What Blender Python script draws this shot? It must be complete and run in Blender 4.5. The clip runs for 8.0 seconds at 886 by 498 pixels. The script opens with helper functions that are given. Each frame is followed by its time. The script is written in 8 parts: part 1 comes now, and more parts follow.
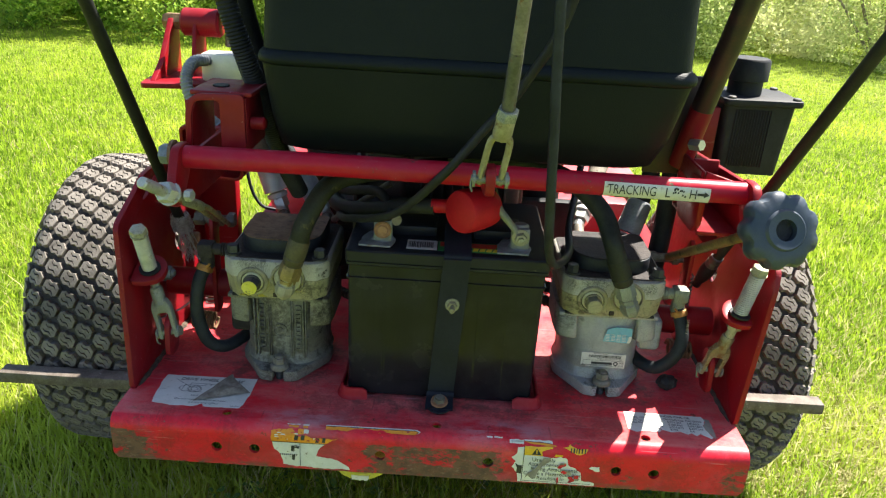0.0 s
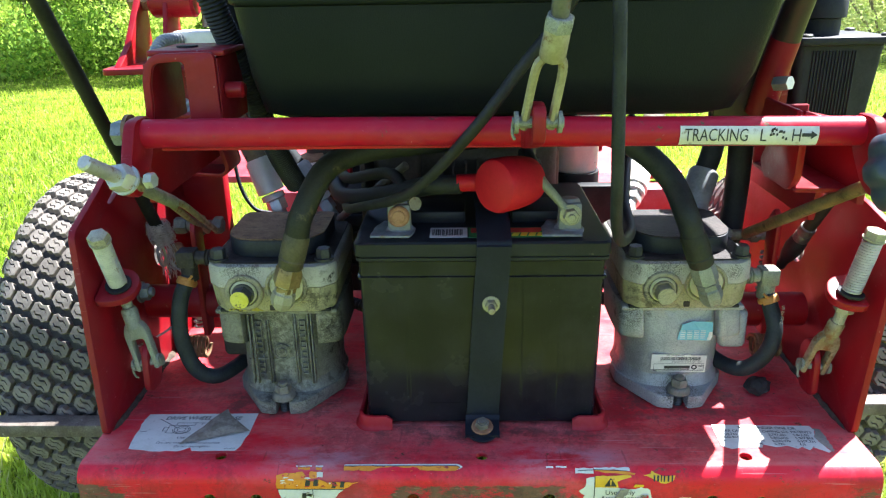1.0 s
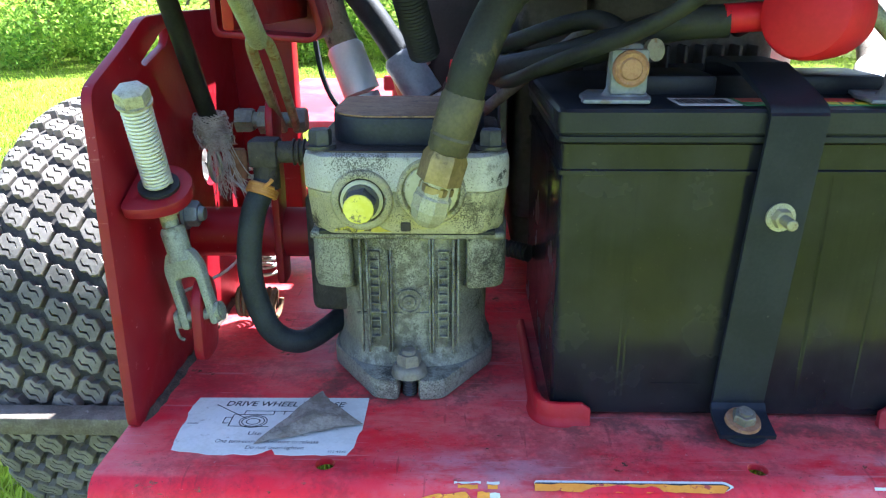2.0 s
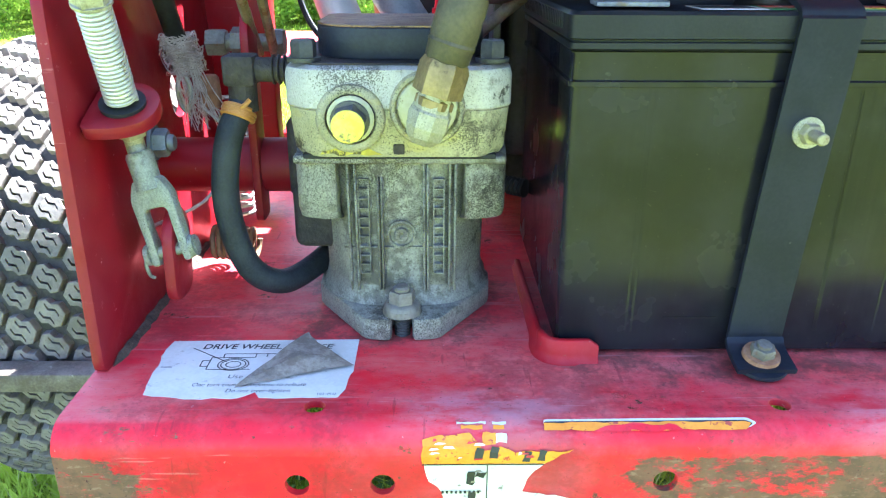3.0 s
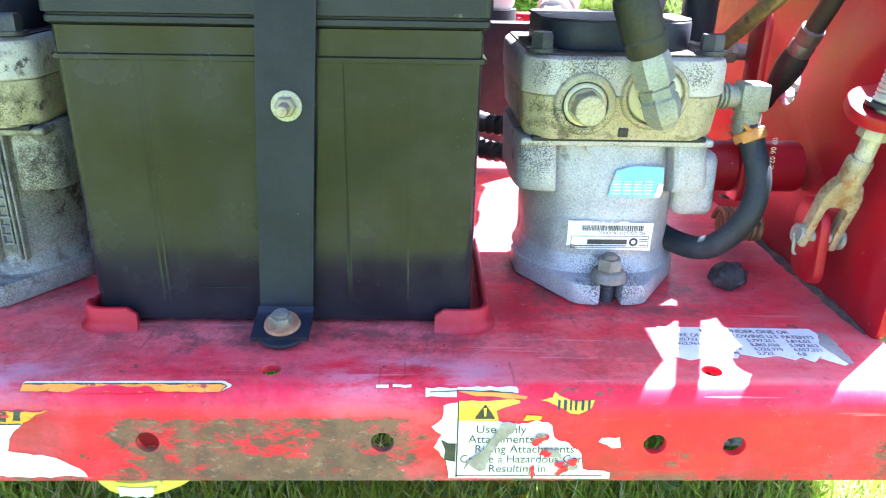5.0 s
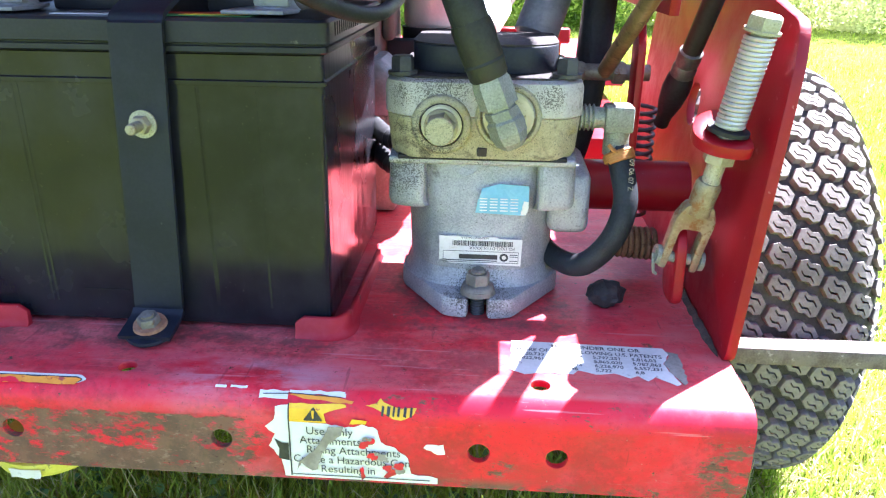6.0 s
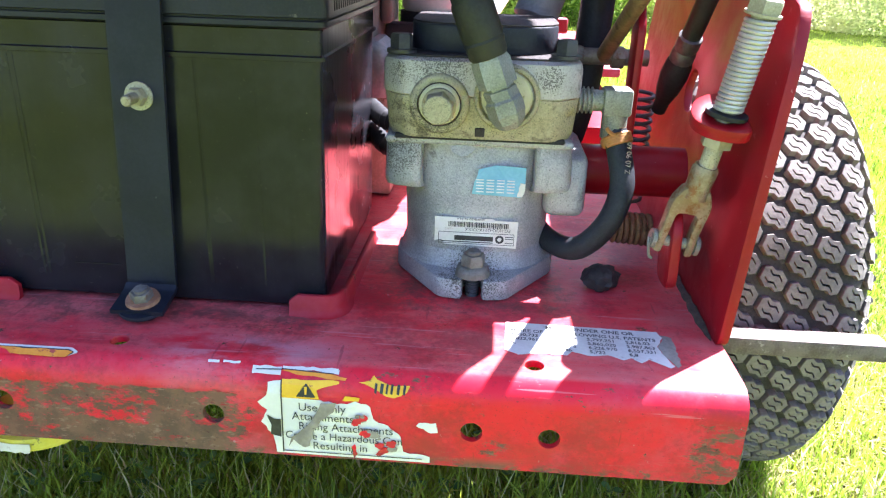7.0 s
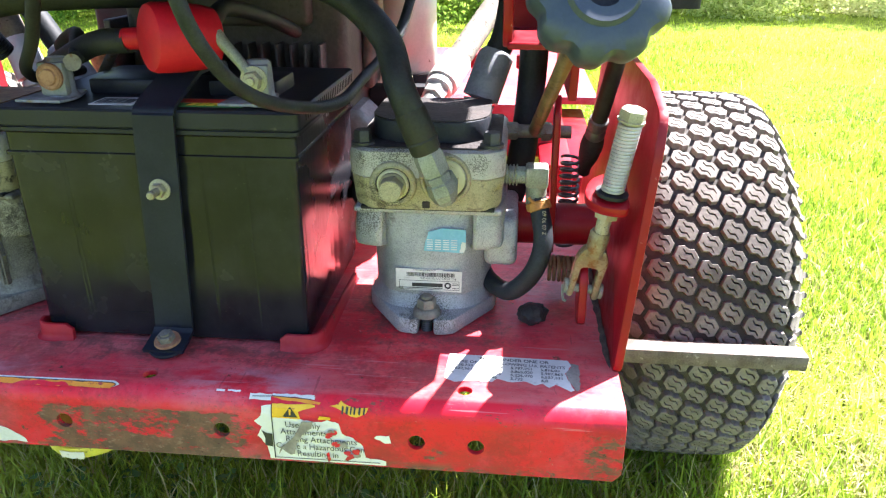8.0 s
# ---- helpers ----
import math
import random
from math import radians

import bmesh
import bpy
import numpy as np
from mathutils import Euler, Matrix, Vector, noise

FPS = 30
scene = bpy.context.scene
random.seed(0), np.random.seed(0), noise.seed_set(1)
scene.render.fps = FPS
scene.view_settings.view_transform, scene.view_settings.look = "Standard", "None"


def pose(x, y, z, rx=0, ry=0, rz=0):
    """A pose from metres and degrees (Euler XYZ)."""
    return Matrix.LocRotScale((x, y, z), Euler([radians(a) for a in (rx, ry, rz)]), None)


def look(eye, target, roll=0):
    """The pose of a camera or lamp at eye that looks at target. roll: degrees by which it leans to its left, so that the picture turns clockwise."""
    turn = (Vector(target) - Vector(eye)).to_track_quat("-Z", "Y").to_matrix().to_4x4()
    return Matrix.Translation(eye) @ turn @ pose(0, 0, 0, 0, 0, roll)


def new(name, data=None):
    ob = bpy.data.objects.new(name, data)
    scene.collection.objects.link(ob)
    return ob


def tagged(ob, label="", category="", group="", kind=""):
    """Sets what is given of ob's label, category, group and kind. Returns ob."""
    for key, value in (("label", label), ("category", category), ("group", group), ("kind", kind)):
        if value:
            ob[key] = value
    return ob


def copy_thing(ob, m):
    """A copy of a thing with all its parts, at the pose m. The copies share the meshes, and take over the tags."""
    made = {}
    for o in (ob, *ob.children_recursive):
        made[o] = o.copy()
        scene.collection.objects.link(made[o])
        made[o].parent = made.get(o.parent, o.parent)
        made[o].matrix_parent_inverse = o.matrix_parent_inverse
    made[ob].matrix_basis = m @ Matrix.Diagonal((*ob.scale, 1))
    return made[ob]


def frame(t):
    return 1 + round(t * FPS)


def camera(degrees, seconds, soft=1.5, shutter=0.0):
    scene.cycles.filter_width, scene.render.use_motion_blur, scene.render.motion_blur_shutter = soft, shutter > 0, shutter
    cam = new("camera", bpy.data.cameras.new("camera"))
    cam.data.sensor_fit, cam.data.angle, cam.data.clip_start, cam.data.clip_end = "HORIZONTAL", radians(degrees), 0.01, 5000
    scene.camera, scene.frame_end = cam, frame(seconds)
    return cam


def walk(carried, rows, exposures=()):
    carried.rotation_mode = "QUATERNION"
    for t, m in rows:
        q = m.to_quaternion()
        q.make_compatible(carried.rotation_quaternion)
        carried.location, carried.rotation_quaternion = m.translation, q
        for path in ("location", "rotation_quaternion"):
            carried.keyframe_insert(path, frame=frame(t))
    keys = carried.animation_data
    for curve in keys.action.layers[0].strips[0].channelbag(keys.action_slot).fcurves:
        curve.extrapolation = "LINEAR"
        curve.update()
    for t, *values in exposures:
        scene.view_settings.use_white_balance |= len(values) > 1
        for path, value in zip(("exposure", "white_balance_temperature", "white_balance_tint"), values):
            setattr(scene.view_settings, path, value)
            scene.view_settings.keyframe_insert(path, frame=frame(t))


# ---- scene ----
cam = camera(62.0, 8.0, 1.2)
PATH = [
    (0, (0.001, -0.622, 0.858), (-0.014, 1.226, 0.093), 3.3),
    (0.5, (0.005, -0.578, 0.824), (-0.003, 1.349, 0.289), -1.1),
    (1, (-0.014, -0.497, 0.768), (-0.071, 1.378, 0.076), -1.0),
    (1.5, (-0.085, -0.383, 0.687), (-0.213, 1.483, -0.02), -3.5),
    (1.7, (-0.119, -0.335, 0.655), (-0.235, 1.549, -0.005), -1.7),
    (2.8, (-0.176, -0.267, 0.586), (-0.129, 1.595, -0.141), 0.5),
    (3, (-0.168, -0.269, 0.586), (-0.137, 1.587, -0.157), 0.3),
    (3.5, (-0.127, -0.277, 0.589), (-0.102, 1.579, -0.156), 1.9),
    (4, (-0.064, -0.289, 0.6), (-0.024, 1.571, -0.134), 1.7),
    (4.5, (0.004, -0.288, 0.601), (0.056, 1.566, -0.148), 0.1),
    (5, (0.075, -0.289, 0.58), (0.13, 1.564, -0.17), 1.1),
    (5.2, (0.131, -0.299, 0.579), (0.027, 1.559, -0.155), -1.1),
    (6.3, (0.194, -0.304, 0.595), (0.083, 1.553, -0.14), 1.1),
    (6.5, (0.194, -0.304, 0.589), (0.094, 1.553, -0.148), 1.4),
    (7, (0.191, -0.306, 0.584), (0.088, 1.546, -0.165), 1.9),
    (7.5, (0.212, -0.358, 0.605), (0.086, 1.492, -0.144), 1.1),
    (8, (0.249, -0.391, 0.668), (0.068, 1.442, -0.111), -0.1),
]
EXPOSURES = [(0.0, 1.86, 6600, 10), (0.5, 2.32, 6080, 12), (1.0, 2.47, 5900, 12), (1.5, 2.76, 5520, 15), (2.8, 3.74, 5560, 13), (3.5, 4.10, 5520, 16), (4.0, 4.10, 5480, 17), (5.2, 3.85, 5400, 24), (6.3, 3.12, 5600, 25), (7.0, 2.98, 5700, 25), (8.0, 2.82, 6050, 19)]
walk(cam, [(t, look(eye, target, roll)) for t, eye, target, roll in PATH], EXPOSURES)
# ---- world, sun and exposure ----
SUN_AZ, SUN_EL = 48.0, 56.0   # degrees from +y towards +x, and above the horizon
world = bpy.data.worlds.new("world")
scene.world = world
world.use_nodes = True
sky = world.node_tree.nodes.new("ShaderNodeTexSky")
sky.sky_type = "NISHITA"
sky.sun_disc = False
sky.sun_elevation = radians(SUN_EL)
sky.sun_rotation = radians(SUN_AZ)
world.node_tree.links.new(sky.outputs[0], world.node_tree.nodes["Background"].inputs[0])
world.node_tree.nodes["Background"].inputs[1].default_value = 0.062
sun = new("sun", bpy.data.lights.new("sun", "SUN"))
sun.data.energy, sun.data.angle, sun.data.color = 5.0, radians(0.55), (1.0, 0.95, 0.86)
sun_way = Vector((math.sin(radians(SUN_AZ)) * math.cos(radians(SUN_EL)), math.cos(radians(SUN_AZ)) * math.cos(radians(SUN_EL)), math.sin(radians(SUN_EL))))
sun.matrix_world = look(sun_way * 20, (0, 0, 0))


# ---- materials ----
def blend(nt, fac, a, b):
    """A colour mix node; a and b are sockets or colours."""
    m = nt.nodes.new("ShaderNodeMix")
    m.data_type = "RGBA"
    for i, v in ((0, fac), (6, a), (7, b)):
        if isinstance(v, bpy.types.NodeSocket):
            nt.links.new(v, m.inputs[i])
        elif i == 0:
            m.inputs[0].default_value = v
        else:
            m.inputs[i].default_value = (*v, 1)
    return m.outputs[2]


def calc(nt, op, a, b=0.0, clamp=False):
    m = nt.nodes.new("ShaderNodeMath")
    m.operation, m.use_clamp = op, clamp
    for i, v in ((0, a), (1, b)):
        if isinstance(v, bpy.types.NodeSocket):
            nt.links.new(v, m.inputs[i])
        else:
            m.inputs[i].default_value = v
    return m.outputs[0]


def step(nt, v, lo, hi):
    m = nt.nodes.new("ShaderNodeMapRange")
    m.interpolation_type = "SMOOTHSTEP"
    nt.links.new(v, m.inputs[0])
    m.inputs[1].default_value, m.inputs[2].default_value = lo, hi
    return m.outputs[0]


def noisy(nt, vec, scale, detail=4.0, rough=0.6, stretch=None):
    if stretch:
        mp = nt.nodes.new("ShaderNodeMapping")
        mp.inputs["Scale"].default_value = stretch
        nt.links.new(vec, mp.inputs[0])
        vec = mp.outputs[0]
    n = nt.nodes.new("ShaderNodeTexNoise")
    n.inputs["Scale"].default_value, n.inputs["Detail"].default_value, n.inputs["Roughness"].default_value = scale, detail, rough
    nt.links.new(vec, n.inputs["Vector"])
    return n.outputs[0]


def start_material(name):
    m = bpy.data.materials.new(name)
    m.use_nodes = True
    nt = m.node_tree
    return m, nt, nt.nodes["Principled BSDF"], nt.nodes.new("ShaderNodeTexCoord").outputs["Object"]


def wire(nt, b, key, v):
    if isinstance(v, bpy.types.NodeSocket):
        nt.links.new(v, b.inputs[key])
    else:
        b.inputs[key].default_value = (*v, 1) if isinstance(v, tuple) else v


def relief(nt, b, height, strength, distance):
    n = nt.nodes.new("ShaderNodeBump")
    n.inputs["Strength"].default_value, n.inputs["Distance"].default_value = strength, distance
    nt.links.new(height, n.inputs["Height"])
    nt.links.new(n.outputs[0], b.inputs["Normal"])


def surface(name, a, b, rough=0.5, metal=0.0, scale=60.0, fine=400.0, spots=None, spot_cut=(0.62, 0.7), spot_scale=90.0,
            bump=0.15, dist=0.002, rough_var=0.15, coat=0.0, stretch=None, spec=0.5):
    """Two colours mixed at two scales, with spots of a third, uneven gloss and fine relief."""
    m, nt, bs, vec = start_material(name)
    big, small = noisy(nt, vec, scale, stretch=stretch), noisy(nt, vec, fine, 3.0, stretch=stretch)
    col = blend(nt, step(nt, calc(nt, "ADD", calc(nt, "MULTIPLY", big, 0.7), calc(nt, "MULTIPLY", small, 0.3)), 0.38, 0.62), a, b)
    if spots:
        col = blend(nt, step(nt, noisy(nt, vec, spot_scale, 6.0, 0.7), *spot_cut), col, spots)
    wire(nt, bs, "Base Color", col)
    wire(nt, bs, "Roughness", calc(nt, "ADD", rough - rough_var / 2, calc(nt, "MULTIPLY", big, rough_var), True))
    wire(nt, bs, "Metallic", metal)
    wire(nt, bs, "Coat Weight", coat)
    wire(nt, bs, "Specular IOR Level", spec)
    relief(nt, bs, calc(nt, "ADD", small, big), bump, dist)
    return m


def window(nt, v, lo, hi, soft):
    return calc(nt, "MULTIPLY", step(nt, v, lo - soft, lo + soft), calc(nt, "SUBTRACT", 1.0, step(nt, v, hi - soft, hi + soft)))


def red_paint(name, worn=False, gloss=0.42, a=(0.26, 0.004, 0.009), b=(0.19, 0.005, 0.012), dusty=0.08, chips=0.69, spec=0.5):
    """Old red machine paint: dust, scuffs and rust specks; a, b: base tones, by default darkened for shade; worn: with
    bare patches along the front lip of the deck, grime and dust.
    """
    m, nt, bs, vec = start_material(name)
    big, mid, small = noisy(nt, vec, 9.0), noisy(nt, vec, 70.0, 6.0, 0.7), noisy(nt, vec, 500.0, 3.0)
    col = blend(nt, step(nt, big, 0.35, 0.7), a, b)
    dust = step(nt, calc(nt, "ADD", calc(nt, "MULTIPLY", big, 0.5), calc(nt, "MULTIPLY", mid, 0.5)), 0.43, 0.72)
    col = blend(nt, calc(nt, "MULTIPLY", dust, dusty), col, (0.55, 0.15, 0.18))
    streak = noisy(nt, vec, 60.0, 6.0, 0.75, stretch=(0.25, 2.0, 2.0))
    col = blend(nt, calc(nt, "MULTIPLY", step(nt, streak, 0.62, 0.70), 0.30), col, (0.50, 0.22, 0.23))
    bare = step(nt, noisy(nt, vec, 38.0, 8.0, 0.70), chips, chips + 0.02)
    if worn:
        sep = nt.nodes.new("ShaderNodeSeparateXYZ")
        nt.links.new(vec, sep.inputs[0])
        x, y, z = sep.outputs
        # pale dust lies on the flat top, rubbed thin in streaks
        top = calc(nt, "MULTIPLY", step(nt, z, 0.3835, 0.3848), step(nt, noisy(nt, vec, 14.0, 7.0, 0.75, stretch=(0.6, 1.4, 1)), 0.34, 0.66))
        col = blend(nt, calc(nt, "MULTIPLY", top, 0.52), col, (0.60, 0.255, 0.225))
        # smeared dirt in soft drifts, finer grit within it
        drift = step(nt, calc(nt, "ADD", calc(nt, "MULTIPLY", noisy(nt, vec, 17.0, 6.0, 0.7), 0.7), calc(nt, "MULTIPLY", noisy(nt, vec, 260.0, 4.0, 0.7), 0.3)), 0.46, 0.60)
        col = blend(nt, calc(nt, "MULTIPLY", drift, 0.45), col, (0.19, 0.016, 0.022))
        # grey-brown grime gathered in front of the battery and round the feet of the pumps
        wet = calc(nt, "MULTIPLY", window(nt, y, 0.050, 0.115, 0.016), window(nt, x, -0.115, 0.115, 0.012))
        for cx in (-0.1845, 0.1865):
            wet = calc(nt, "ADD", wet, calc(nt, "MULTIPLY", window(nt, y, 0.088, 0.20, 0.012), window(nt, x, cx - 0.060, cx + 0.060, 0.014)), True)
        wet = calc(nt, "MULTIPLY", wet, step(nt, z, 0.380, 0.384))
        grime = step(nt, calc(nt, "ADD", noisy(nt, vec, 48.0, 8.0, 0.78), calc(nt, "MULTIPLY", wet, 0.20)), 0.60, 0.80)
        col = blend(nt, calc(nt, "MULTIPLY", grime, 0.72), col, (0.085, 0.050, 0.042))
        # chalky rubbed band along the bend
        haze = calc(nt, "MULTIPLY", window(nt, y, 0.014, 0.042, 0.010), calc(nt, "ADD", window(nt, x, 0.025, 0.118, 0.018), window(nt, x, -0.18, -0.10, 0.03), True))
        haze = calc(nt, "MULTIPLY", haze, step(nt, noisy(nt, vec, 45.0, 6.0, 0.68, stretch=(0.4, 1, 1)), 0.38, 0.60))
        col = blend(nt, calc(nt, "MULTIPLY", haze, 0.52), col, (0.55, 0.345, 0.38))
        # fine scratches, mostly along the plate, and loose pale and dark grit
        thin = noisy(nt, vec, 240.0, 3.0, 0.6, stretch=(0.05, 1.0, 1.0))
        col = blend(nt, calc(nt, "MULTIPLY", step(nt, thin, 0.655, 0.685), 0.34), col, (0.60, 0.30, 0.31))
        cross = noisy(nt, vec, 210.0, 3.0, 0.6, stretch=(0.9, 0.10, 0.10))
        col = blend(nt, calc(nt, "MULTIPLY", step(nt, cross, 0.675, 0.70), 0.30), col, (0.10, 0.02, 0.02))
        col = blend(nt, calc(nt, "MULTIPLY", step(nt, noisy(nt, vec, 780.0, 3.0, 0.6), 0.665, 0.70), 0.65), col, (0.07, 0.025, 0.022))
        low = calc(nt, "MULTIPLY", calc(nt, "SUBTRACT", 1.0, step(nt, y, 0.016, 0.022)), calc(nt, "SUBTRACT", 1.0, step(nt, z, 0.368, 0.374)))
        col = blend(nt, calc(nt, "MULTIPLY", calc(nt, "MULTIPLY", low, step(nt, noisy(nt, vec, 26.0, 8.0, 0.75, stretch=(0.6, 1, 1)), 0.42, 0.62)), 0.50), col, (0.30, 0.034, 0.028))
        patch = calc(nt, "ADD", window(nt, x, -0.076, 0.078, 0.016), calc(nt, "MULTIPLY", window(nt, x, -0.360, -0.296, 0.026), 0.85), True)
        patch = calc(nt, "ADD", patch, calc(nt, "MULTIPLY", window(nt, x, 0.300, 0.345, 0.012), 0.8), True)
        patch = calc(nt, "ADD", patch, calc(nt, "MULTIPLY", window(nt, x, 0.180, 0.212, 0.012), 0.45), True)
        patch = calc(nt, "MULTIPLY", patch, low)
        ragged = step(nt, calc(nt, "ADD", noisy(nt, vec, 42.0, 10.0, 0.78, stretch=(0.55, 1, 1.2)), calc(nt, "MULTIPLY", patch, 0.235)), 0.645, 0.705)
        bare = calc(nt, "MAXIMUM", bare, ragged)
        edge = calc(nt, "MULTIPLY", calc(nt, "SUBTRACT", 1.0, step(nt, z, 0.3335, 0.341)), step(nt, noisy(nt, vec, 75.0, 7.0, 0.75, stretch=(0.5, 1, 1)), 0.48, 0.58))
        bare = calc(nt, "MAXIMUM", bare, edge)
        bend = calc(nt, "MULTIPLY", window(nt, z, 0.371, 0.3846, 0.003), step(nt, noisy(nt, vec, 62.0, 8.0, 0.78, stretch=(0.5, 1, 1)), 0.615, 0.645))
        bare = calc(nt, "MAXIMUM", bare, bend)
        chipped = step(nt, noisy(nt, vec, 105.0, 6.0, 0.7), 0.685, 0.70)
        bare = calc(nt, "MAXIMUM", bare, chipped)
    rust = blend(nt, step(nt, mid, 0.40, 0.60), (0.080, 0.068, 0.042), (0.150, 0.100, 0.058))
    rust = blend(nt, step(nt, noisy(nt, vec, 120.0, 6.0, 0.75, stretch=(0.3, 1, 1)), 0.57, 0.63), rust, (0.27, 0.035, 0.03))
    rust = blend(nt, calc(nt, "MULTIPLY", step(nt, noisy(nt, vec, 330.0, 5.0, 0.75, stretch=(0.4, 1, 1)), 0.56, 0.66), 0.7), rust, (0.25, 0.18, 0.12))
    rust = blend(nt, step(nt, noisy(nt, vec, 420.0, 4.0, 0.7), 0.63, 0.70), rust, (0.028, 0.022, 0.018))
    col = blend(nt, calc(nt, "MULTIPLY", bare, 0.92), col, rust)
    col = blend(nt, calc(nt, "MULTIPLY", step(nt, noisy(nt, vec, 240.0, 4.0), 0.70, 0.74), 0.5), col, (0.5, 0.32, 0.32))
    wire(nt, bs, "Base Color", col)
    wire(nt, bs, "Specular IOR Level", spec)
    wire(nt, bs, "Roughness", calc(nt, "ADD", calc(nt, "ADD", gloss, calc(nt, "MULTIPLY", dust, 0.25)), calc(nt, "MULTIPLY", bare, 0.35), True))
    relief(nt, bs, calc(nt, "SUBTRACT", calc(nt, "MULTIPLY", small, 0.25), bare), 0.35, 0.0006)
    return m


def casting(name, a, b, metal, speck, drift, smear=None, rough=0.6, stains=(), oil=()):
    """Sand-cast aluminium: grainy, speckled with oily grit, with drifts of oil and dust, perhaps yellow paint smears.
    stains: (centre, radius) of spots thick with black grit; oil: (centre, radius) of near-black oily crusts."""
    m, nt, bs, vec = start_material(name)
    big, mid, fine = noisy(nt, vec, 24.0, 5.0, 0.65), noisy(nt, vec, 150.0, 5.0, 0.7), noisy(nt, vec, 900.0, 3.0, 0.7)
    col = blend(nt, step(nt, calc(nt, "ADD", calc(nt, "MULTIPLY", big, 0.5), calc(nt, "MULTIPLY", fine, 0.5)), 0.36, 0.62), a, b)
    dirt = step(nt, calc(nt, "ADD", calc(nt, "MULTIPLY", big, 0.6), calc(nt, "MULTIPLY", mid, 0.4)), drift, drift + 0.11)
    col = blend(nt, calc(nt, "MULTIPLY", dirt, 0.75), col, (0.070, 0.061, 0.044))

    def near(spots):
        total = None
        for centre, radius in spots:
            far = nt.nodes.new("ShaderNodeVectorMath")
            far.operation = "DISTANCE"
            nt.links.new(vec, far.inputs[0])
            far.inputs[1].default_value = centre
            one = calc(nt, "SUBTRACT", 1.0, step(nt, far.outputs["Value"], radius * 0.35, radius))
            total = one if total is None else calc(nt, "MAXIMUM", total, one)
        return total

    if smear:
        col = blend(nt, calc(nt, "MULTIPLY", step(nt, noisy(nt, vec, 33.0, 5.0, 0.6, stretch=(0.6, 1, 1.6)), 0.60, 0.70), 0.6), col, smear)
    specks = noisy(nt, vec, 1250.0, 3.0, 0.6)
    grit = calc(nt, "MULTIPLY", step(nt, specks, speck, speck + 0.05), step(nt, noisy(nt, vec, 30.0, 5.0, 0.65), 0.40, 0.58))
    coarse = step(nt, noisy(nt, vec, 520.0, 4.0, 0.7), speck + 0.08, speck + 0.13)
    grit = calc(nt, "MAXIMUM", grit, calc(nt, "MULTIPLY", coarse, 0.8))
    if stains:
        zone = calc(nt, "MULTIPLY", near(stains), calc(nt, "ADD", 0.35, mid))
        grit = calc(nt, "MAXIMUM", grit, step(nt, calc(nt, "ADD", specks, calc(nt, "MULTIPLY", zone, 0.19)), 0.615, 0.70))
    col = blend(nt, calc(nt, "MULTIPLY", grit, 0.8), col, (0.045, 0.040, 0.030))
    if oil:
        crust = step(nt, calc(nt, "ADD", calc(nt, "MULTIPLY", near(oil), 0.19), noisy(nt, vec, 110.0, 9.0, 0.80)), 0.66, 0.76)
        col = blend(nt, calc(nt, "MULTIPLY", crust, 0.90), col, (0.016, 0.014, 0.011))
    wire(nt, bs, "Base Color", col)
    wire(nt, bs, "Metallic", metal)
    wire(nt, bs, "Roughness", calc(nt, "ADD", rough - 0.1, calc(nt, "MULTIPLY", mid, 0.25), True))
    relief(nt, bs, calc(nt, "ADD", calc(nt, "MULTIPLY", fine, 0.6), mid), 0.5, 0.0012)
    return m


# the same paint, its tone darkened to stand in for shade inside the machine
RED_SHADED = red_paint("red_paint", False, 0.36, spec=0.28)
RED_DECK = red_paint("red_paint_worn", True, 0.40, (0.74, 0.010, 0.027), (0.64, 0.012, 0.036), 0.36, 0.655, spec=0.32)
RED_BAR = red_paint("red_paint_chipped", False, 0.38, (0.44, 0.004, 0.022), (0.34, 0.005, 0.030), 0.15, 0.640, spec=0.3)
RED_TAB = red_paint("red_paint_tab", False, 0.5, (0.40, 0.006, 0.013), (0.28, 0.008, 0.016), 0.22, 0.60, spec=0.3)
# dust mixed in extra thick, so the colour carries the pale sun glare too
RED_DUSTY_SUNLIT = red_paint("red_paint_dusty_sunlit", False, 0.5, (0.44, 0.02, 0.03), (0.42, 0.03, 0.04), 0.65, 0.70)
L_OIL = [((-0.130, 0.100, 0.500), 0.020), ((-0.131, 0.105, 0.470), 0.024), ((-0.238, 0.105, 0.492), 0.014), ((-0.150, 0.112, 0.488), 0.012), ((-0.215, 0.112, 0.488), 0.010), ((-0.132, 0.14, 0.44), 0.03)]
ALU = casting("cast_aluminium", (0.165, 0.163, 0.134), (0.325, 0.320, 0.268), 0.2, 0.53, 0.49, None, 0.6, [((-0.20, 0.11, 0.485), 0.035), ((-0.135, 0.11, 0.46), 0.03), ((-0.19, 0.10, 0.40), 0.02)], L_OIL)
ALU_CLEAN = casting("cast_aluminium_clean", (0.27, 0.275, 0.275), (0.47, 0.47, 0.46), 0.25, 0.63, 0.55, None, 0.55, [((0.187, 0.11, 0.40), 0.030), ((0.14, 0.13, 0.47), 0.02), ((0.187, 0.11, 0.484), 0.02)])
ALU_OIL = casting("oiled_aluminium", (0.28, 0.258, 0.160), (0.42, 0.390, 0.265), 0.12, 0.565, 0.515, (0.42, 0.36, 0.11), 0.6, [((-0.208, 0.095, 0.533), 0.020), ((-0.150, 0.095, 0.500), 0.014), ((0.158, 0.108, 0.494), 0.022), ((0.130, 0.11, 0.500), 0.02)], L_OIL)
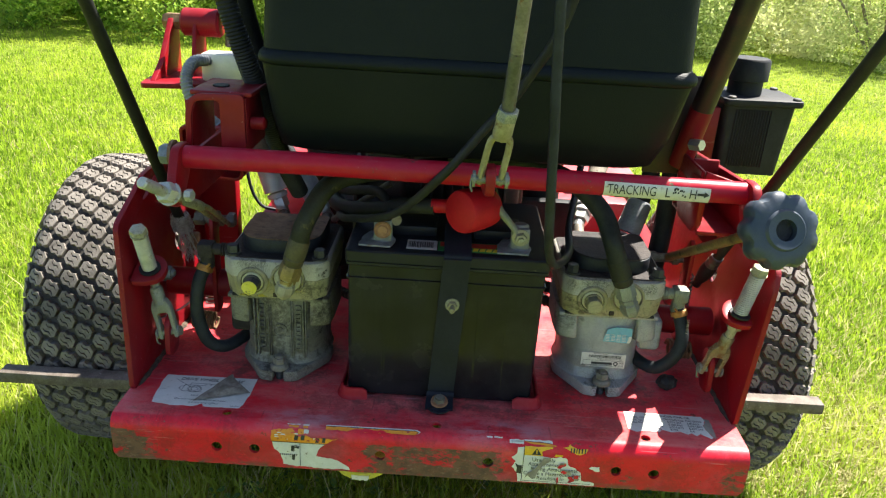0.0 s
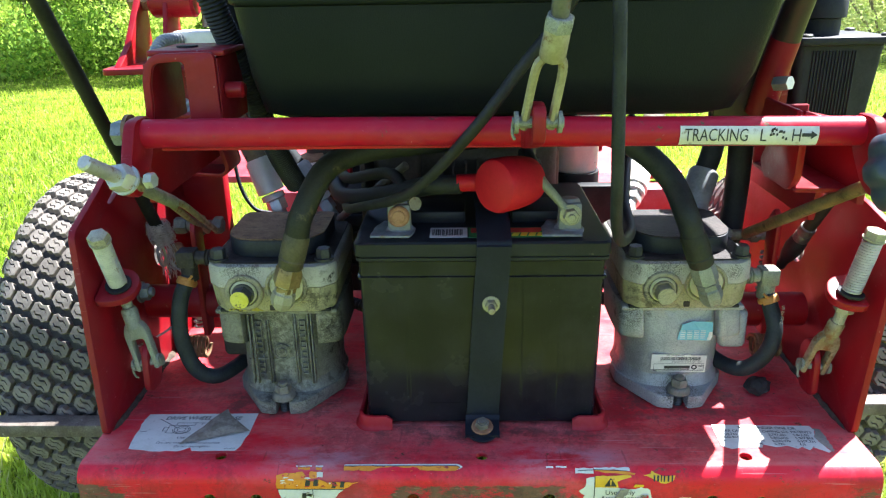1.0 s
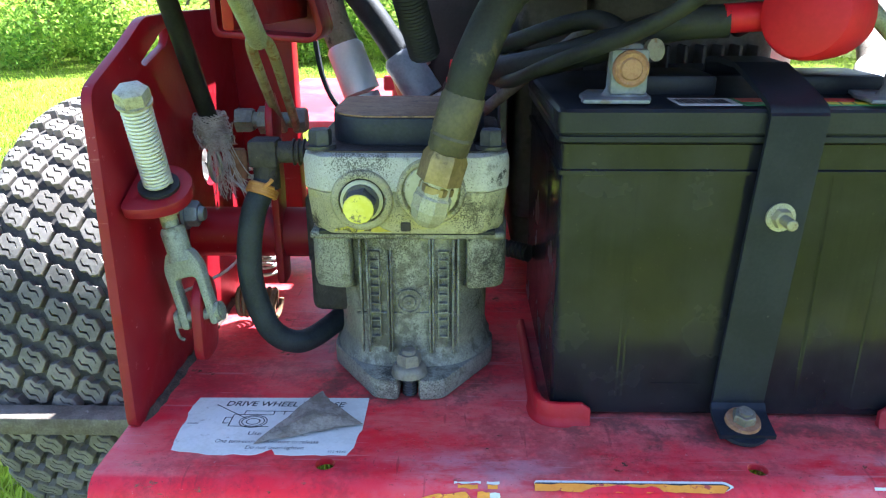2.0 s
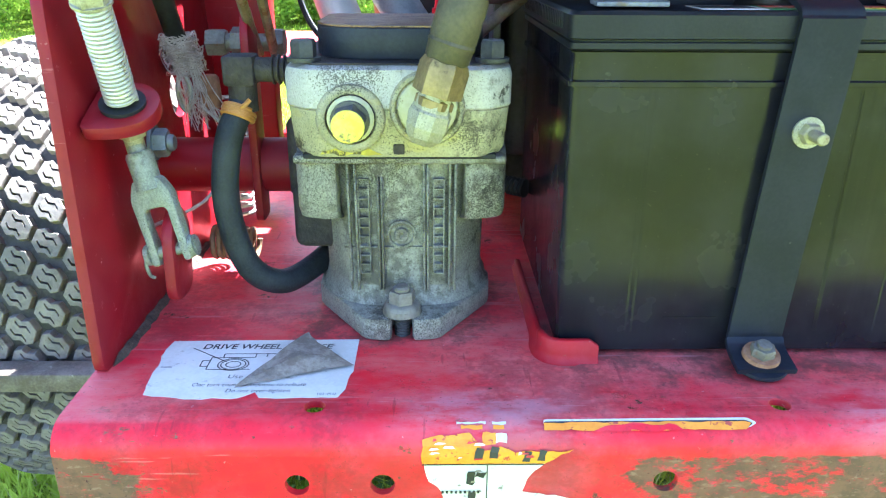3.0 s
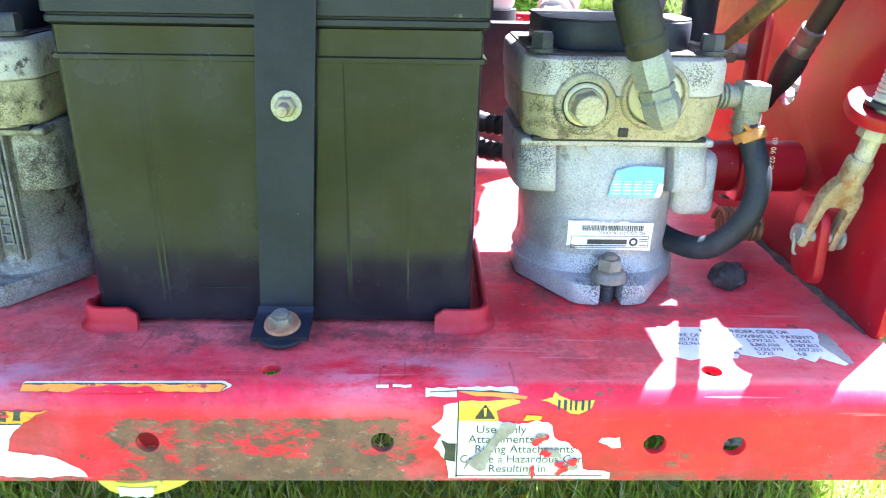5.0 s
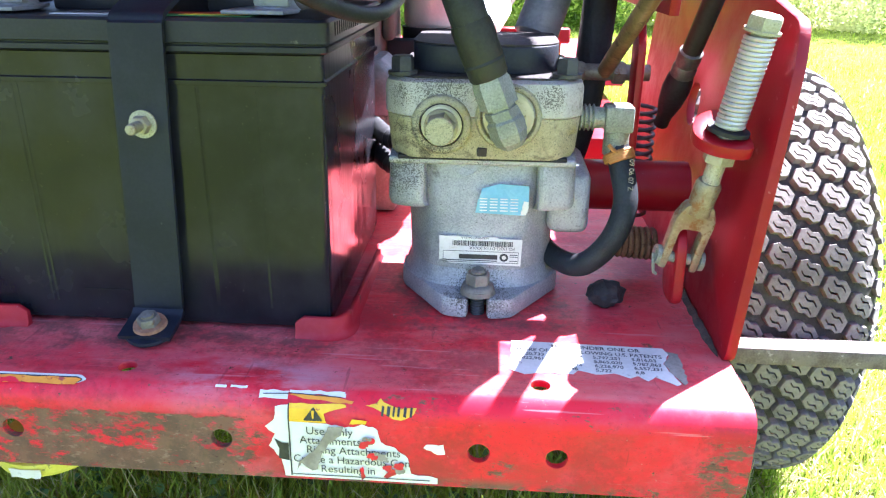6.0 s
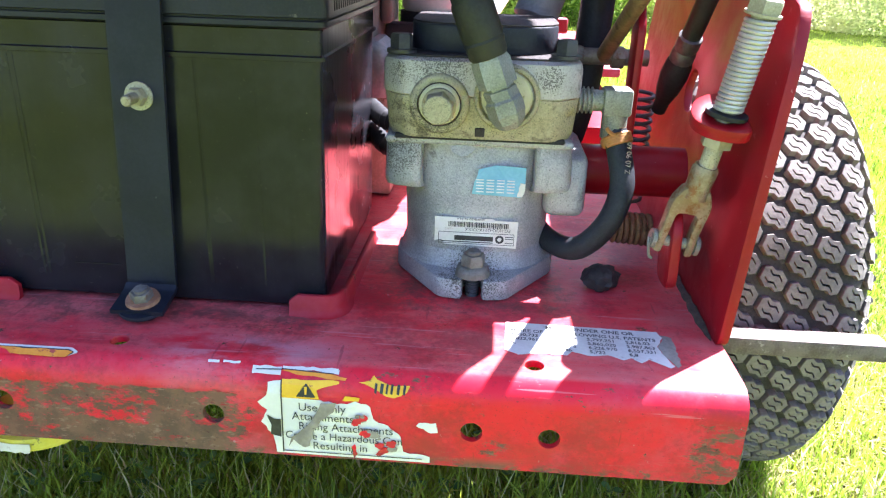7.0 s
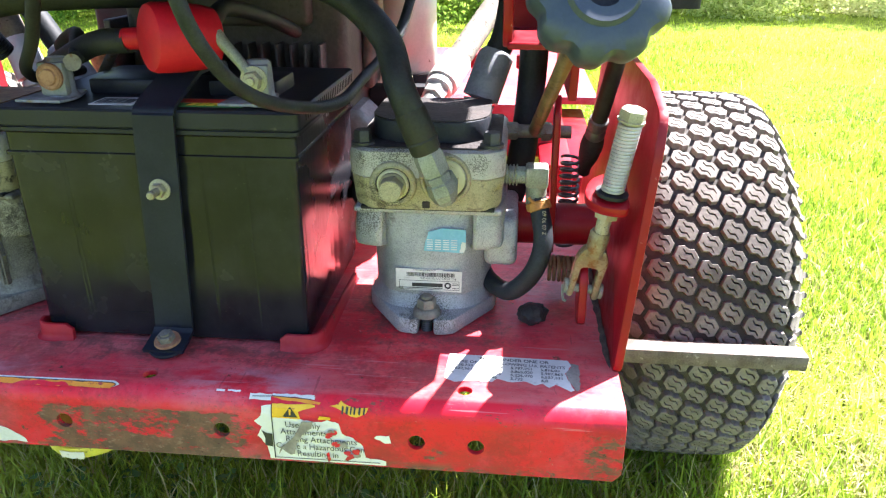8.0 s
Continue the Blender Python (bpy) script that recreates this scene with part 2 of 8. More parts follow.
ALU_PALE = casting("pale_aluminium", (0.34, 0.328, 0.288), (0.49, 0.472, 0.425), 0.1, 0.61, 0.55, None, 0.6, [((-0.208, 0.095, 0.534), 0.024), ((0.163, 0.110, 0.527), 0.024), ((0.135, 0.11, 0.520), 0.016), ((0.225, 0.11, 0.520), 0.012)], [((-0.127, 0.098, 0.520), 0.016)])
DARK_OIL = surface("oily_dirt", (0.018, 0.015, 0.015), (0.05, 0.04, 0.036), 0.75, 0.0, 40, 300, (0.12, 0.09, 0.07), (0.64, 0.72), 160, 0.6, 0.002)
EARTH = surface("caked_earth", (0.045, 0.032, 0.024), (0.10, 0.072, 0.050), 0.9, 0.0, 90, 600, (0.22, 0.17, 0.10), (0.62, 0.70), 200, 0.7, 0.002)
DARK_BOLT = surface("oily_bolt", (0.035, 0.036, 0.038), (0.065, 0.066, 0.068), 0.5, 0.3, 60, 500, (0.12, 0.09, 0.06), (0.62, 0.70), 90, 0.3, 0.0006)
BLACK = surface("black_rubber", (0.012, 0.013, 0.0145), (0.024, 0.025, 0.028), 0.6, 0.0, 40, 500, (0.07, 0.065, 0.055), (0.70, 0.78), 120, spec=0.3)
COVER = surface("blue_black_paint", (0.018, 0.022, 0.030), (0.032, 0.037, 0.046), 0.5, 0.0, 30, 500, (0.07, 0.065, 0.055), (0.68, 0.78), 110, spec=0.3)
HOSE = surface("hydraulic_hose", (0.013, 0.016, 0.019), (0.026, 0.031, 0.036), 0.58, 0.0, 50, 700, (0.075, 0.07, 0.055), (0.66, 0.76), 100, 0.3, 0.001, spec=0.3)
HOSE_WORN = surface("dusty_hose", (0.015, 0.017, 0.014), (0.030, 0.032, 0.024), 0.6, 0.0, 25, 500, (0.10, 0.08, 0.04), (0.62, 0.74), 40, 0.3, 0.001, spec=0.3)
FERRULE_DUSTY = surface("dusty_ferrule", (0.052, 0.046, 0.027), (0.098, 0.084, 0.047), 0.6, 0.1, 30, 500, (0.17, 0.13, 0.06), (0.58, 0.70), 60, 0.35, 0.001)


def case_plastic():
    """Black battery plastic: glossy but slightly wavy from moulding, with dull dust blooms and pale scuffs."""
    m, nt, bs, vec = start_material("battery_case")
    bloom = noisy(nt, vec, 13.0, 5.0, 0.6)
    wave = noisy(nt, vec, 150.0, 2.0, 0.5, stretch=(1.0, 1.0, 0.06))
    fine = noisy(nt, vec, 700.0, 3.0)
    col = blend(nt, step(nt, bloom, 0.36, 0.66), (0.0085, 0.0084, 0.0120), (0.0190, 0.0192, 0.0245))
    scuff = step(nt, noisy(nt, vec, 70.0, 6.0, 0.75, stretch=(1, 1, 1.8)), 0.685, 0.71)
    col = blend(nt, calc(nt, "MULTIPLY", scuff, 0.45), col, (0.10, 0.105, 0.085))
    col = blend(nt, calc(nt, "MULTIPLY", step(nt, fine, 0.70, 0.74), 0.4), col, (0.12, 0.11, 0.09))
    wire(nt, bs, "Base Color", col)
    wire(nt, bs, "Roughness", calc(nt, "ADD", 0.10, calc(nt, "MULTIPLY", step(nt, bloom, 0.3, 0.7), 0.22)))
    wire(nt, bs, "Specular IOR Level", 0.28)
    relief(nt, bs, calc(nt, "ADD", wave, calc(nt, "MULTIPLY", fine, 0.03)), 0.40, 0.0007)
    return m


CASE = case_plastic()
LID = surface("battery_lid", (0.0090, 0.0105, 0.0150), (0.0165, 0.0190, 0.0250), 0.45, 0.0, 16, 700, (0.09, 0.082, 0.07), (0.66, 0.76), 90, 0.12, 0.0008, 0.2, spec=0.28)
TANK = surface("moulded_plastic", (0.0045, 0.0083, 0.0102), (0.0080, 0.0115, 0.0135), 0.5, 0.0, 8, 900, (0.035, 0.04, 0.04), (0.74, 0.80), 80, 0.5, 0.0008, 0.12, spec=0.17)
TREAD = surface("dusty_tread", (0.130, 0.114, 0.096), (0.225, 0.200, 0.172), 0.85, 0.0, 26, 300, (0.075, 0.066, 0.056), (0.58, 0.72), 60, 0.4, 0.001)
TYRE = surface("tyre_rubber", (0.036, 0.032, 0.027), (0.076, 0.068, 0.058), 0.85, 0.0, 30, 400, (0.15, 0.135, 0.11), (0.58, 0.74), 45, 0.3, 0.001)
ZINC = surface("zinc_plate", (0.50, 0.51, 0.49), (0.62, 0.62, 0.58), 0.35, 0.8, 40, 500, (0.30, 0.26, 0.16), (0.64, 0.72), 70, 0.15, 0.0005)
ZINC_YEL = surface("yellow_zinc", (0.26, 0.235, 0.15), (0.38, 0.355, 0.25), 0.55, 0.4, 60, 500, (0.17, 0.10, 0.045), (0.58, 0.68), 80, 0.2, 0.0005)
GREY_ZINC = casting("weathered_zinc", (0.19, 0.20, 0.165), (0.33, 0.345, 0.29), 0.35, 0.58, 0.54, None, 0.55)
DULL_BOLT = surface("oxidised_bolt", (0.15, 0.135, 0.11), (0.24, 0.22, 0.18), 0.6, 0.4, 80, 500, (0.16, 0.085, 0.04), (0.56, 0.66), 120, 0.3, 0.0006)
BRASS = surface("brass_tarnished", (0.19, 0.14, 0.055), (0.31, 0.23, 0.10), 0.45, 0.5, 60, 500, (0.09, 0.065, 0.03), (0.56, 0.68), 90, 0.25, 0.0005)
ORANGE_WIRE = surface("orange_wire", (0.36, 0.15, 0.03), (0.46, 0.22, 0.06), 0.55, 0.2, 60, 500)
PEEL = surface("peeled_paper", (0.17, 0.135, 0.10), (0.31, 0.265, 0.21), 0.75, 0.0, 90, 500, (0.42, 0.39, 0.34), (0.66, 0.70), 80, 0.5, 0.0012)
YELLOW = surface("yellow_mark_paint", (0.62, 0.56, 0.05), (0.70, 0.64, 0.13), 0.55, 0.0, 60, 500, (0.20, 0.17, 0.07), (0.58, 0.66), 160, 0.2, 0.0005)
MUSTARD = surface("mustard_paint_run", (0.36, 0.29, 0.03), (0.52, 0.44, 0.06), 0.5, 0.0, 60, 500, (0.07, 0.055, 0.02), (0.52, 0.60), 190, 0.2, 0.0005)
DARK_PAINT = surface("dark_paint", (0.022, 0.016, 0.016), (0.05, 0.022, 0.022), 0.45, 0.0, 30, 500, (0.12, 0.03, 0.03), (0.62, 0.72), 60, 0.2, 0.0006)
PALE_ZINC = casting("pale_zinc", (0.29, 0.28, 0.19), (0.42, 0.40, 0.30), 0.3, 0.60, 0.56, None, 0.5)
RUSTY_ZINC = surface("rusty_zinc", (0.22, 0.175, 0.10), (0.34, 0.30, 0.20), 0.55, 0.4, 70, 500, (0.20, 0.10, 0.035), (0.52, 0.62), 110, 0.35, 0.0008)
DULL_ZINC = surface("dull_zinc", (0.42, 0.43, 0.41), (0.55, 0.55, 0.52), 0.5, 0.5, 60, 500, (0.26, 0.20, 0.12), (0.60, 0.68), 110, 0.2, 0.0005)
RUST_ORANGE = surface("orange_rust", (0.22, 0.10, 0.05), (0.34, 0.18, 0.10), 0.8, 0.0, 120, 700, (0.30, 0.27, 0.22), (0.62, 0.70), 160, 0.4, 0.0008)
BLUE_ZINC = surface("blue_zinc", (0.16, 0.19, 0.21), (0.25, 0.28, 0.30), 0.5, 0.4, 60, 500, (0.12, 0.10, 0.08), (0.62, 0.70), 90, 0.2, 0.0005)
ROD_BLACK = surface("black_rod_paint", (0.010, 0.0115, 0.010), (0.022, 0.024, 0.020), 0.55, 0.0, 40, 500, (0.07, 0.07, 0.055), (0.66, 0.76), 100, 0.2, 0.0006, spec=0.3)
STEEL = surface("dark_steel", (0.085, 0.085, 0.085), (0.14, 0.137, 0.132), 0.5, 0.6, 60, 500, (0.14, 0.08, 0.045), (0.60, 0.70), 60, 0.25, 0.0006)
SCUFFED = surface("scuffed_bar", (0.085, 0.066, 0.052), (0.17, 0.145, 0.12), 0.7, 0.1, 40, 500, (0.30, 0.27, 0.24), (0.60, 0.68), 70, 0.3, 0.0006)
RUSTY = surface("rusty_steel", (0.20, 0.11, 0.055), (0.30, 0.19, 0.10), 0.7, 0.3, 80, 500, (0.09, 0.05, 0.03), (0.55, 0.68), 90, 0.4, 0.0008)
LEAD = surface("lead_terminal", (0.16, 0.17, 0.18), (0.26, 0.27, 0.275), 0.6, 0.3, 60, 400, (0.20, 0.16, 0.11), (0.60, 0.70), 90, 0.3, 0.0008)
CAPRED = surface("red_rubber", (0.44, 0.006, 0.018), (0.52, 0.010, 0.026), 0.55, 0.0, 30, 300, (0.10, 0.06, 0.04), (0.70, 0.73), 35, 0.1, 0.0006, spec=0.3)
KNOB = surface("blue_grey_plastic", (0.030, 0.044, 0.066), (0.042, 0.058, 0.082), 0.42, 0.0, 30, 500, (0.15, 0.16, 0.17), (0.72, 0.78), 130, 0.1, 0.0006)
STRAP = surface("painted_strap", (0.0095, 0.0118, 0.0190), (0.0165, 0.0195, 0.0290), 0.5, 0.0, 30, 500, (0.14, 0.145, 0.14), (0.72, 0.77), 220, 0.1, 0.0006, spec=0.22)
ENGINE = surface("engine_casting", (0.070, 0.060, 0.046), (0.115, 0.100, 0.080), 0.7, 0.1, 20, 300, (0.05, 0.042, 0.03), (0.56, 0.70), 40, 0.3, 0.001)
FERRULE = surface("white_ferrule", (0.72, 0.70, 0.66), (0.80, 0.78, 0.74), 0.45, 0.3, 40, 400, (0.30, 0.26, 0.20), (0.66, 0.72), 120)
GREY_SLEEVE = surface("grey_sleeve", (0.20, 0.215, 0.235), (0.30, 0.315, 0.33), 0.5, 0.2, 40, 400, (0.12, 0.11, 0.09), (0.66, 0.72), 120)
MUD_HOSE = surface("mud_flecked_hose", (0.17, 0.145, 0.11), (0.27, 0.24, 0.19), 0.8, 0.0, 60, 500, (0.07, 0.055, 0.04), (0.56, 0.62), 170, 0.4, 0.0008)
STRING = surface("frayed_twine", (0.38, 0.32, 0.29), (0.58, 0.51, 0.47), 0.9, 0.0, 200, 900)
CREAM = surface("cream_mark_paint", (0.50, 0.48, 0.30), (0.58, 0.56, 0.38), 0.5, 0.0, 60, 500, (0.22, 0.19, 0.10), (0.60, 0.68), 160)
OLD_CREAM = casting("speckled_cream", (0.27, 0.25, 0.15), (0.40, 0.375, 0.24), 0.1, 0.53, 0.52, None, 0.55)
PAPER = surface("label_paper", (0.62, 0.60, 0.54), (0.72, 0.70, 0.65), 0.55, 0.0, 40, 500, (0.36, 0.30, 0.23), (0.60, 0.72), 150, 0.15, 0.0004)
PAPER_WHITE = surface("white_vinyl", (0.70, 0.68, 0.61), (0.78, 0.76, 0.70), 0.5, 0.0, 40, 500, (0.50, 0.44, 0.34), (0.63, 0.74), 190, 0.15, 0.0004)
DECAL_Y = surface("orange_decal", (0.72, 0.235, 0.012), (0.80, 0.31, 0.022), 0.5, 0.0, 60, 500, (0.42, 0.06, 0.04), (0.585, 0.605), 190)
DECAL_WARN = surface("yellow_decal", (0.78, 0.43, 0.012), (0.84, 0.51, 0.025), 0.5, 0.0, 60, 500, (0.40, 0.10, 0.05), (0.62, 0.64), 190)
DECAL_BLUE = surface("blue_decal", (0.16, 0.40, 0.50), (0.22, 0.48, 0.58), 0.45, 0.0, 60, 500, (0.55, 0.60, 0.60), (0.68, 0.72), 160)
GLUE = surface("glue_residue", (0.22, 0.185, 0.145), (0.34, 0.30, 0.245), 0.7, 0.0, 60, 400, (0.13, 0.105, 0.08), (0.58, 0.68), 120, 0.3, 0.0006)
INK = surface("printing_ink", (0.02, 0.02, 0.02), (0.04, 0.04, 0.04), 0.5, 0.0, 60, 500)
GREEN_INK = surface("green_print", (0.03, 0.22, 0.05), (0.05, 0.28, 0.07), 0.5)
RED_INK = surface("red_print", (0.55, 0.03, 0.02), (0.6, 0.05, 0.03), 0.5)
YEL_INK = surface("yellow_print", (0.75, 0.65, 0.03), (0.8, 0.7, 0.05), 0.5)
BARK = surface("bark", (0.20, 0.17, 0.12), (0.30, 0.26, 0.19), 0.9, 0.0, 20, 120, bump=0.6, dist=0.02)


def leafy(name, a, b, c, light=0.35, rough=0.6, dry=None):
    """Leaves and blades: a colour by random island, some light let through. dry: (colour, share) of withered blades."""
    m, nt, bs, vec = start_material(name)
    g = nt.nodes.new("ShaderNodeNewGeometry")
    rnd = g.outputs["Random Per Island"]
    col = blend(nt, step(nt, rnd, 0.2, 0.8), a, b)
    col = blend(nt, step(nt, noisy(nt, vec, 1.3, 3.0), 0.45, 0.65), col, c)
    if dry:
        other = calc(nt, "FRACT", calc(nt, "MULTIPLY", rnd, 37.0))
        drift = calc(nt, "MULTIPLY", noisy(nt, vec, 5.0, 4.0, 0.7), 2.0 * dry[1])
        col = blend(nt, step(nt, calc(nt, "SUBTRACT", drift, other), -0.02, 0.02), col, dry[0])
    wire(nt, bs, "Base Color", col)
    wire(nt, bs, "Roughness", rough)
    wire(nt, bs, "Specular IOR Level", 0.12)
    t = nt.nodes.new("ShaderNodeBsdfTranslucent")
    nt.links.new(col, t.inputs[0])
    mx = nt.nodes.new("ShaderNodeMixShader")
    mx.inputs[0].default_value = light
    nt.links.new(bs.outputs[0], mx.inputs[1])
    nt.links.new(t.outputs[0], mx.inputs[2])
    nt.links.new(mx.outputs[0], nt.nodes["Material Output"].inputs[0])
    return m


GRASS = leafy("grass_blade", (0.155, 0.255, 0.028), (0.41, 0.55, 0.060), (0.52, 0.61, 0.090), 0.46, dry=((0.60, 0.56, 0.27), 0.13))
GRASS_FAR = leafy("far_grass_blade", (0.20, 0.325, 0.028), (0.43, 0.58, 0.045), (0.53, 0.635, 0.072), 0.48, dry=((0.56, 0.53, 0.20), 0.05))
STALK = leafy("grass_stalk", (0.20, 0.25, 0.06), (0.42, 0.41, 0.20), (0.34, 0.36, 0.14), 0.3)
STRAW = leafy("dry_clippings", (0.42, 0.38, 0.16), (0.58, 0.52, 0.28), (0.50, 0.47, 0.22), 0.4)
CLOVER = leafy("clover", (0.06, 0.14, 0.04), (0.13, 0.25, 0.07), (0.09, 0.19, 0.05), 0.3, 0.7)
LEAF = leafy("leaf", (0.13, 0.25, 0.035), (0.36, 0.52, 0.08), (0.54, 0.64, 0.13), 0.55)
LEAF_PALE = leafy("pale_leaf", (0.34, 0.44, 0.13), (0.60, 0.66, 0.28), (0.72, 0.73, 0.40), 0.58)


def lawn_material():
    m, nt, bs, vec = start_material("lawn")
    big, mid, small = noisy(nt, vec, 0.6), noisy(nt, vec, 9.0, 6.0, 0.7), noisy(nt, vec, 90.0, 6.0, 0.75)
    col = blend(nt, step(nt, calc(nt, "ADD", calc(nt, "MULTIPLY", mid, 0.5), calc(nt, "MULTIPLY", small, 0.5)), 0.36, 0.62), (0.052, 0.088, 0.012), (0.265, 0.36, 0.032))
    col = blend(nt, calc(nt, "MULTIPLY", step(nt, big, 0.4, 0.7), 0.4), col, (0.35, 0.41, 0.04))
    wire(nt, bs, "Base Color", col)
    wire(nt, bs, "Specular IOR Level", 0.15)
    wire(nt, bs, "Roughness", 0.9)
    relief(nt, bs, calc(nt, "ADD", small, mid), 0.9, 0.03)
    return m


LAWN = lawn_material()


# ---- mesh builders ----
def thing(name, at, label, category, group="", kind=""):
    """An empty at a thing's base, to parent its parts."""
    ob = new(name)
    ob.location = at
    ob.empty_display_size = 0.02
    return tagged(ob, label, category, group, kind)


def part(name, bm, material, parent=None, label="", smooth=40):
    """Links a bmesh as one mesh object under a thing or a part."""
    bmesh.ops.recalc_face_normals(bm, faces=bm.faces)
    me = bpy.data.meshes.new(name)
    bm.to_mesh(me)
    bm.free()
    me.materials.append(material)
    if smooth:
        me.polygons.foreach_set("use_smooth", [True] * len(me.polygons))
        me.set_sharp_from_angle(angle=radians(smooth))
    ob = new(name, me)
    if parent is not None:
        ob.parent = parent
        if parent.type == "EMPTY":
            ob.matrix_parent_inverse = Matrix.Translation(-parent.location)
    return tagged(ob, label)


def box(x0, x1, y0, y1, z0, z1, bevel=0.002, segs=2, bm=None):
    b = bmesh.new()
    bmesh.ops.create_cube(b, size=1.0, matrix=Matrix.LocRotScale(((x0 + x1) / 2, (y0 + y1) / 2, (z0 + z1) / 2), None, (x1 - x0, y1 - y0, z1 - z0)))
    if bevel:
        bmesh.ops.bevel(b, geom=b.edges[:], offset=bevel, segments=segs, affect="EDGES", profile=0.5)
    return merge(bm, b)


def merge(into, other, matrix=None):
    """Joins one bmesh into another and frees it."""
    if matrix is not None:
        other.transform(matrix)
    if into is None:
        return other
    me = bpy.data.meshes.new("joint")
    other.to_mesh(me)
    other.free()
    into.from_mesh(me)
    bpy.data.meshes.remove(me)
    return into


def axis_frame(p0, p1):
    d = Vector(p1) - Vector(p0)
    return Matrix.Translation(p0) @ d.to_track_quat("Z", "Y").to_matrix().to_4x4(), d.length


def lathe(profile, p0=(0, 0, 0), p1=(0, 0, 1), segs=24, bm=None, twist=0.0):
    """Turns (radius, height) pairs about the line from p0 towards p1."""
    b = bmesh.new()
    m, _ = axis_frame(p0, p1)
    rings = []
    for r, h in profile:
        if r < 1e-6:
            rings.append([b.verts.new((0, 0, h))])
        else:
            rings.append([b.verts.new((r * math.cos(2 * math.pi * k / segs + twist), r * math.sin(2 * math.pi * k / segs + twist), h)) for k in range(segs)])
    for u, v in zip(rings, rings[1:]):
        for k in range(segs):
            q = [u[k % len(u)], u[(k + 1) % len(u)], v[(k + 1) % len(v)], v[k % len(v)]]
            q = list(dict.fromkeys(q))
            if len(q) > 2:
                b.faces.new(q)
    for ring in (rings[0], rings[-1]):
        if len(ring) > 2:
            b.faces.new(ring)
    return merge(bm, b, m)


def rod(p0, p1, r, r1=None, segs=16, bevel=0.0, bm=None):
    n = (Vector(p1) - Vector(p0)).length
    r1 = r if r1 is None else r1
    e = bevel
    prof = [(0, 0), (r - e, 0), (r, e), (r1, n - e), (r1 - e, n), (0, n)] if e else [(r, 0), (r1, n)]
    return lathe(prof, p0, p1, segs, bm)


def hexa(p0, p1, r, bm=None, twist=0.0, cham=0.12):
    """A hexagonal nut or bolt head with chamfered corners."""
    n = (Vector(p1) - Vector(p0)).length
    return lathe([(0, 0), (r, 0), (r, n * (1 - cham * 1.6)), (r * (1 - cham), n), (0, n)], p0, p1, 6, bm, twist)


def smooth_line(pts, n=8):
    """Catmull-Rom through the points."""
    p = [Vector(q) for q in pts]
    p = [p[0] * 2 - p[1], *p, p[-1] * 2 - p[-2]]
    out = []
    for a, b, c, d in zip(p, p[1:], p[2:], p[3:]):
        for k in range(n):
            t = k / n
            out.append(0.5 * (2 * b + (c - a) * t + (2 * a - 5 * b + 4 * c - d) * t * t + (3 * b - a - 3 * c + d) * t ** 3))
    return out + [p[-2]]


def tube(pts, r, segs=12, n=8, bm=None, curved=True, ribs=0.0, caps=True):
    """A round tube along a line; ribs: depth of the rings of a corrugated hose."""
    line = smooth_line(pts, n) if curved else [Vector(q) for q in pts]
    b = bmesh.new()
    up = Vector((0.3, 0.5, 0.8))
    rings = []
    for i, q in enumerate(line):
        d = (line[min(i + 1, len(line) - 1)] - line[max(i - 1, 0)]).normalized()
        u = (up - d * up.dot(d)).normalized()
        up = u
        v = d.cross(u)
        rr = (r(i / (len(line) - 1)) if callable(r) else r) - (ribs if ribs and i % 2 else 0)
        rings.append([b.verts.new(q + (u * math.cos(2 * math.pi * k / segs) + v * math.sin(2 * math.pi * k / segs)) * rr) for k in range(segs)])
    for u, v in zip(rings, rings[1:]):
        for k in range(segs):
            b.faces.new((u[k], u[(k + 1) % segs], v[(k + 1) % segs], v[k]))
    if caps:
        b.faces.new(rings[0])
        b.faces.new(rings[-1])
    return merge(bm, b)


def coil(p0, p1, r, wire_r, turns, segs=7, bm=None, flat_ends=True):
    m, n = axis_frame(p0, p1)
    k = int(turns * 16)
    pts = [m @ Vector((r * math.cos(2 * math.pi * i / 16), r * math.sin(2 * math.pi * i / 16), wire_r + (n - 2 * wire_r) * i / k)) for i in range(k + 1)]
    return tube(pts, wire_r, segs, 1, bm, curved=False)


def outline_faces(outline, holes=()):
    """A flat face with holes, in its own x and y."""
    b = bmesh.new()
    edges = []
    for loop in (outline, *holes):
        vs = [b.verts.new((x, y, 0)) for x, y in loop]
        edges += [b.edges.new((vs[i], vs[(i + 1) % len(vs)])) for i in range(len(vs))]
    bmesh.ops.triangle_fill(b, edges=edges, use_beauty=True, use_dissolve=False)
    return b


def plate(outline, thick, matrix, holes=(), bevel=0.0, bm=None):
    """A sheet of that outline, from its plane up by thick, laid by matrix."""
    b = outline_faces(outline, holes)
    for f in b.faces:
        if f.normal.z < 0:
            f.normal_flip()
    made = bmesh.ops.extrude_face_region(b, geom=b.faces[:])
    top = [v for v in made["geom"] if isinstance(v, bmesh.types.BMVert)]
    bmesh.ops.translate(b, verts=top, vec=(0, 0, thick))
    if bevel:
        rim = [e for e in b.edges if len(e.link_faces) == 2 and e.calc_face_angle(0) > 1.0 and abs(e.verts[0].co.z - e.verts[1].co.z) < 1e-6]
        bmesh.ops.bevel(b, geom=rim, offset=bevel, segments=2, affect="EDGES", profile=0.5)
    return merge(bm, b, matrix)


def circle(x, y, r, n=18):
    return [(x + r * math.cos(2 * math.pi * k / n), y + r * math.sin(2 * math.pi * k / n)) for k in range(n)]


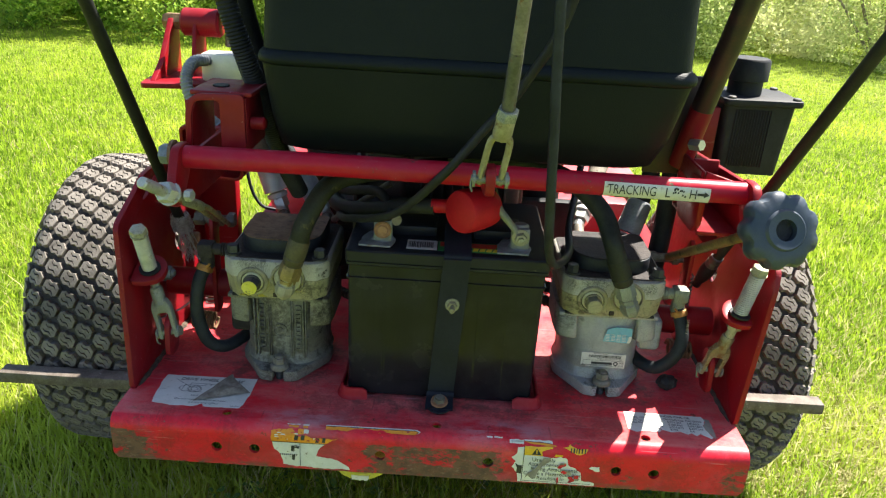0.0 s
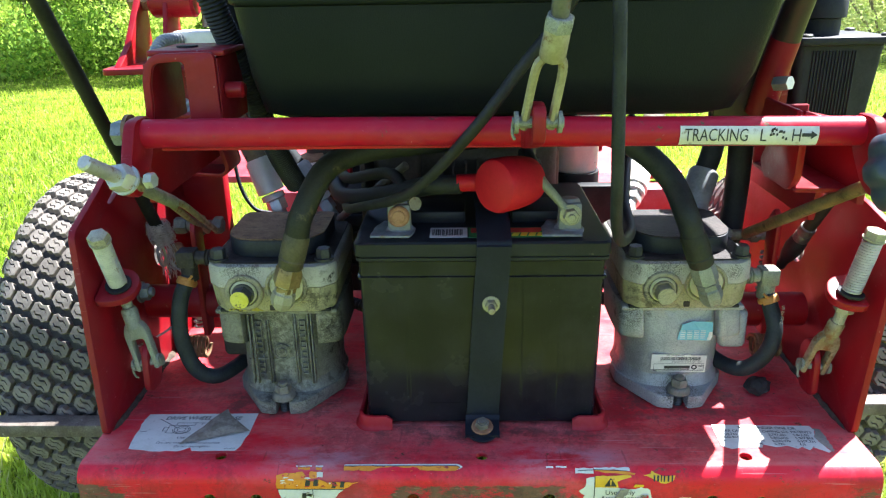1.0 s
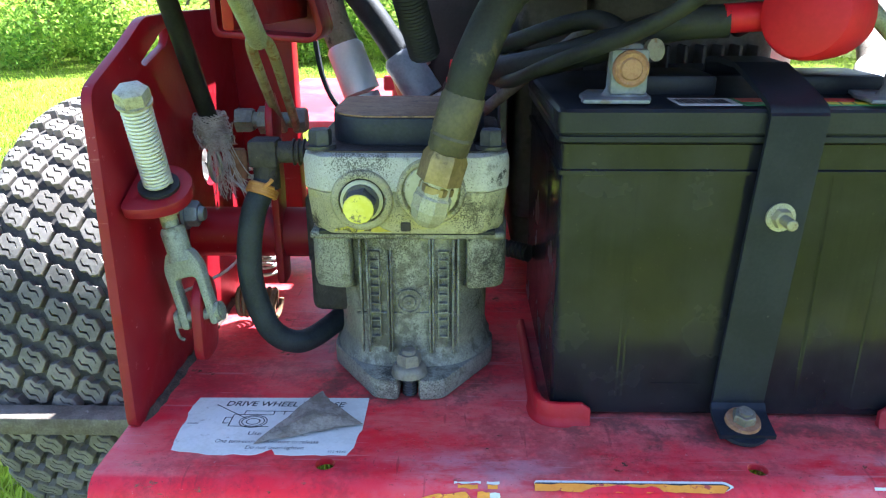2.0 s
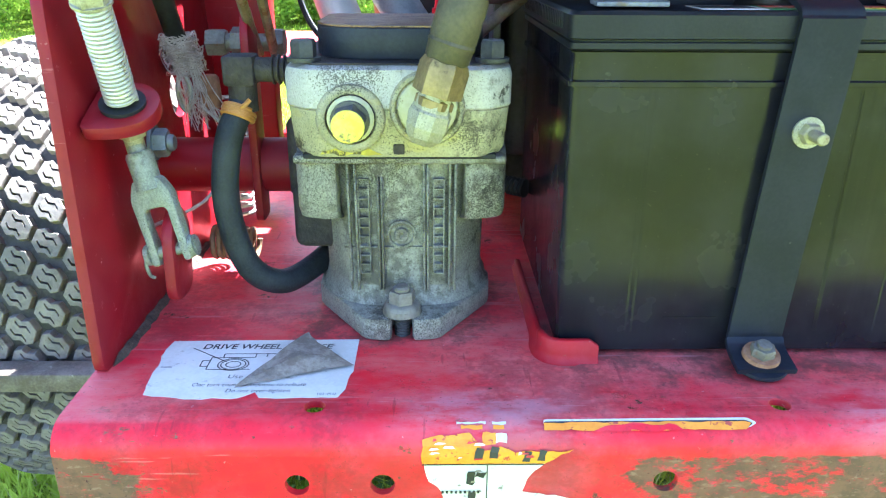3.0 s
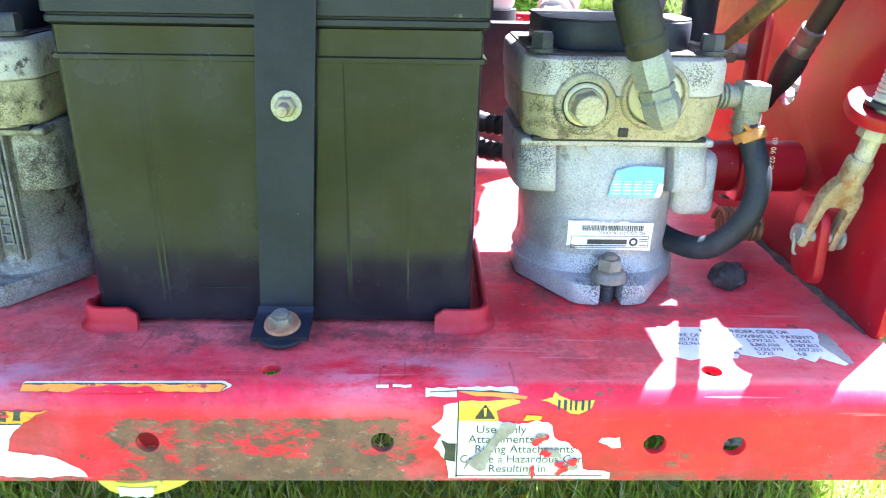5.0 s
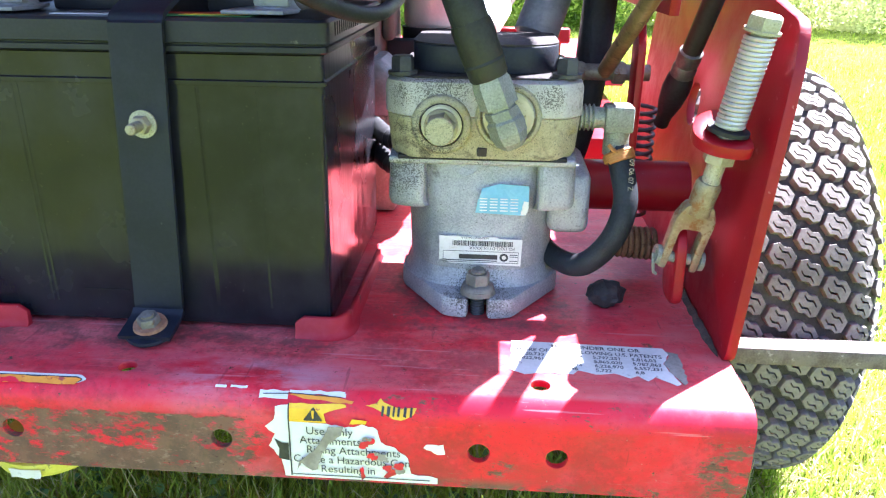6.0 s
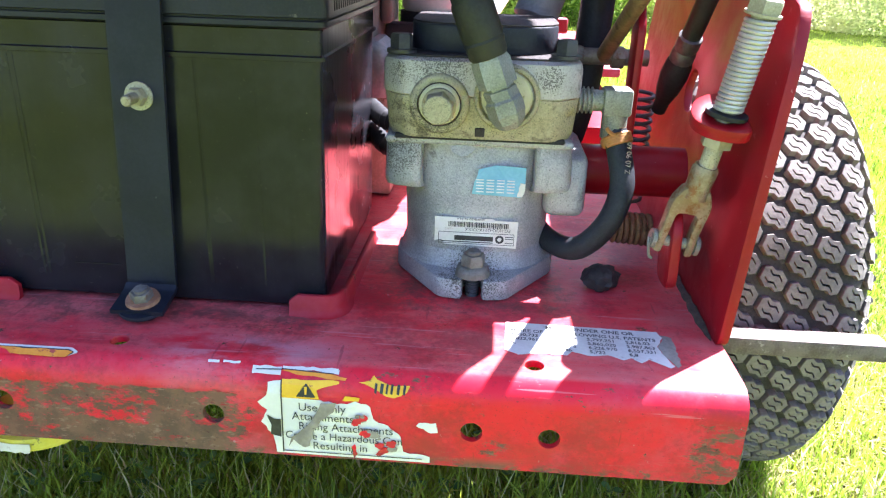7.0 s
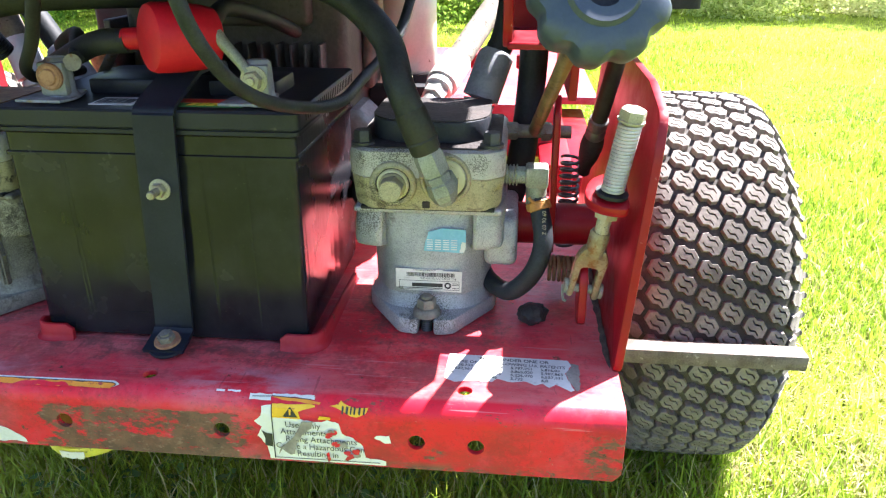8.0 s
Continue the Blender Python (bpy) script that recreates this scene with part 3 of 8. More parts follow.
def rounded(corners, r, n=4):
    """A polygon with its corners rounded by r."""
    out = []
    for i, c in enumerate(corners):
        c = Vector(c)
        a, b = Vector(corners[i - 1]), Vector(corners[(i + 1) % len(corners)])
        u, v = (a - c), (b - c)
        k = min(r, u.length * 0.48, v.length * 0.48)
        p, q = c + u.normalized() * k, c + v.normalized() * k
        for j in range(n + 1):
            t = j / n
            w = p * (1 - t) ** 2 + c * 2 * t * (1 - t) + q * t * t
            out.append((w.x, w.y))
    return out


def loft(sections, bm=None, cap=True):
    """Skins closed loops of equal length."""
    b = bmesh.new()
    loops = [[b.verts.new(p) for p in s] for s in sections]
    for u, v in zip(loops, loops[1:]):
        n = len(u)
        for k in range(n):
            b.faces.new((u[k], u[(k + 1) % n], v[(k + 1) % n], v[k]))
    if cap:
        b.faces.new(loops[0])
        b.faces.new(loops[-1])
    return merge(bm, b)


def slab(x0, x1, y0, y1, r, z, n=5):
    return [(x, y, z) for x, y in rounded([(x0, y0), (x1, y0), (x1, y1), (x0, y1)], r, n)]


STANDING = Matrix(((1, 0, 0, 0), (0, 0, -1, 0), (0, 1, 0, 0), (0, 0, 0, 1)))   # own x, y to the world's x, z; thickness towards -y
SIDEWAYS = Matrix(((0, 0, 1, 0), (1, 0, 0, 0), (0, 1, 0, 0), (0, 0, 0, 1)))    # own x, y to the world's y, z; thickness towards +x


def ragged_outline(corners, wobble, seed, per=0.004, keep=()):
    """A torn edge: the sides are cut into short pieces and jittered; sides in keep stay straight."""
    rnd = random.Random(seed)
    out = []
    for i, a in enumerate(corners):
        b = corners[(i + 1) % len(corners)]
        d = math.hypot(b[0] - a[0], b[1] - a[1])
        k = 1 if i in keep else max(1, int(d / per))
        for j in range(k):
            t = j / k
            w = wobble if j and i not in keep else 0.0
            out.append((a[0] + (b[0] - a[0]) * t + rnd.uniform(-w, w), a[1] + (b[1] - a[1]) * t + rnd.uniform(-w, w)))
    return out


def lettering(text, size, matrix, material, parent, spacing=1.0, align="LEFT", shear=0.0, bold=0.0, squash=1.0):
    """Flat letters in the built-in font, as one mesh."""
    cu = bpy.data.curves.new("lettering", "FONT")
    cu.body, cu.size, cu.align_x, cu.space_character, cu.shear, cu.offset = text, size, align, spacing, shear, bold
    cu.resolution_u = 3
    ob = bpy.data.objects.new("lettering", cu)
    scene.collection.objects.link(ob)
    bpy.context.view_layer.update()
    me = bpy.data.meshes.new_from_object(ob.evaluated_get(bpy.context.evaluated_depsgraph_get()))
    bpy.data.objects.remove(ob)
    bpy.data.curves.remove(cu)
    me.transform(matrix @ Matrix.Diagonal((squash, 1, 1, 1)))
    me.name = "lettering"
    me.materials.clear()
    me.materials.append(material)
    made = new("lettering", me)
    made.parent = parent
    if parent.type == "EMPTY":
        made.matrix_parent_inverse = Matrix.Translation(-parent.location)
    return made


# ---- the ground, the lawn and the bushes ----
def rise(y):
    """The far slope beyond the bushes."""
    t = min(1.0, max(0.0, (y - 9.0) / 30.0))
    return 7.0 * t * t * (3 - 2 * t)


def build_ground():
    bm = bmesh.new()
    rings = [0.0, 0.4, 0.8, 1.4, 2.2, 3.4, 5, 7, 9, 12, 16, 21, 27, 34, 42, 60, 200, 900, 3000]
    segs = 72
    loops = []
    for r in rings[1:]:
        loops.append([bm.verts.new((r * math.cos(2 * math.pi * k / segs), r * math.sin(2 * math.pi * k / segs),
                                    0.02 * noise.noise(Vector((r * math.cos(2 * math.pi * k / segs), r * math.sin(2 * math.pi * k / segs), 3.0))) * min(1, r / 3) * (r < 8) + rise(r * math.sin(2 * math.pi * k / segs)))) for k in range(segs)])
    c = bm.verts.new((0, 0, 0))
    for k in range(segs):
        bm.faces.new((c, loops[0][k], loops[0][(k + 1) % segs]))
    for u, v in zip(loops, loops[1:]):
        for k in range(segs):
            bm.faces.new((u[k], v[k], v[(k + 1) % segs], u[(k + 1) % segs]))
    return tagged(part("ground", bm, LAWN), "mown lawn of bright green grass in the sun", "ground", kind="structure")


def blades(name, count, spot, height, width, seed, material, label, lie=1.0):
    """Many bent grass blades in one mesh. spot(rng, n) gives their places."""
    rng = np.random.default_rng(seed)
    x, y = spot(rng, count)
    h = height * rng.uniform(0.45, 1.25, count) * np.where(rng.random(count) < 0.04, 1.6, 1.0)
    w = width * rng.uniform(0.6, 1.3, count)
    a, lean, curl = rng.uniform(0, 2 * np.pi, count), rng.uniform(0.1, 0.6, count) + 0.9 * (rng.random(count) < 0.35) * rng.random(count), rng.uniform(0, 2 * np.pi, count)
    ux, uy = np.cos(a), np.sin(a)
    lean, h = lean * lie, h / lie
    lx, ly = np.cos(curl) * lean * h * lie, np.sin(curl) * lean * h * lie
    v = np.zeros((count, 5, 3))
    v[:, 0] = np.stack([x - ux * w, y - uy * w, np.zeros(count) - 0.006], 1)
    v[:, 1] = np.stack([x + ux * w, y + uy * w, np.zeros(count) - 0.006], 1)
    v[:, 2] = np.stack([x + lx * 0.35 + ux * w * 0.8, y + ly * 0.35 + uy * w * 0.8, h * 0.55], 1)
    v[:, 3] = np.stack([x + lx * 0.35 - ux * w * 0.8, y + ly * 0.35 - uy * w * 0.8, h * 0.55], 1)
    v[:, 4] = np.stack([x + lx, y + ly, h], 1)
    base = np.arange(count)[:, None] * 5
    quads = (base + np.array([[0, 1, 2, 3]])).tolist()
    tris = (base + np.array([[3, 2, 4]])).tolist()
    me = bpy.data.meshes.new(name)
    me.from_pydata(v.reshape(-1, 3).tolist(), [], quads + tris)
    me.materials.append(material)
    return tagged(new(name, me), label, "grass", kind="stuff")


def foliage(bm_name, count, spots, size, seed, material):
    """A crown of small bent leaves; spots: (centre, radii) clumps."""
    rng = np.random.default_rng(seed)
    which = rng.integers(0, len(spots), count)
    cen = np.array([s[0] for s in spots])[which]
    rad = np.array([s[1] for s in spots])[which]
    d = rng.normal(size=(count, 3))
    d /= np.linalg.norm(d, axis=1)[:, None]
    p = cen + d * rad * (rng.random((count, 1)) ** 0.45)
    p[:, 2] = np.maximum(p[:, 2], 0.02)
    u = rng.normal(size=(count, 3))
    u /= np.linalg.norm(u, axis=1)[:, None]
    t = np.cross(u, rng.normal(size=(count, 3)))
    t /= np.linalg.norm(t, axis=1)[:, None]
    s = size * rng.uniform(0.6, 1.4, (count, 1))
    v = np.stack([p - u * s, p + t * s * 0.45 + u * 0.1 * s, p + u * s, p - t * s * 0.45 + u * 0.1 * s], 1)
    me = bpy.data.meshes.new(bm_name)
    me.from_pydata(v.reshape(-1, 3).tolist(), [], (np.arange(count)[:, None] * 4 + np.arange(4)).tolist())
    me.materials.append(material)
    return me


def bush(height, width, leaves, size, seed, material, label, category="bush", base=0.0):
    """A shrub or young tree: a few stems and a ragged crown."""
    rnd = random.Random(seed)
    ob = thing(category, (0, 0, 0), label, category, "bushes along the lawn")
    stem = bmesh.new()
    spots = []
    for k in range(5):
        a = rnd.uniform(0, 6.28)
        tip = Vector((math.cos(a) * width * rnd.uniform(0.1, 0.45), math.sin(a) * width * rnd.uniform(0.1, 0.4), height * rnd.uniform(0.6, 0.95)))
        foot = Vector((math.cos(a) * 0.12, math.sin(a) * 0.12, -0.05))
        tube([foot, foot.lerp(tip, 0.4) + Vector((rnd.uniform(-0.1, 0.1), rnd.uniform(-0.1, 0.1), 0.1)), tip], lambda t: 0.022 * (1 - t) * height / 3 + 0.005, 6, 5, stem)
        for q in range(3):
            b = foot.lerp(tip, rnd.uniform(0.4, 0.8))
            e = b + Vector((rnd.uniform(-1, 1) * width * 0.35, rnd.uniform(-1, 1) * width * 0.35, rnd.uniform(0.1, 0.4) * height * 0.5))
            tube([b, b.lerp(e, 0.5) + Vector((0, 0, 0.05)), e], lambda t: 0.007 * (1 - t) + 0.002, 5, 3, stem)
    part("trunk", stem, BARK, ob)
    for k in range(64):
        a, f = rnd.uniform(0, 6.28), rnd.random() ** 0.6
        z = rnd.random() ** 1.3
        w = width * 0.5 * (1 - 0.55 * abs(z - 0.35) / 0.65)
        r = rnd.uniform(0.07, 0.17) * width
        spots.append(((math.cos(a) * f * w, math.sin(a) * f * w, base + z * (height - base)), (r, r, r * rnd.uniform(0.5, 0.9))))
    me = foliage("crown", leaves, spots, size, seed, material)
    c = new("crown", me)
    c.parent = ob
    return ob


build_ground()


def near_spots(rng, n):
    r, a = rng.rayleigh(1.05, n), rng.uniform(0, 2 * np.pi, n)
    return 0.1 + r * np.cos(a), 0.25 + r * np.sin(a)


def wide_spots(rng, n):
    r, a = rng.rayleigh(2.7, n), rng.normal(radians(90), radians(62), n)
    return r * np.cos(a) * 1.15, r * np.sin(a)


def under_spots(rng, n):
    return rng.normal(0.0, 0.42, n), rng.normal(0.10, 0.22, n)


def clip_spots(rng, n):
    far = rng.random(n) < 0.3
    x = np.where(far, rng.uniform(-2.5, 3.0, n), rng.normal(0.85, 0.42, n))
    return x, np.where(far, rng.uniform(-0.8, 3.0, n), rng.normal(0.30, 0.42, n))


def lip_spots(rng, n):
    return rng.normal(0.05, 0.32, n), rng.normal(-0.02, 0.09, n)


blades("grass", 170000, near_spots, 0.036, 0.0013, 11, GRASS, "fine green grass blades of the lawn round the mower")
blades("grass", 30000, under_spots, 0.060, 0.0012, 12, GRASS, "longer uncut grass blades under the mower's rear")
blades("grass_stalk", 5200, lip_spots, 0.105, 0.0008, 15, STALK, "thin pale grass stalks standing under the mower's rear lip", 1.0)
blades("dry_clippings", 60000, clip_spots, 0.036, 0.0015, 14, STRAW, "pale dry grass clippings strewn over the lawn", 1.8)
blades("grass", 230000, wide_spots, 0.027, 0.0030, 13, GRASS_FAR, "sunlit mown grass blades further out on the lawn")

clover_rng = random.Random(5)
cl = bmesh.new()
for k in range(420):
    x, y, z = clover_rng.uniform(-0.36, 0.36), clover_rng.uniform(-0.12, 0.45), clover_rng.uniform(0.012, 0.045)
    for j in range(3):
        a = 2.1 * j + k
        c, s, r = math.cos(a), math.sin(a), clover_rng.uniform(0.006, 0.011)
        vs = [cl.verts.new((x + c * d * r - s * w * r, y + s * d * r + c * w * r, z + (0.35 * math.sin(k * 1.7 + j) + 0.1) * r * d)) for d, w in ((0, 0), (0.9, 0.6), (1.5, 0.3), (1.5, -0.3), (0.9, -0.6))]
        cl.faces.new(vs)
for k in range(260):
    x, y = clover_rng.gauss(0.02, 0.30), clover_rng.gauss(-0.01, 0.09)
    a, n, w, up = clover_rng.uniform(0, 6.28), clover_rng.uniform(0.022, 0.046), clover_rng.uniform(0.0035, 0.0075), clover_rng.uniform(0.25, 1.1)
    c, s = math.cos(a), math.sin(a)
    spine = [(0.0, 0.35, 0.010), (0.45, 1.0, 0.016 + n * 0.34 * up), (0.8, 0.7, 0.016 + n * 0.46 * up)]
    left = [cl.verts.new((x + c * d * n - s * w * q, y + s * d * n + c * w * q, z)) for d, q, z in spine]
    right = [cl.verts.new((x + c * d * n + s * w * q, y + s * d * n - c * w * q, z + 0.001)) for d, q, z in spine]
    tip = cl.verts.new((x + c * n, y + s * n, 0.014 + n * 0.42 * up))
    for i in (0, 1):
        cl.faces.new((left[i], right[i], right[i + 1], left[i + 1]))
    cl.faces.new((left[2], right[2], tip))
tagged(part("clover", cl, CLOVER, smooth=0), "small clover leaves and broad-leaved weeds low in the grass", "clover", kind="stuff")

bush_a = bush(2.1, 2.8, 44000, 0.023, 21, LEAF, "broad green leafy bush at the edge of the lawn")
bush_b = bush(1.9, 3.0, 44000, 0.022, 22, LEAF, "dense green bush with sunlit leaves")
bush_c = bush(2.0, 3.2, 46000, 0.020, 23, LEAF_PALE, "pale willow-like bush with fine silvery leaves")
plan = random.Random(9)
row = [(-9.5, 6.2), (-7.6, 6.7), (-5.9, 6.1), (-4.3, 6.7), (-2.9, 6.3), (-1.5, 7.0), (-0.2, 6.8), (1.1, 7.3)]
for i, (x, y) in enumerate(row):
    src = bush_a if i % 2 else bush_b
    m = pose(x, y + 0.25, 0, 0, 0, plan.uniform(0, 360))
    if i < 2:
        (bush_a, bush_b)[i].matrix_basis = m
    else:
        copy_thing(src, m)
bush_c.matrix_basis = pose(2.7, 7.7, 0, 0, 0, 40)
for x, y in ((4.4, 7.3), (6.1, 7.7), (7.9, 7.1), (9.8, 7.4), (11.8, 6.8), (3.6, 9.6), (5.6, 9.8), (8.8, 9.6)):
    copy_thing(bush_c, pose(x, y, 0, 0, 0, plan.uniform(0, 360)))
tree_a = bush(7.5, 5.5, 26000, 0.060, 31, LEAF, "tall leafy tree behind the bushes", "tree", 1.2)
for x, y in ((-7.6, 9.9), (-1.4, 10.4), (2.2, 10.2)):
    copy_thing(bush_b, pose(x, y, 0, 0, 0, plan.uniform(0, 360)))
tree_a.matrix_basis = pose(-11, 13.0, 0.3, 0, 0, 10)
for x, y in ((-5.5, 15.0), (3.5, 15.5), (12.5, 15.0), (-15.5, 12)):
    copy_thing(tree_a, pose(x, y, 0, 0, 0, plan.uniform(0, 360)))


# ---- the mower's frame ----
DECK = 0.385
mower = thing("lawn_mower", (0, 0.3, 0), "red zero-turn lawn mower seen from behind, old and dusty", "lawn mower")


def build_deck():
    """The folded rear plate: a flat top, a rounded bend and a front lip, all with drilled holes."""
    x0, x1, t, r = -0.343, 0.329, 0.004, 0.014
    y0 = 0.011
    holes = [circle(x, y, 0.0052) for x, y in ((-0.224, 0.031), (0.0, 0.031), (0.222, 0.031))]
    cut = [(x0 + 0.001, y0 + r), (x1 - 0.001, y0 + r), (x1 - 0.001, 0.46), (x0 + 0.001, 0.46)]
    bm = plate(cut, t, Matrix.Translation((0, 0, DECK - t)), holes)
    lip = [circle(x, z, 0.0058) for x, z in ((-0.231, 0.355), (-0.191, 0.355), (-0.058, 0.356), (0.056, 0.356), (0.191, 0.355), (0.231, 0.354))]
    low = 0.333
    out = [(x0 + 0.006, low), (x1 - 0.006, low), (x1 - 0.001, low + 0.006), (x1 - 0.001, DECK - r), (x0 + 0.001, DECK - r), (x0 + 0.001, low + 0.006)]
    plate(out, t, Matrix.Translation((0, y0 + t, 0)) @ STANDING, lip, bm=bm)
    b = bmesh.new()
    rows = []
    for k in range(9):
        a = math.pi / 2 * k / 8
        inset = 0.001
        rows.append([b.verts.new((x, y0 + r - r * math.cos(a), DECK - r + r * math.sin(a))) for x in (x0 + inset, -0.2, -0.1, 0.0, 0.1, 0.2, x1 - inset)])
    for u, v in zip(rows, rows[1:]):
        for k in range(len(u) - 1):
            b.faces.new((u[k], u[k + 1], v[k + 1], v[k]))
    merge(bm, b)
    bmesh.ops.remove_doubles(bm, verts=bm.verts, dist=0.00005)
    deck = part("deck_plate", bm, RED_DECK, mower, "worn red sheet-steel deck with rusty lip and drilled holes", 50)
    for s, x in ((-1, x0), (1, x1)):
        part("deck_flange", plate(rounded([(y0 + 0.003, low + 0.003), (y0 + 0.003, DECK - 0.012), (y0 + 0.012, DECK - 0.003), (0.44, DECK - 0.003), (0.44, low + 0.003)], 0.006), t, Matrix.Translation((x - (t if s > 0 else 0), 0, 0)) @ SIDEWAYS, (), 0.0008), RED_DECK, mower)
    return deck


deck = build_deck()


def side_plate(s):
    """The upright side plate with its slanted top, a round window and the folded front edge."""
    x = -0.335 if s < 0 else 0.324
    if s < 0:
        pts = [(0.060, 0.384), (0.078, 0.552), (0.080, 0.571), (0.130, 0.590), (0.160, 0.6035), (0.220, 0.605), (0.36, 0.605), (0.42, 0.580), (0.42, 0.384)]
    else:
        pts = [(0.062, 0.384), (0.075, 0.545), (0.082, 0.565), (0.140, 0.576), (0.36, 0.579), (0.42, 0.550), (0.42, 0.384)]
    hole = circle(0.235, 0.497, 0.015, 20)
    t = 0.006
    slots = [rounded([(0.146, 0.578), (0.152, 0.576), (0.190, 0.586), (0.196, 0.596), (0.184, 0.594)], 0.003, 3)] if s < 0 else []
    bm = plate(rounded(pts, 0.008, 3), t, Matrix.Translation((x - (t if s < 0 else 0), 0, 0)) @ SIDEWAYS, (hole, *slots), 0.0008)
    for v in bm.verts:
        v.co.x += s * (v.co.z - 0.384) * (0.09 if s > 0 else 0.035)
    return part("side_plate", bm, RED_SHADED, mower, "red upright steel side plate")


side_plate(-1)
side_plate(1)


def adjuster(s):
    """The brake adjuster: a tab on the side plate, a spring over a bolt, a nut and a forked clevis."""
    sx = 1 if s > 0 else -1
    x, y, z = (-0.3207, 0.099, 0.5155) if s < 0 else (0.3155, 0.089, 0.508)
    wall = -0.3375 if s < 0 else 0.3270
    span, thick = (0.055, 0.0068) if s < 0 else (0.052, 0.0068)
    front, back, lean = (0.0195, 0.0220, 23.5) if s < 0 else (0.0155, 0.0250, 20.0)
    tab = [(wall, y - front), (x, y - front), (x - sx * 0.010, y - front + 0.0035), (x - sx * 0.0165, y - front + 0.0105), (x - sx * 0.0178, y + 0.003), (x - sx * 0.0140, y + back - 0.009), (x - sx * 0.006, y + back - 0.002), (x + sx * 0.003, y + back), (wall, y + back + 0.002)]
    tip_over = Matrix.Translation((x, y, z)) @ Matrix.Rotation(radians(lean), 4, "X") @ Matrix.Translation((-x, -y, -z))
    part("adjuster_tab", plate(rounded(tab, 0.006), 0.007, tip_over @ Matrix.Translation((0, 0, z - 0.007)), (circle(x, y, 0.0065),), 0.001), RED_SHADED, mower, "rounded red steel tab")
    ob = thing("brake_adjuster", (x, y, z), "zinc bolt with compression spring and forked clevis through a red tab", "adjuster", "brake adjusters")
    top = (x + 0.0042, y - 0.031, z + 0.064) if s < 0 else (x + 0.0085, y - 0.007, z + 0.060)
    foot = Vector((x, y, z))
    way = (Vector(top) - foot).normalized()
    part("washer", lathe([(0.0064, 0), (0.0112, 0), (0.0112, 0.0022), (0.0064, 0.0022)], foot + way * 0.0003, foot + way, 24), BLACK, ob)
    part("spring", coil(foot + way * 0.002, foot + way * span, thick, 0.00125, 22 if s < 0 else 20), DULL_ZINC, ob, "bright zinc compression spring")
    bolt = rod(foot - way * 0.030, foot + way * (span + 0.002), 0.0050, segs=14)
    lathe([(0, 0.0004), (0.0092, 0.0004), (0.0092, 0.0018), (0, 0.0018)], foot + way * span, foot + way, 20, bolt)
    lathe([(0.0088, 0.0016), (0.0090, 0.0066), (0.0084, 0.0084), (0.0062, 0.0096), (0, 0.0100)], foot + way * span, foot + way, 6, bolt, 0.3)
    part("bolt", bolt, PALE_ZINC, ob, "bright hexagon bolt")
    part("nut", hexa(foot - way * 0.0165, foot - way * 0.0085, 0.0085, None, 0.6), ZINC_YEL, ob)
    # clevis, running down and away to the bell crank
    a = foot - way * 0.022
    end = Vector((-0.3075, 0.101, 0.4375)) if s < 0 else Vector((0.303, 0.103, 0.431))
    d = (end - a).normalized()
    side = d.cross(Vector((0, 1, 0.2))).normalized()
    across = side.cross(d).normalized()
    n = (end - a).length
    neck = lathe([(0.0044, -0.012), (0.0044, 0.006), (0.0062, 0.0062), (0.0072, 0.0085), (0.0070, 0.020), (0.0076, 0.026)], a, a + d, 12)
    fork = rounded([(-0.0074, 0.020), (-0.0116, 0.030), (-0.0112, n - 0.008), (-0.0118, n + 0.0065), (-0.0066, n + 0.0070), (-0.0062, n - 0.006), (-0.0062, 0.0365), (0.0062, 0.0365), (0.0062, n - 0.006), (0.0066, n + 0.0070), (0.0118, n + 0.0065), (0.0112, n - 0.008), (0.0116, 0.030), (0.0074, 0.020)], 0.0032, 3)
    lay = Matrix((side.to_4d(), d.to_4d(), across.to_4d(), (0, 0, 0, 1))).transposed()
    lay.translation = a - across * 0.0042
    lay[3][0] = lay[3][1] = lay[3][2] = 0.0
    lay[3][3] = 1.0
    plate(fork, 0.0084, lay, (), 0.0014, neck)
    part("clevis", neck, RUSTY_ZINC if s > 0 else GREY_ZINC, ob, "forked steel clevis with rust" if s > 0 else "dull zinc forked clevis")
    pin = rod(end - side * 0.0145, end + side * 0.0145, 0.0034, segs=12)
    lathe([(0.0034, 0), (0.0058, 0), (0.0058, 0.0025), (0.0034, 0.0025)], end + side * 0.0115, end + side * 0.02, 14, pin)
    lathe([(0.0034, 0), (0.0058, 0), (0.0058, 0.0025), (0.0034, 0.0025)], end - side * 0.0140, end + side * 0.02, 14, pin)
    part("clevis_pin", pin, GREY_ZINC, ob)
    cot = end - side * 0.0150
    part("cotter_pin", tube([cot, cot + Vector((0, -0.002, -0.005)), cot + Vector((0.001, -0.001, -0.011)), cot + Vector((0.003, 0, -0.013))], 0.0010, 6), GREY_ZINC, ob)
    crank = plate(rounded([(-0.016, -0.028), (0.012, -0.030), (0.020, 0.010), (0.006, 0.024), (-0.012, 0.014)], 0.010), 0.006,
                  Matrix.Translation((end.x - 0.003, end.y + 0.006, end.z)) @ SIDEWAYS, (circle(0, 0, 0.004),), 0.0012)
    part("bell_crank", crank, RED_SHADED, mower, "red bell crank arm")
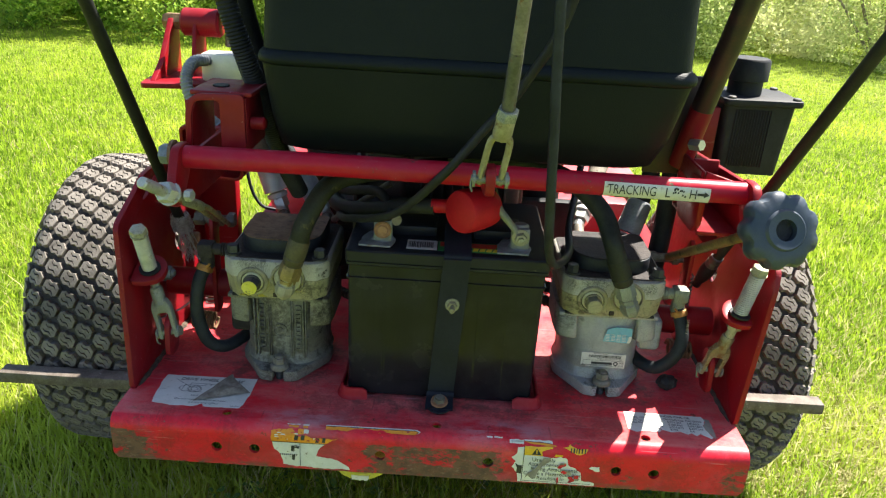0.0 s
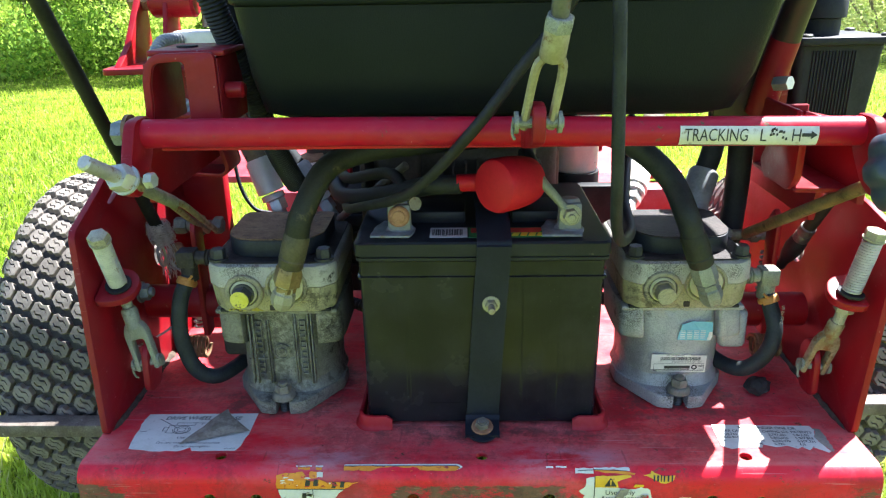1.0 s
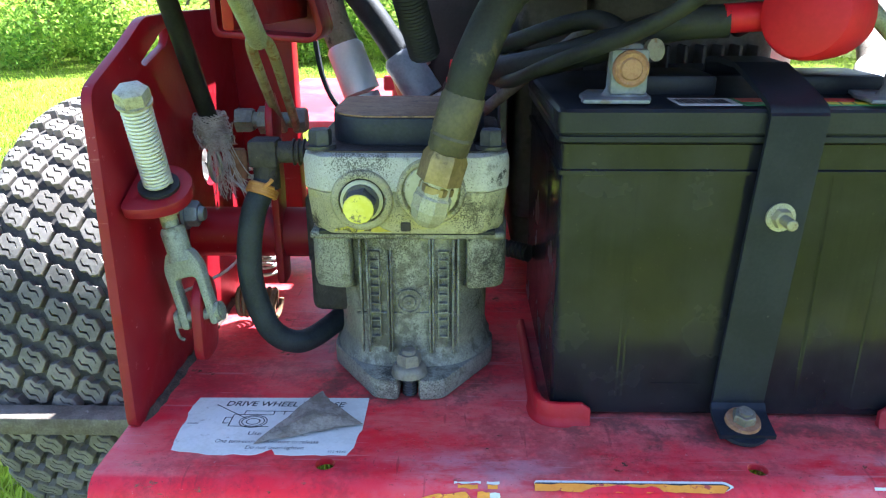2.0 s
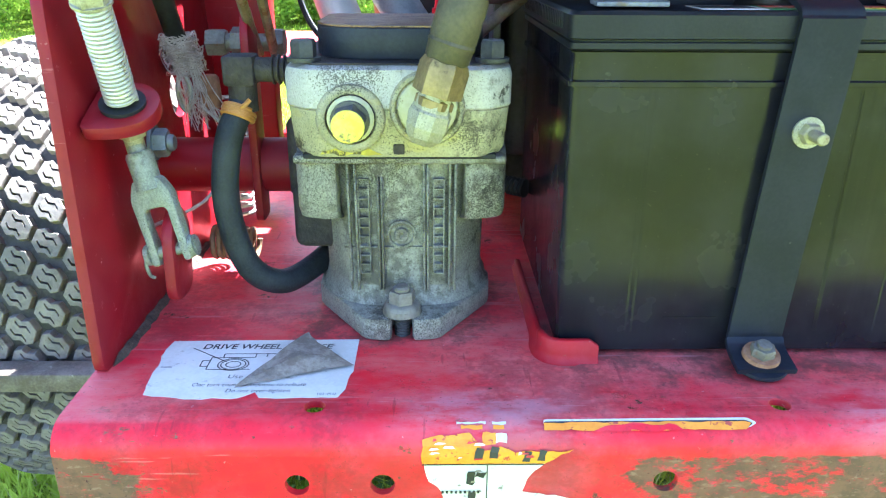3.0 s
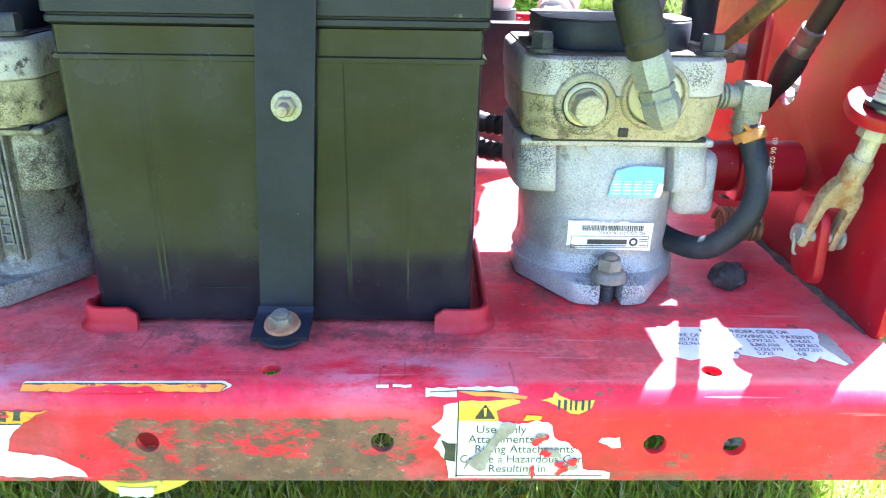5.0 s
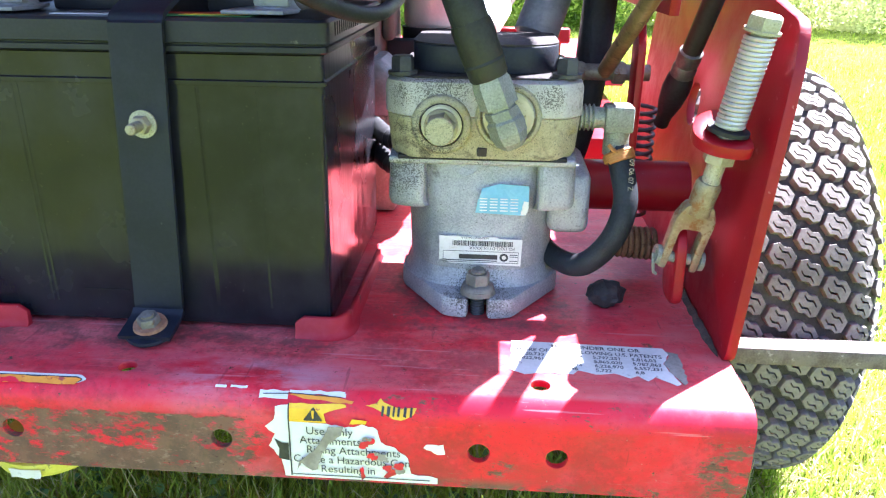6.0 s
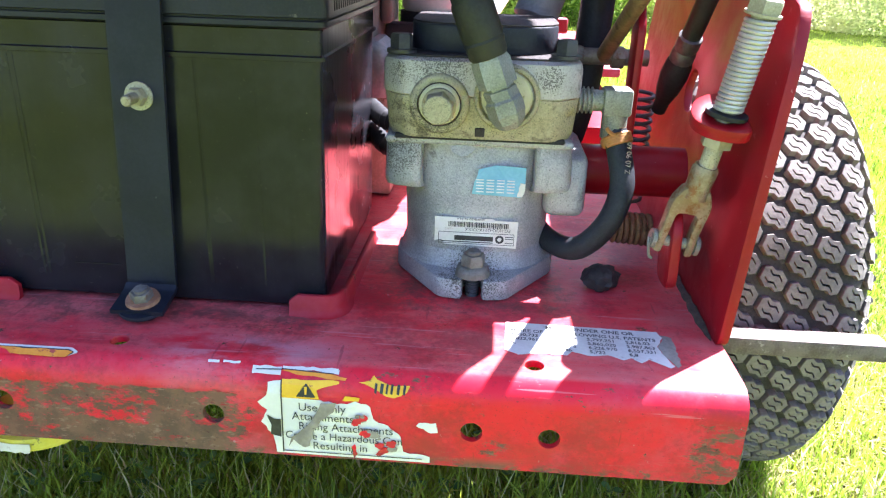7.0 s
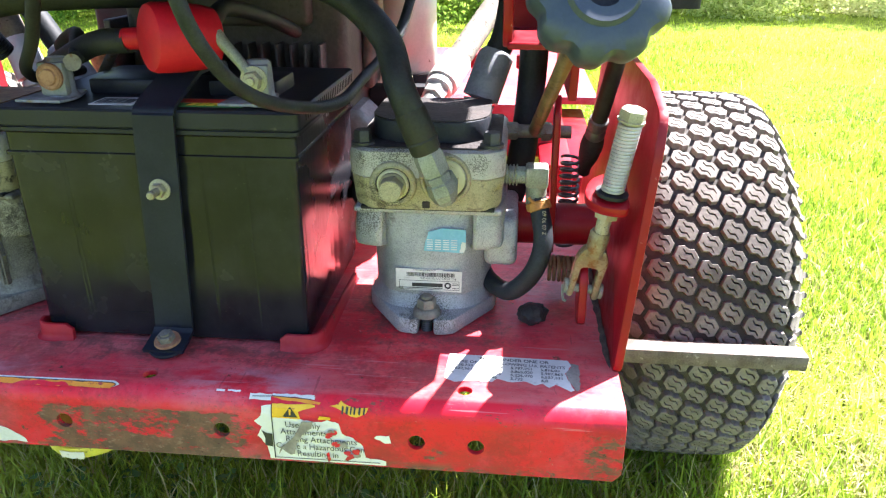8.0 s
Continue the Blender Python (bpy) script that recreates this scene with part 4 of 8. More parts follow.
    if s < 0:
        nut = thing("plate_nut", (-0.333, 0.164, 0.481), "blue-grey lock nut on a bolt through the red side plate", "nut")
        b = lathe([(0, 0), (0.0105, 0), (0.0105, 0.002), (0, 0.002)], (-0.3335, 0.164, 0.481), (0, 0.164, 0.481), 20)
        hexa((-0.3318, 0.164, 0.481), (-0.3240, 0.164, 0.481), 0.0086, b, 0.3)
        part("body", rod((-0.3245, 0.164, 0.481), (-0.3205, 0.164, 0.481), 0.0052, 0.0048, 14, 0.0008, b), BLUE_ZINC, nut)
    return ob


adjuster(-1)
adjuster(1)


def crossbar():
    """The red tube across the rear, its bent end arms and welded lugs."""
    y, z = 0.032, 0.664
    bm = tube([(-0.246, y, z), (-0.1, y, z), (0.1, y, z - 0.002), (0.270, y + 0.002, z - 0.004)], 0.0106, 20, 4)
    bar = part("crossbar", bm, RED_BAR, mower, "red tubular crossbar with worn spots")
    part("crossbar_flange", box(-0.2445, 0.262, y + 0.020, y + 0.046, z - 0.0175, z - 0.0130, 0.0012, 2), RED_BAR, mower, "flat red strip under the crossbar")
    for s, x, zz in ((-1, -0.246, z), (1, 0.270, z - 0.004)):
        arm = [(-0.014, 0.012), (0.014, 0.012), (0.012, -0.014), (-0.008, -0.036), (-0.024, -0.043), (-0.036, -0.034), (-0.027, -0.010)]
        b = plate(rounded(arm, 0.008), 0.009, Matrix.Translation((x - (0.009 if s < 0 else 0), y, zz)) @ SIDEWAYS, (), 0.002)
        part("end_arm", b, RED_SHADED, mower, "bent red steel arm")
    return bar


bar = crossbar()


def studs():
    """The stud with nuts at the crossbar's end arm, its linkage rod and the frame bolt."""
    ob = thing("tracking_stud", (-0.252, 0.003, 0.640), "zinc threaded stud with lock nut on the crossbar's end arm", "bolt")
    base = Vector((-0.2505, 0.004, 0.6355))
    tip = Vector((-0.2600, -0.0365, 0.6595))
    d = (tip - base).normalized()
    part("stud", rod(base, tip, 0.0052, segs=14, bevel=0.0014), DULL_ZINC, ob)
    b = hexa(base + d * 0.006, base + d * 0.0155, 0.0102, None, 0.2)
    lathe([(0.0045, 0), (0.0112, 0), (0.0112, 0.002), (0.0045, 0.002)], base + d * 0.0038, base + d * 0.02, 20, b)
    part("nut", b, DULL_ZINC, ob)
    part("eye", lathe([(0, 0), (0.005, 0), (0.0062, 0.003), (0.0062, 0.010), (0.005, 0.013), (0, 0.013)], base - d * 0.012, base, 16), ZINC_YEL, ob)
    link = thing("linkage_rod", (-0.270, 0.20, 0.536), "thin olive steel linkage rod of one drive control", "rod", "linkage rods")
    part("shaft", tube([base - d * 0.008, (-0.2495, 0.030, 0.6215), (-0.2565, 0.09, 0.5945)], 0.0052, 10, 6), GREY_ZINC, link)
    for k in (-1, 1):
        part("prong", tube([(-0.2560, 0.084, 0.5970), (-0.2575 + k * 0.0050, 0.098, 0.5905), (-0.2650 + k * 0.0055, 0.155, 0.5590), (-0.2725 + k * 0.0048, 0.2145, 0.5270)], 0.0030, 8, 5), RUSTY_ZINC, link, "rusty prong of the rod's fork")
    arm_bolt = hexa((-0.2375, 0.003, 0.6365), (-0.2315, 0.002, 0.6370), 0.0058)
    part("arm_bolt", arm_bolt, DULL_ZINC, ob, "small zinc bolt head on the arm")
    e = Vector((-0.2830, 0.214, 0.5335))
    b = rod(e + Vector((-0.024, 0, 0)), e + Vector((0.020, 0, 0)), 0.0055, segs=12)
    hexa(e + Vector((0.0145, 0, 0)), e + Vector((0.0225, 0, 0)), 0.0092, b)
    hexa(e + Vector((-0.010, 0, 0)), e + Vector((-0.001, 0, 0)), 0.0096, b, 0.3)
    lathe([(0.005, 0), (0.0105, 0), (0.0105, 0.0025), (0.005, 0.0025)], e, e + Vector((1, 0, 0)), 20, b)
    hexa(e + Vector((-0.026, 0, 0)), e + Vector((-0.014, 0, 0)), 0.0088, b)
    part("end_bolt", b, DULL_BOLT, link)
    fb = thing("frame_bolt", (-0.27, 0.037, 0.664), "blue-grey hexagon bolt with rusty washer in the red bracket", "bolt")
    b = hexa((-0.261, 0.037, 0.664), (-0.271, 0.037, 0.664), 0.0098)
    part("head", b, BLUE_ZINC, fb)
    part("washer", lathe([(0.005, 0), (0.0135, 0), (0.0135, 0.003), (0.005, 0.003)], (-0.2578, 0.037, 0.664), (-0.28, 0.037, 0.664), 20), RUSTY, fb)


studs()


def tracking_knob():
    """The lobed plastic knob and its threaded rod."""
    c = Vector((0.288, -0.022, 0.646))
    d = Vector((-0.10, 0.86, -0.35)).normalized()      # towards the machine
    m, _ = axis_frame(c, c + d)
    b = bmesh.new()
    n = 90
    def lobe(k, r):
        return r * (1 - 0.055 * (0.5 - 0.5 * math.cos(9 * 2 * math.pi * k / n)) ** 2 * 2)
    prof = [(0.0095, 0.004, 0), (0.0095, -0.0035, 0), (0.0165, -0.0045, 0), (0.0185, -0.002, 0), (0.0245, -0.002, 0.2), (0.0315, 0.000, 0.8), (0.0345, 0.004, 1), (0.0345, 0.016, 1), (0.031, 0.021, 0.9), (0.020, 0.023, 0.2), (0.013, 0.026, 0), (0.012, 0.036, 0), (0.006, 0.037, 0)]
    loops = [[(m @ Vector((math.cos(2 * math.pi * k / n) * (r * (1 - w) + lobe(k, r) * w), math.sin(2 * math.pi * k / n) * (r * (1 - w) + lobe(k, r) * w), h))) for k in range(n)] for r, h, w in prof]
    grip = part("tracking_knob", loft(loops), KNOB, mower, "lobed blue-grey plastic tracking knob")
    part("bore", lathe([(0, 0.003), (0.0093, 0.003), (0.0093, 0.0042), (0, 0.0042)], c, c + d, 24), BLACK, grip)
    shaft = thing("linkage_rod", c + d * 0.2, "yellowed threaded steel rod behind the knob", "rod", "linkage rods")
    a, e = c + d * 0.034, Vector((0.265, 0.205, 0.522))
    b = tube([a, a.lerp(e, 0.5), e], 0.0052, 10, 5)
    part("shaft", b, BRASS, shaft)
    part("nut", hexa(a + (e - a).normalized() * 0.004, a + (e - a).normalized() * 0.016, 0.011), ZINC_YEL, shaft)
    b = rod(e + Vector((-0.022, 0, 0)), e + Vector((0.030, 0, 0)), 0.0055, segs=12)
    hexa(e + Vector((-0.022, 0, 0)), e + Vector((-0.013, 0, 0)), 0.0075, b)
    hexa(e + Vector((0.006, 0, 0)), e + Vector((0.014, 0, 0)), 0.0080, b)
    part("end_bolt", b, DULL_BOLT, shaft)
    return grip


tracking_knob()


# ---- the battery ----
def build_battery():
    ob = thing("battery", (0.0, 0.16, DECK + 0.003), "black moulded car battery with a dusty lid, held on the deck", "battery")
    f, k = 0.0775, 0.252
    z = DECK + 0.003
    secs = [slab(-0.100, 0.100, f + 0.002, k - 0.002, 0.004, z), slab(-0.102, 0.102, f, k, 0.005, z + 0.006), slab(-0.1025, 0.1035, f, k, 0.005, 0.5285),
            slab(-0.1045, 0.1055, f - 0.0018, k + 0.002, 0.005, 0.5290), slab(-0.1045, 0.1055, f - 0.0018, k + 0.002, 0.005, 0.5312),
            slab(-0.1030, 0.1040, f, k, 0.005, 0.5318), slab(-0.1030, 0.1040, f, k, 0.005, 0.5445)]
    case = part("case", loft(secs), CASE, ob, "black plastic case with faint vertical ribs")
    ribs = bmesh.new()
    box(-0.046, -0.018, f - 0.0006, f + 0.001, z + 0.020, z + 0.0207, 0, 1, ribs)
    for x in (-0.066, -0.063, 0.0345, 0.0355, 0.0665):
        box(x, x + 0.0013, f - 0.00018, f + 0.001, z + 0.012, 0.5275, 0, 1, ribs)
    tagged(part("case_ribs", ribs, CASE, case), kind="stuff")
    secs = [slab(-0.1035, 0.1055, f - 0.001, k + 0.003, 0.006, 0.5450), slab(-0.1050, 0.1070, f - 0.0025, k + 0.003, 0.006, 0.5462), slab(-0.1050, 0.1070, f - 0.0025, k + 0.003, 0.006, 0.5488),
            slab(-0.1040, 0.1060, f - 0.0015, k + 0.002, 0.006, 0.5493), slab(-0.1043, 0.1063, f - 0.0018, k + 0.002, 0.006, 0.5502), slab(-0.1060, 0.1080, f - 0.0034, k + 0.003, 0.007, 0.5508),
            slab(-0.1060, 0.1080, f - 0.0034, k + 0.003, 0.007, 0.5610), slab(-0.1045, 0.1065, f - 0.0020, k + 0.002, 0.007, 0.5626)]
    lid = part("lid", loft(secs), LID, ob, "dusty black lid with a stepped rim")
    part("vent_cover", box(-0.0625, -0.0125, 0.125, 0.170, 0.562, 0.5735, 0.0022, 2), LID, lid, "raised black vent cover")
    part("vent_cover", box(0.028, 0.079, 0.125, 0.170, 0.562, 0.5735, 0.0022, 2), LID, lid, "raised black vent cover")
    teeth = bmesh.new()
    for i in range(26):
        y = 0.092 + i * 0.0058
        box(0.1068, 0.1086, y, y + 0.0028, 0.5535, 0.5605, 0.0004, 1, teeth)
        box(-0.1066, -0.1048, y, y + 0.0028, 0.5535, 0.5605, 0.0004, 1, teeth)
    tagged(part("rim_teeth", teeth, LID, lid), kind="stuff")
    # stickers on the lid
    st = part("barcode_label", plate(rounded([(-0.043, 0.087), (-0.011, 0.087), (-0.011, 0.112), (-0.043, 0.112)], 0.001), 0.0003, Matrix.Translation((0, 0, 0.5627))), PAPER, lid, "white barcode sticker")
    bars = bmesh.new()
    rnd = random.Random(3)
    x = -0.041
    while x < -0.015:
        w = rnd.choice((0.0005, 0.0009, 0.0014))
        box(x, x + w, 0.092, 0.107, 0.56305, 0.5632, 0, 1, bars)
        x += w + rnd.choice((0.0005, 0.0009))
    part("barcode", bars, INK, st)
    lab = part("maker_label", plate([(-0.010, 0.086), (0.066, 0.086), (0.066, 0.112), (-0.010, 0.112)], 0.0003, Matrix.Translation((0, 0, 0.5627))), GREEN_INK, lid, "green, red and yellow maker's label")
    part("red_stripe", plate([(-0.008, 0.098), (0.050, 0.098), (0.056, 0.110), (-0.008, 0.110)], 0.0002, Matrix.Translation((0, 0, 0.56305))), RED_INK, lab)
    yb = bmesh.new()
    for i in range(5):
        plate([(0.026 + i * 0.007, 0.089), (0.0315 + i * 0.007, 0.089), (0.0335 + i * 0.007, 0.097), (0.028 + i * 0.007, 0.097)], 0.0002, Matrix.Translation((0, 0, 0.56306)), bm=yb)
    part("yellow_bars", yb, YEL_INK, lab)
    # terminals
    for x, rust in ((-0.0725, True), (0.0710, False)):
        pad = ragged_outline([(x - 0.020, 0.083), (x + 0.013, 0.082), (x + 0.017, 0.098), (x + 0.010, 0.122), (x - 0.012, 0.124), (x - 0.019, 0.104)], 0.0008, 3 if rust else 4, 0.006)
        b = plate(pad, 0.0022, Matrix.Translation((0, 0, 0.5640)), (), 0.0006)
        post = [[(x + 0.004 + u * w, 0.1015 + v * w * 0.8, z) for u, v in circle(0, 0, 1, 14)] for w, z in ((0.0135, 0.5655), (0.0115, 0.5672), (0.0098, 0.5700), (0.0094, 0.5850), (0.0088, 0.5905), (0.0070, 0.5925))]
        loft(post, b)
        box(x - 0.0055, x + 0.0135, 0.0915, 0.0985, 0.5672, 0.5900, 0.0018, 2, b)
        term = part("terminal", b, LEAD, ob, "grey lead terminal clamp")
        c = Vector((x + 0.004, 0.0915, 0.5805))
        if rust:
            b = lathe([(0, 0.0), (0.0092, 0.0), (0.0092, 0.0022), (0.0078, 0.0034), (0.0070, 0.0030), (0.0058, 0.0030), (0.0050, 0.0044), (0, 0.0046)], c, c + Vector((0, -1, 0)), 22)
            part("terminal_bolt", b, RUST_ORANGE, term, "round rusty clamp bolt")
            b = lathe([(0.0024, -0.0016), (0.0058, -0.0016), (0.0058, 0.0016), (0.0024, 0.0016)], (x + 0.017, 0.099, 0.589), (x + 0.024, 0.085, 0.592), 16)
            part("ring_lug", b, DULL_BOLT, term)
        else:
            b = lathe([(0, 0.0), (0.0092, 0.0), (0.0092, 0.0016), (0.0045, 0.0018), (0, 0.0018)], c, c + Vector((0, -1, 0)), 22)
            hexa(c + Vector((0, -0.0016, 0)), c + Vector((0, -0.0075, 0)), 0.0066, b, 0.2)
            rod(c + Vector((0, -0.007, 0)), c + Vector((0, -0.0105, 0)), 0.0032, segs=10, bevel=0.0006, bm=b)
            part("terminal_bolt", b, PALE_ZINC, term, "dull zinc clamp bolt and washer")
            b = tube([c + Vector((-0.004, 0.001, 0.005)), c + Vector((-0.012, 0.003, 0.014)), c + Vector((-0.023, 0.006, 0.026)), c + Vector((-0.030, 0.014, 0.036))], lambda t: 0.0034 + 0.0012 * t, 10, 5)
            part("cable_lug", b, GREY_ZINC, term, "pale green oxidised cable lug")
    return ob


build_battery()


def battery_strap():
    ob = thing("battery_strap", (0.004, 0.05, DECK + 0.01), "dark painted steel strap bolted over the battery", "strap")
    w = 0.0142
    pts = [(0.001, 0.050, 0.3915), (0.001, 0.063, 0.3945), (0.0015, 0.0705, 0.3985), (0.0022, 0.0722, 0.410), (0.0065, 0.0715, 0.49), (0.0105, 0.0710, 0.553), (0.0110, 0.0722, 0.5605), (0.0108, 0.080, 0.5662), (0.0100, 0.122, 0.5782), (0.0098, 0.132, 0.5790), (0.0098, 0.172, 0.5785), (0.0098, 0.185, 0.568), (0.0098, 0.26, 0.566)]
    line = smooth_line(pts, 5)
    b = bmesh.new()
    rows = []
    for i, q in enumerate(line):
        d = (line[min(i + 1, len(line) - 1)] - line[max(i - 1, 0)]).normalized()
        nrm = Vector((1, 0, 0)).cross(d).normalized()
        ww = w + (0.0008 if i < 12 else 0)
        rows.append([b.verts.new(q + Vector((sx * ww, 0, 0)) + nrm * h) for sx, h in ((-1, -0.0014), (1, -0.0014), (1, 0.0014), (-1, 0.0014))])
    for u, v in zip(rows, rows[1:]):
        for k in range(4):
            b.faces.new((u[k], u[(k + 1) % 4], v[(k + 1) % 4], v[k]))
    b.faces.new(rows[0])
    b.faces.new(rows[-1])
    part("band", b, STRAP, ob)
    tilt = Vector((0, -0.26, 1)).normalized()
    at = Vector((0.001, 0.0605, 0.3915))
    part("foot", lathe([(0, 0), (0.0142, 0), (0.0147, 0.0012), (0.0142, 0.0026), (0, 0.0026)], at - tilt * 0.0006, at + tilt, 26), STRAP, ob)
    part("washer", lathe([(0, 0), (0.0098, 0), (0.0090, 0.0028), (0, 0.0028)], at + tilt * 0.0030, at + tilt, 22), RUST_ORANGE, ob, "orange rusted washer")
    b = hexa(at + tilt * 0.0050, at + tilt * 0.0105, 0.0064, None, 0.3)
    rod(at - tilt * 0.0085, at + tilt * 0.0122, 0.0036, segs=10, bm=b)
    part("foot_bolt", b, DULL_BOLT, ob, "dull rusty hexagon bolt")
    c = Vector((0.0085, 0.0702, 0.509))
    b = lathe([(0, 0), (0.0075, 0), (0.0075, 0.0015), (0, 0.0015)], c, c + Vector((0, -1, 0)), 20)
    part("bolt_plate", b, PALE_ZINC, ob)
    b = rod(c, c + Vector((0, -0.016, 0)), 0.0029, segs=10, bevel=0.0006)
    hexa(c + Vector((0, -0.0013, 0)), c + Vector((0, -0.006, 0)), 0.0052, b)
    part("face_bolt", b, ZINC_YEL, ob)
    return ob


battery_strap()


def battery_corner(x, s):
    """A pressed red corner that keeps the battery in place."""
    pts = [(x - s * 0.020, 0.0735), (x - s * 0.010, 0.0730), (x + s * 0.001, 0.0733), (x + s * 0.0065, 0.0770), (x + s * 0.0085, 0.084), (x + s * 0.0085, 0.10), (x + s * 0.0085, 0.20)]
    line = smooth_line([(px, py, DECK) for px, py in pts], 4)
    b = bmesh.new()
    rows = []
    n = len(line) - 1
    for i, q in enumerate(line):
        d = (line[min(i + 1, n)] - line[max(i - 1, 0)]).normalized()
        o = Vector((d.y, -d.x, 0)) * s
        h = 0.0130 * min(1.0, 0.70 + i * 0.15) * (1.0 if i < 16 else max(0.45, 1 - (i - 16) * 0.07))
        foot = 0.0058 if 4 < i < 20 else 0.0042
        rows.append([b.verts.new(q + o * a + Vector((0, 0, z))) for a, z in ((foot, 0.0001), (0.0034, 0.0012), (0.0024, h * 0.35), (0.0022, h - 0.0006), (0.0016, h), (-0.0006, h), (-0.0012, h - 0.0006), (-0.0012, 0.0001))])
    for u, v in zip(rows, rows[1:]):
        for k in range(7):
            b.faces.new((u[k], u[k + 1], v[k + 1], v[k]))
    b.faces.new(rows[0])
    b.faces.new(rows[-1])
    part("battery_corner", b, RED_TAB, mower, "pressed red corner tab round the battery's foot", 60)


battery_corner(-0.100, -1)
battery_corner(0.102, 1)


# ---- hydraulic pumps ----
def build_pump(cx, clean):
    """A cast hydraulic pump: lower body with ribs and foot, ears, upper block with two ports, gasket and cap."""
    low = ALU_CLEAN if clean else ALU
    up = ALU_OIL
    ob = thing("hydraulic_pump", (cx, 0.14, DECK), "cast aluminium hydraulic pump with a yellow-marked plug" + (", stuck with labels" if clean else ", ribbed and oil-spattered"), "pump", "hydraulic pumps")
    z0 = DECK + 0.0005
    def loop(w, y0, y1, r, z, nose=0.0):
        pts = [(cx - w, y1), (cx - w, y0 + 0.03), (cx - w * 0.62, y0 + 0.004), (cx - w * 0.2, y0 - nose), (cx + w * 0.2, y0 - nose), (cx + w * 0.62, y0 + 0.004), (cx + w, y0 + 0.03), (cx + w, y1)]
        return [(x, y, z) for x, y in rounded(pts, r, 3)]
    body = [loop(0.047, 0.116, 0.190, 0.014, z0), loop(0.047, 0.116, 0.190, 0.014, z0 + 0.014),
            loop(0.047, 0.115, 0.190, 0.014, z0 + 0.018), loop(0.047, 0.114, 0.190, 0.014, z0 + 0.03), loop(0.048, 0.114, 0.190, 0.014, z0 + 0.070), loop(0.052, 0.1135, 0.190, 0.012, z0 + 0.092), loop(0.054, 0.113, 0.190, 0.010, 0.4880)]
    bd = part("body", loft(body), low, ob, "bare grey casting" if clean else "ribbed casting with oil stains", 35)
    for s in (-1, 1):
        ear = rounded([(cx + s * 0.034, 0.1075), (cx + s * 0.056, 0.113), (cx + s * 0.0585, 0.135), (cx + s * 0.0585, 0.19), (cx + s * 0.034, 0.19)], 0.007, 3)
        secs = [[(cx + (x - cx) * k, y + dy, z) for x, y in ear] for k, dy, z in ((0.94, 0.010, 0.449), (0.99, 0.002, 0.4515), (1, 0, 0.456), (1, 0, 0.484), (0.985, 0.001, 0.4885))]
        part("ear", loft(secs), low, bd)
    part("gasket", box(cx - 0.0500, cx + 0.0500, 0.1030, 0.21, 0.4872, 0.4900, 0.0006, 1), BLACK, bd, "dark gasket in the seam")
    b = box(cx - 0.056, cx + 0.056, 0.1055, 0.20, 0.4835, 0.4882, 0.0018, 3)
    lathe([(0, 0), (0.0075, 0), (0.0075, 0.006), (0, 0.006)], (cx - 0.010, 0.1145, 0.4835), (cx - 0.010, 0.10, 0.4835), 16, b)
    part("seam_rib", b, low, bd)
    if not clean:
        rb = bmesh.new()
        for x in (-0.0285, -0.0245, -0.0125, -0.0105, 0.0125, 0.0145, 0.0265, 0.0295):
            box(cx + x - 0.0007, cx + x + 0.0007, 0.1106, 0.1165, 0.4085, 0.486, 0.0006, 1, rb)
        tagged(part("casting_ribs", rb, low, bd), kind="stuff")
        for x in (-0.0205, 0.0205):
            ld = bmesh.new()
            for k in range(11):
                z = 0.418 + k * 0.0055
                box(cx + x - 0.0026, cx + x + 0.0026, 0.1129, 0.1160, z, z + 0.0006, 0, 1, ld)
            for q in (-0.0028, 0.0028):
                box(cx + x + q - 0.0003, cx + x + q + 0.0003, 0.1128, 0.1160, 0.418, 0.4732, 0, 1, ld)
            tagged(part("cast_scale", ld, low, bd, "fine raised cast ladder marks"), kind="stuff")
        b = lathe([(0, 0), (0.0072, 0), (0.0080, 0.001), (0.0080, 0.0022), (0.0068, 0.0024), (0.0062, 0.0012), (0.0042, 0.0012), (0.0036, 0.0028), (0.0016, 0.003), (0, 0.0015)], (cx, 0.1140, 0.442), (cx, 0.10, 0.442), 24)
        part("cast_boss", b, low, bd)
        box_b = box(cx - 0.032, cx + 0.032, 0.1128, 0.1150, 0.4335, 0.4345, 0.0004, 1)
        part("cast_line", box_b, low, bd)
    # foot with slot and hold-down bolt
    foot = rounded([(cx - 0.0525, 0.165), (cx - 0.0515, 0.142), (cx - 0.021, 0.0950), (cx - 0.0058, 0.0925), (cx - 0.0058, 0.113), (cx + 0.0058, 0.113), (cx + 0.0058, 0.0925), (cx + 0.021, 0.0950), (cx + 0.0515, 0.142), (cx + 0.0525, 0.165)], 0.004, 2)
    fb = plate(foot, 0.0135, Matrix.Translation((0, 0, z0)), (), 0.002)
    part("foot", fb, low, bd, "slotted foot")
    bx, by = cx, 0.1035
    part("foot_thread", lathe([(0.0, 0.0)] + [(0.0046 - 0.0007 * (k % 2), 0.0003 + 0.0009 * k) for k in range(15)] + [(0.0, 0.0132)], (bx, by, DECK), (bx, by, 1), 14), DARK_BOLT, ob, "dark threaded shank")
    b = rod((bx, by, z0 + 0.0170), (bx, by, z0 + 0.0295), 0.0046, segs=14, bevel=0.001)
    lathe([(0, 0.0168), (0.0104, 0.0168), (0.0098, 0.0186), (0.0080, 0.0200), (0, 0.0200)], (bx, by, z0), (bx, by, 1), 20, b)
    part("foot_bolt", hexa((bx, by, z0 + 0.0190), (bx, by, z0 + 0.0270), 0.0076, b, 0.35), DULL_BOLT, ob, "dull hexagon bolt")
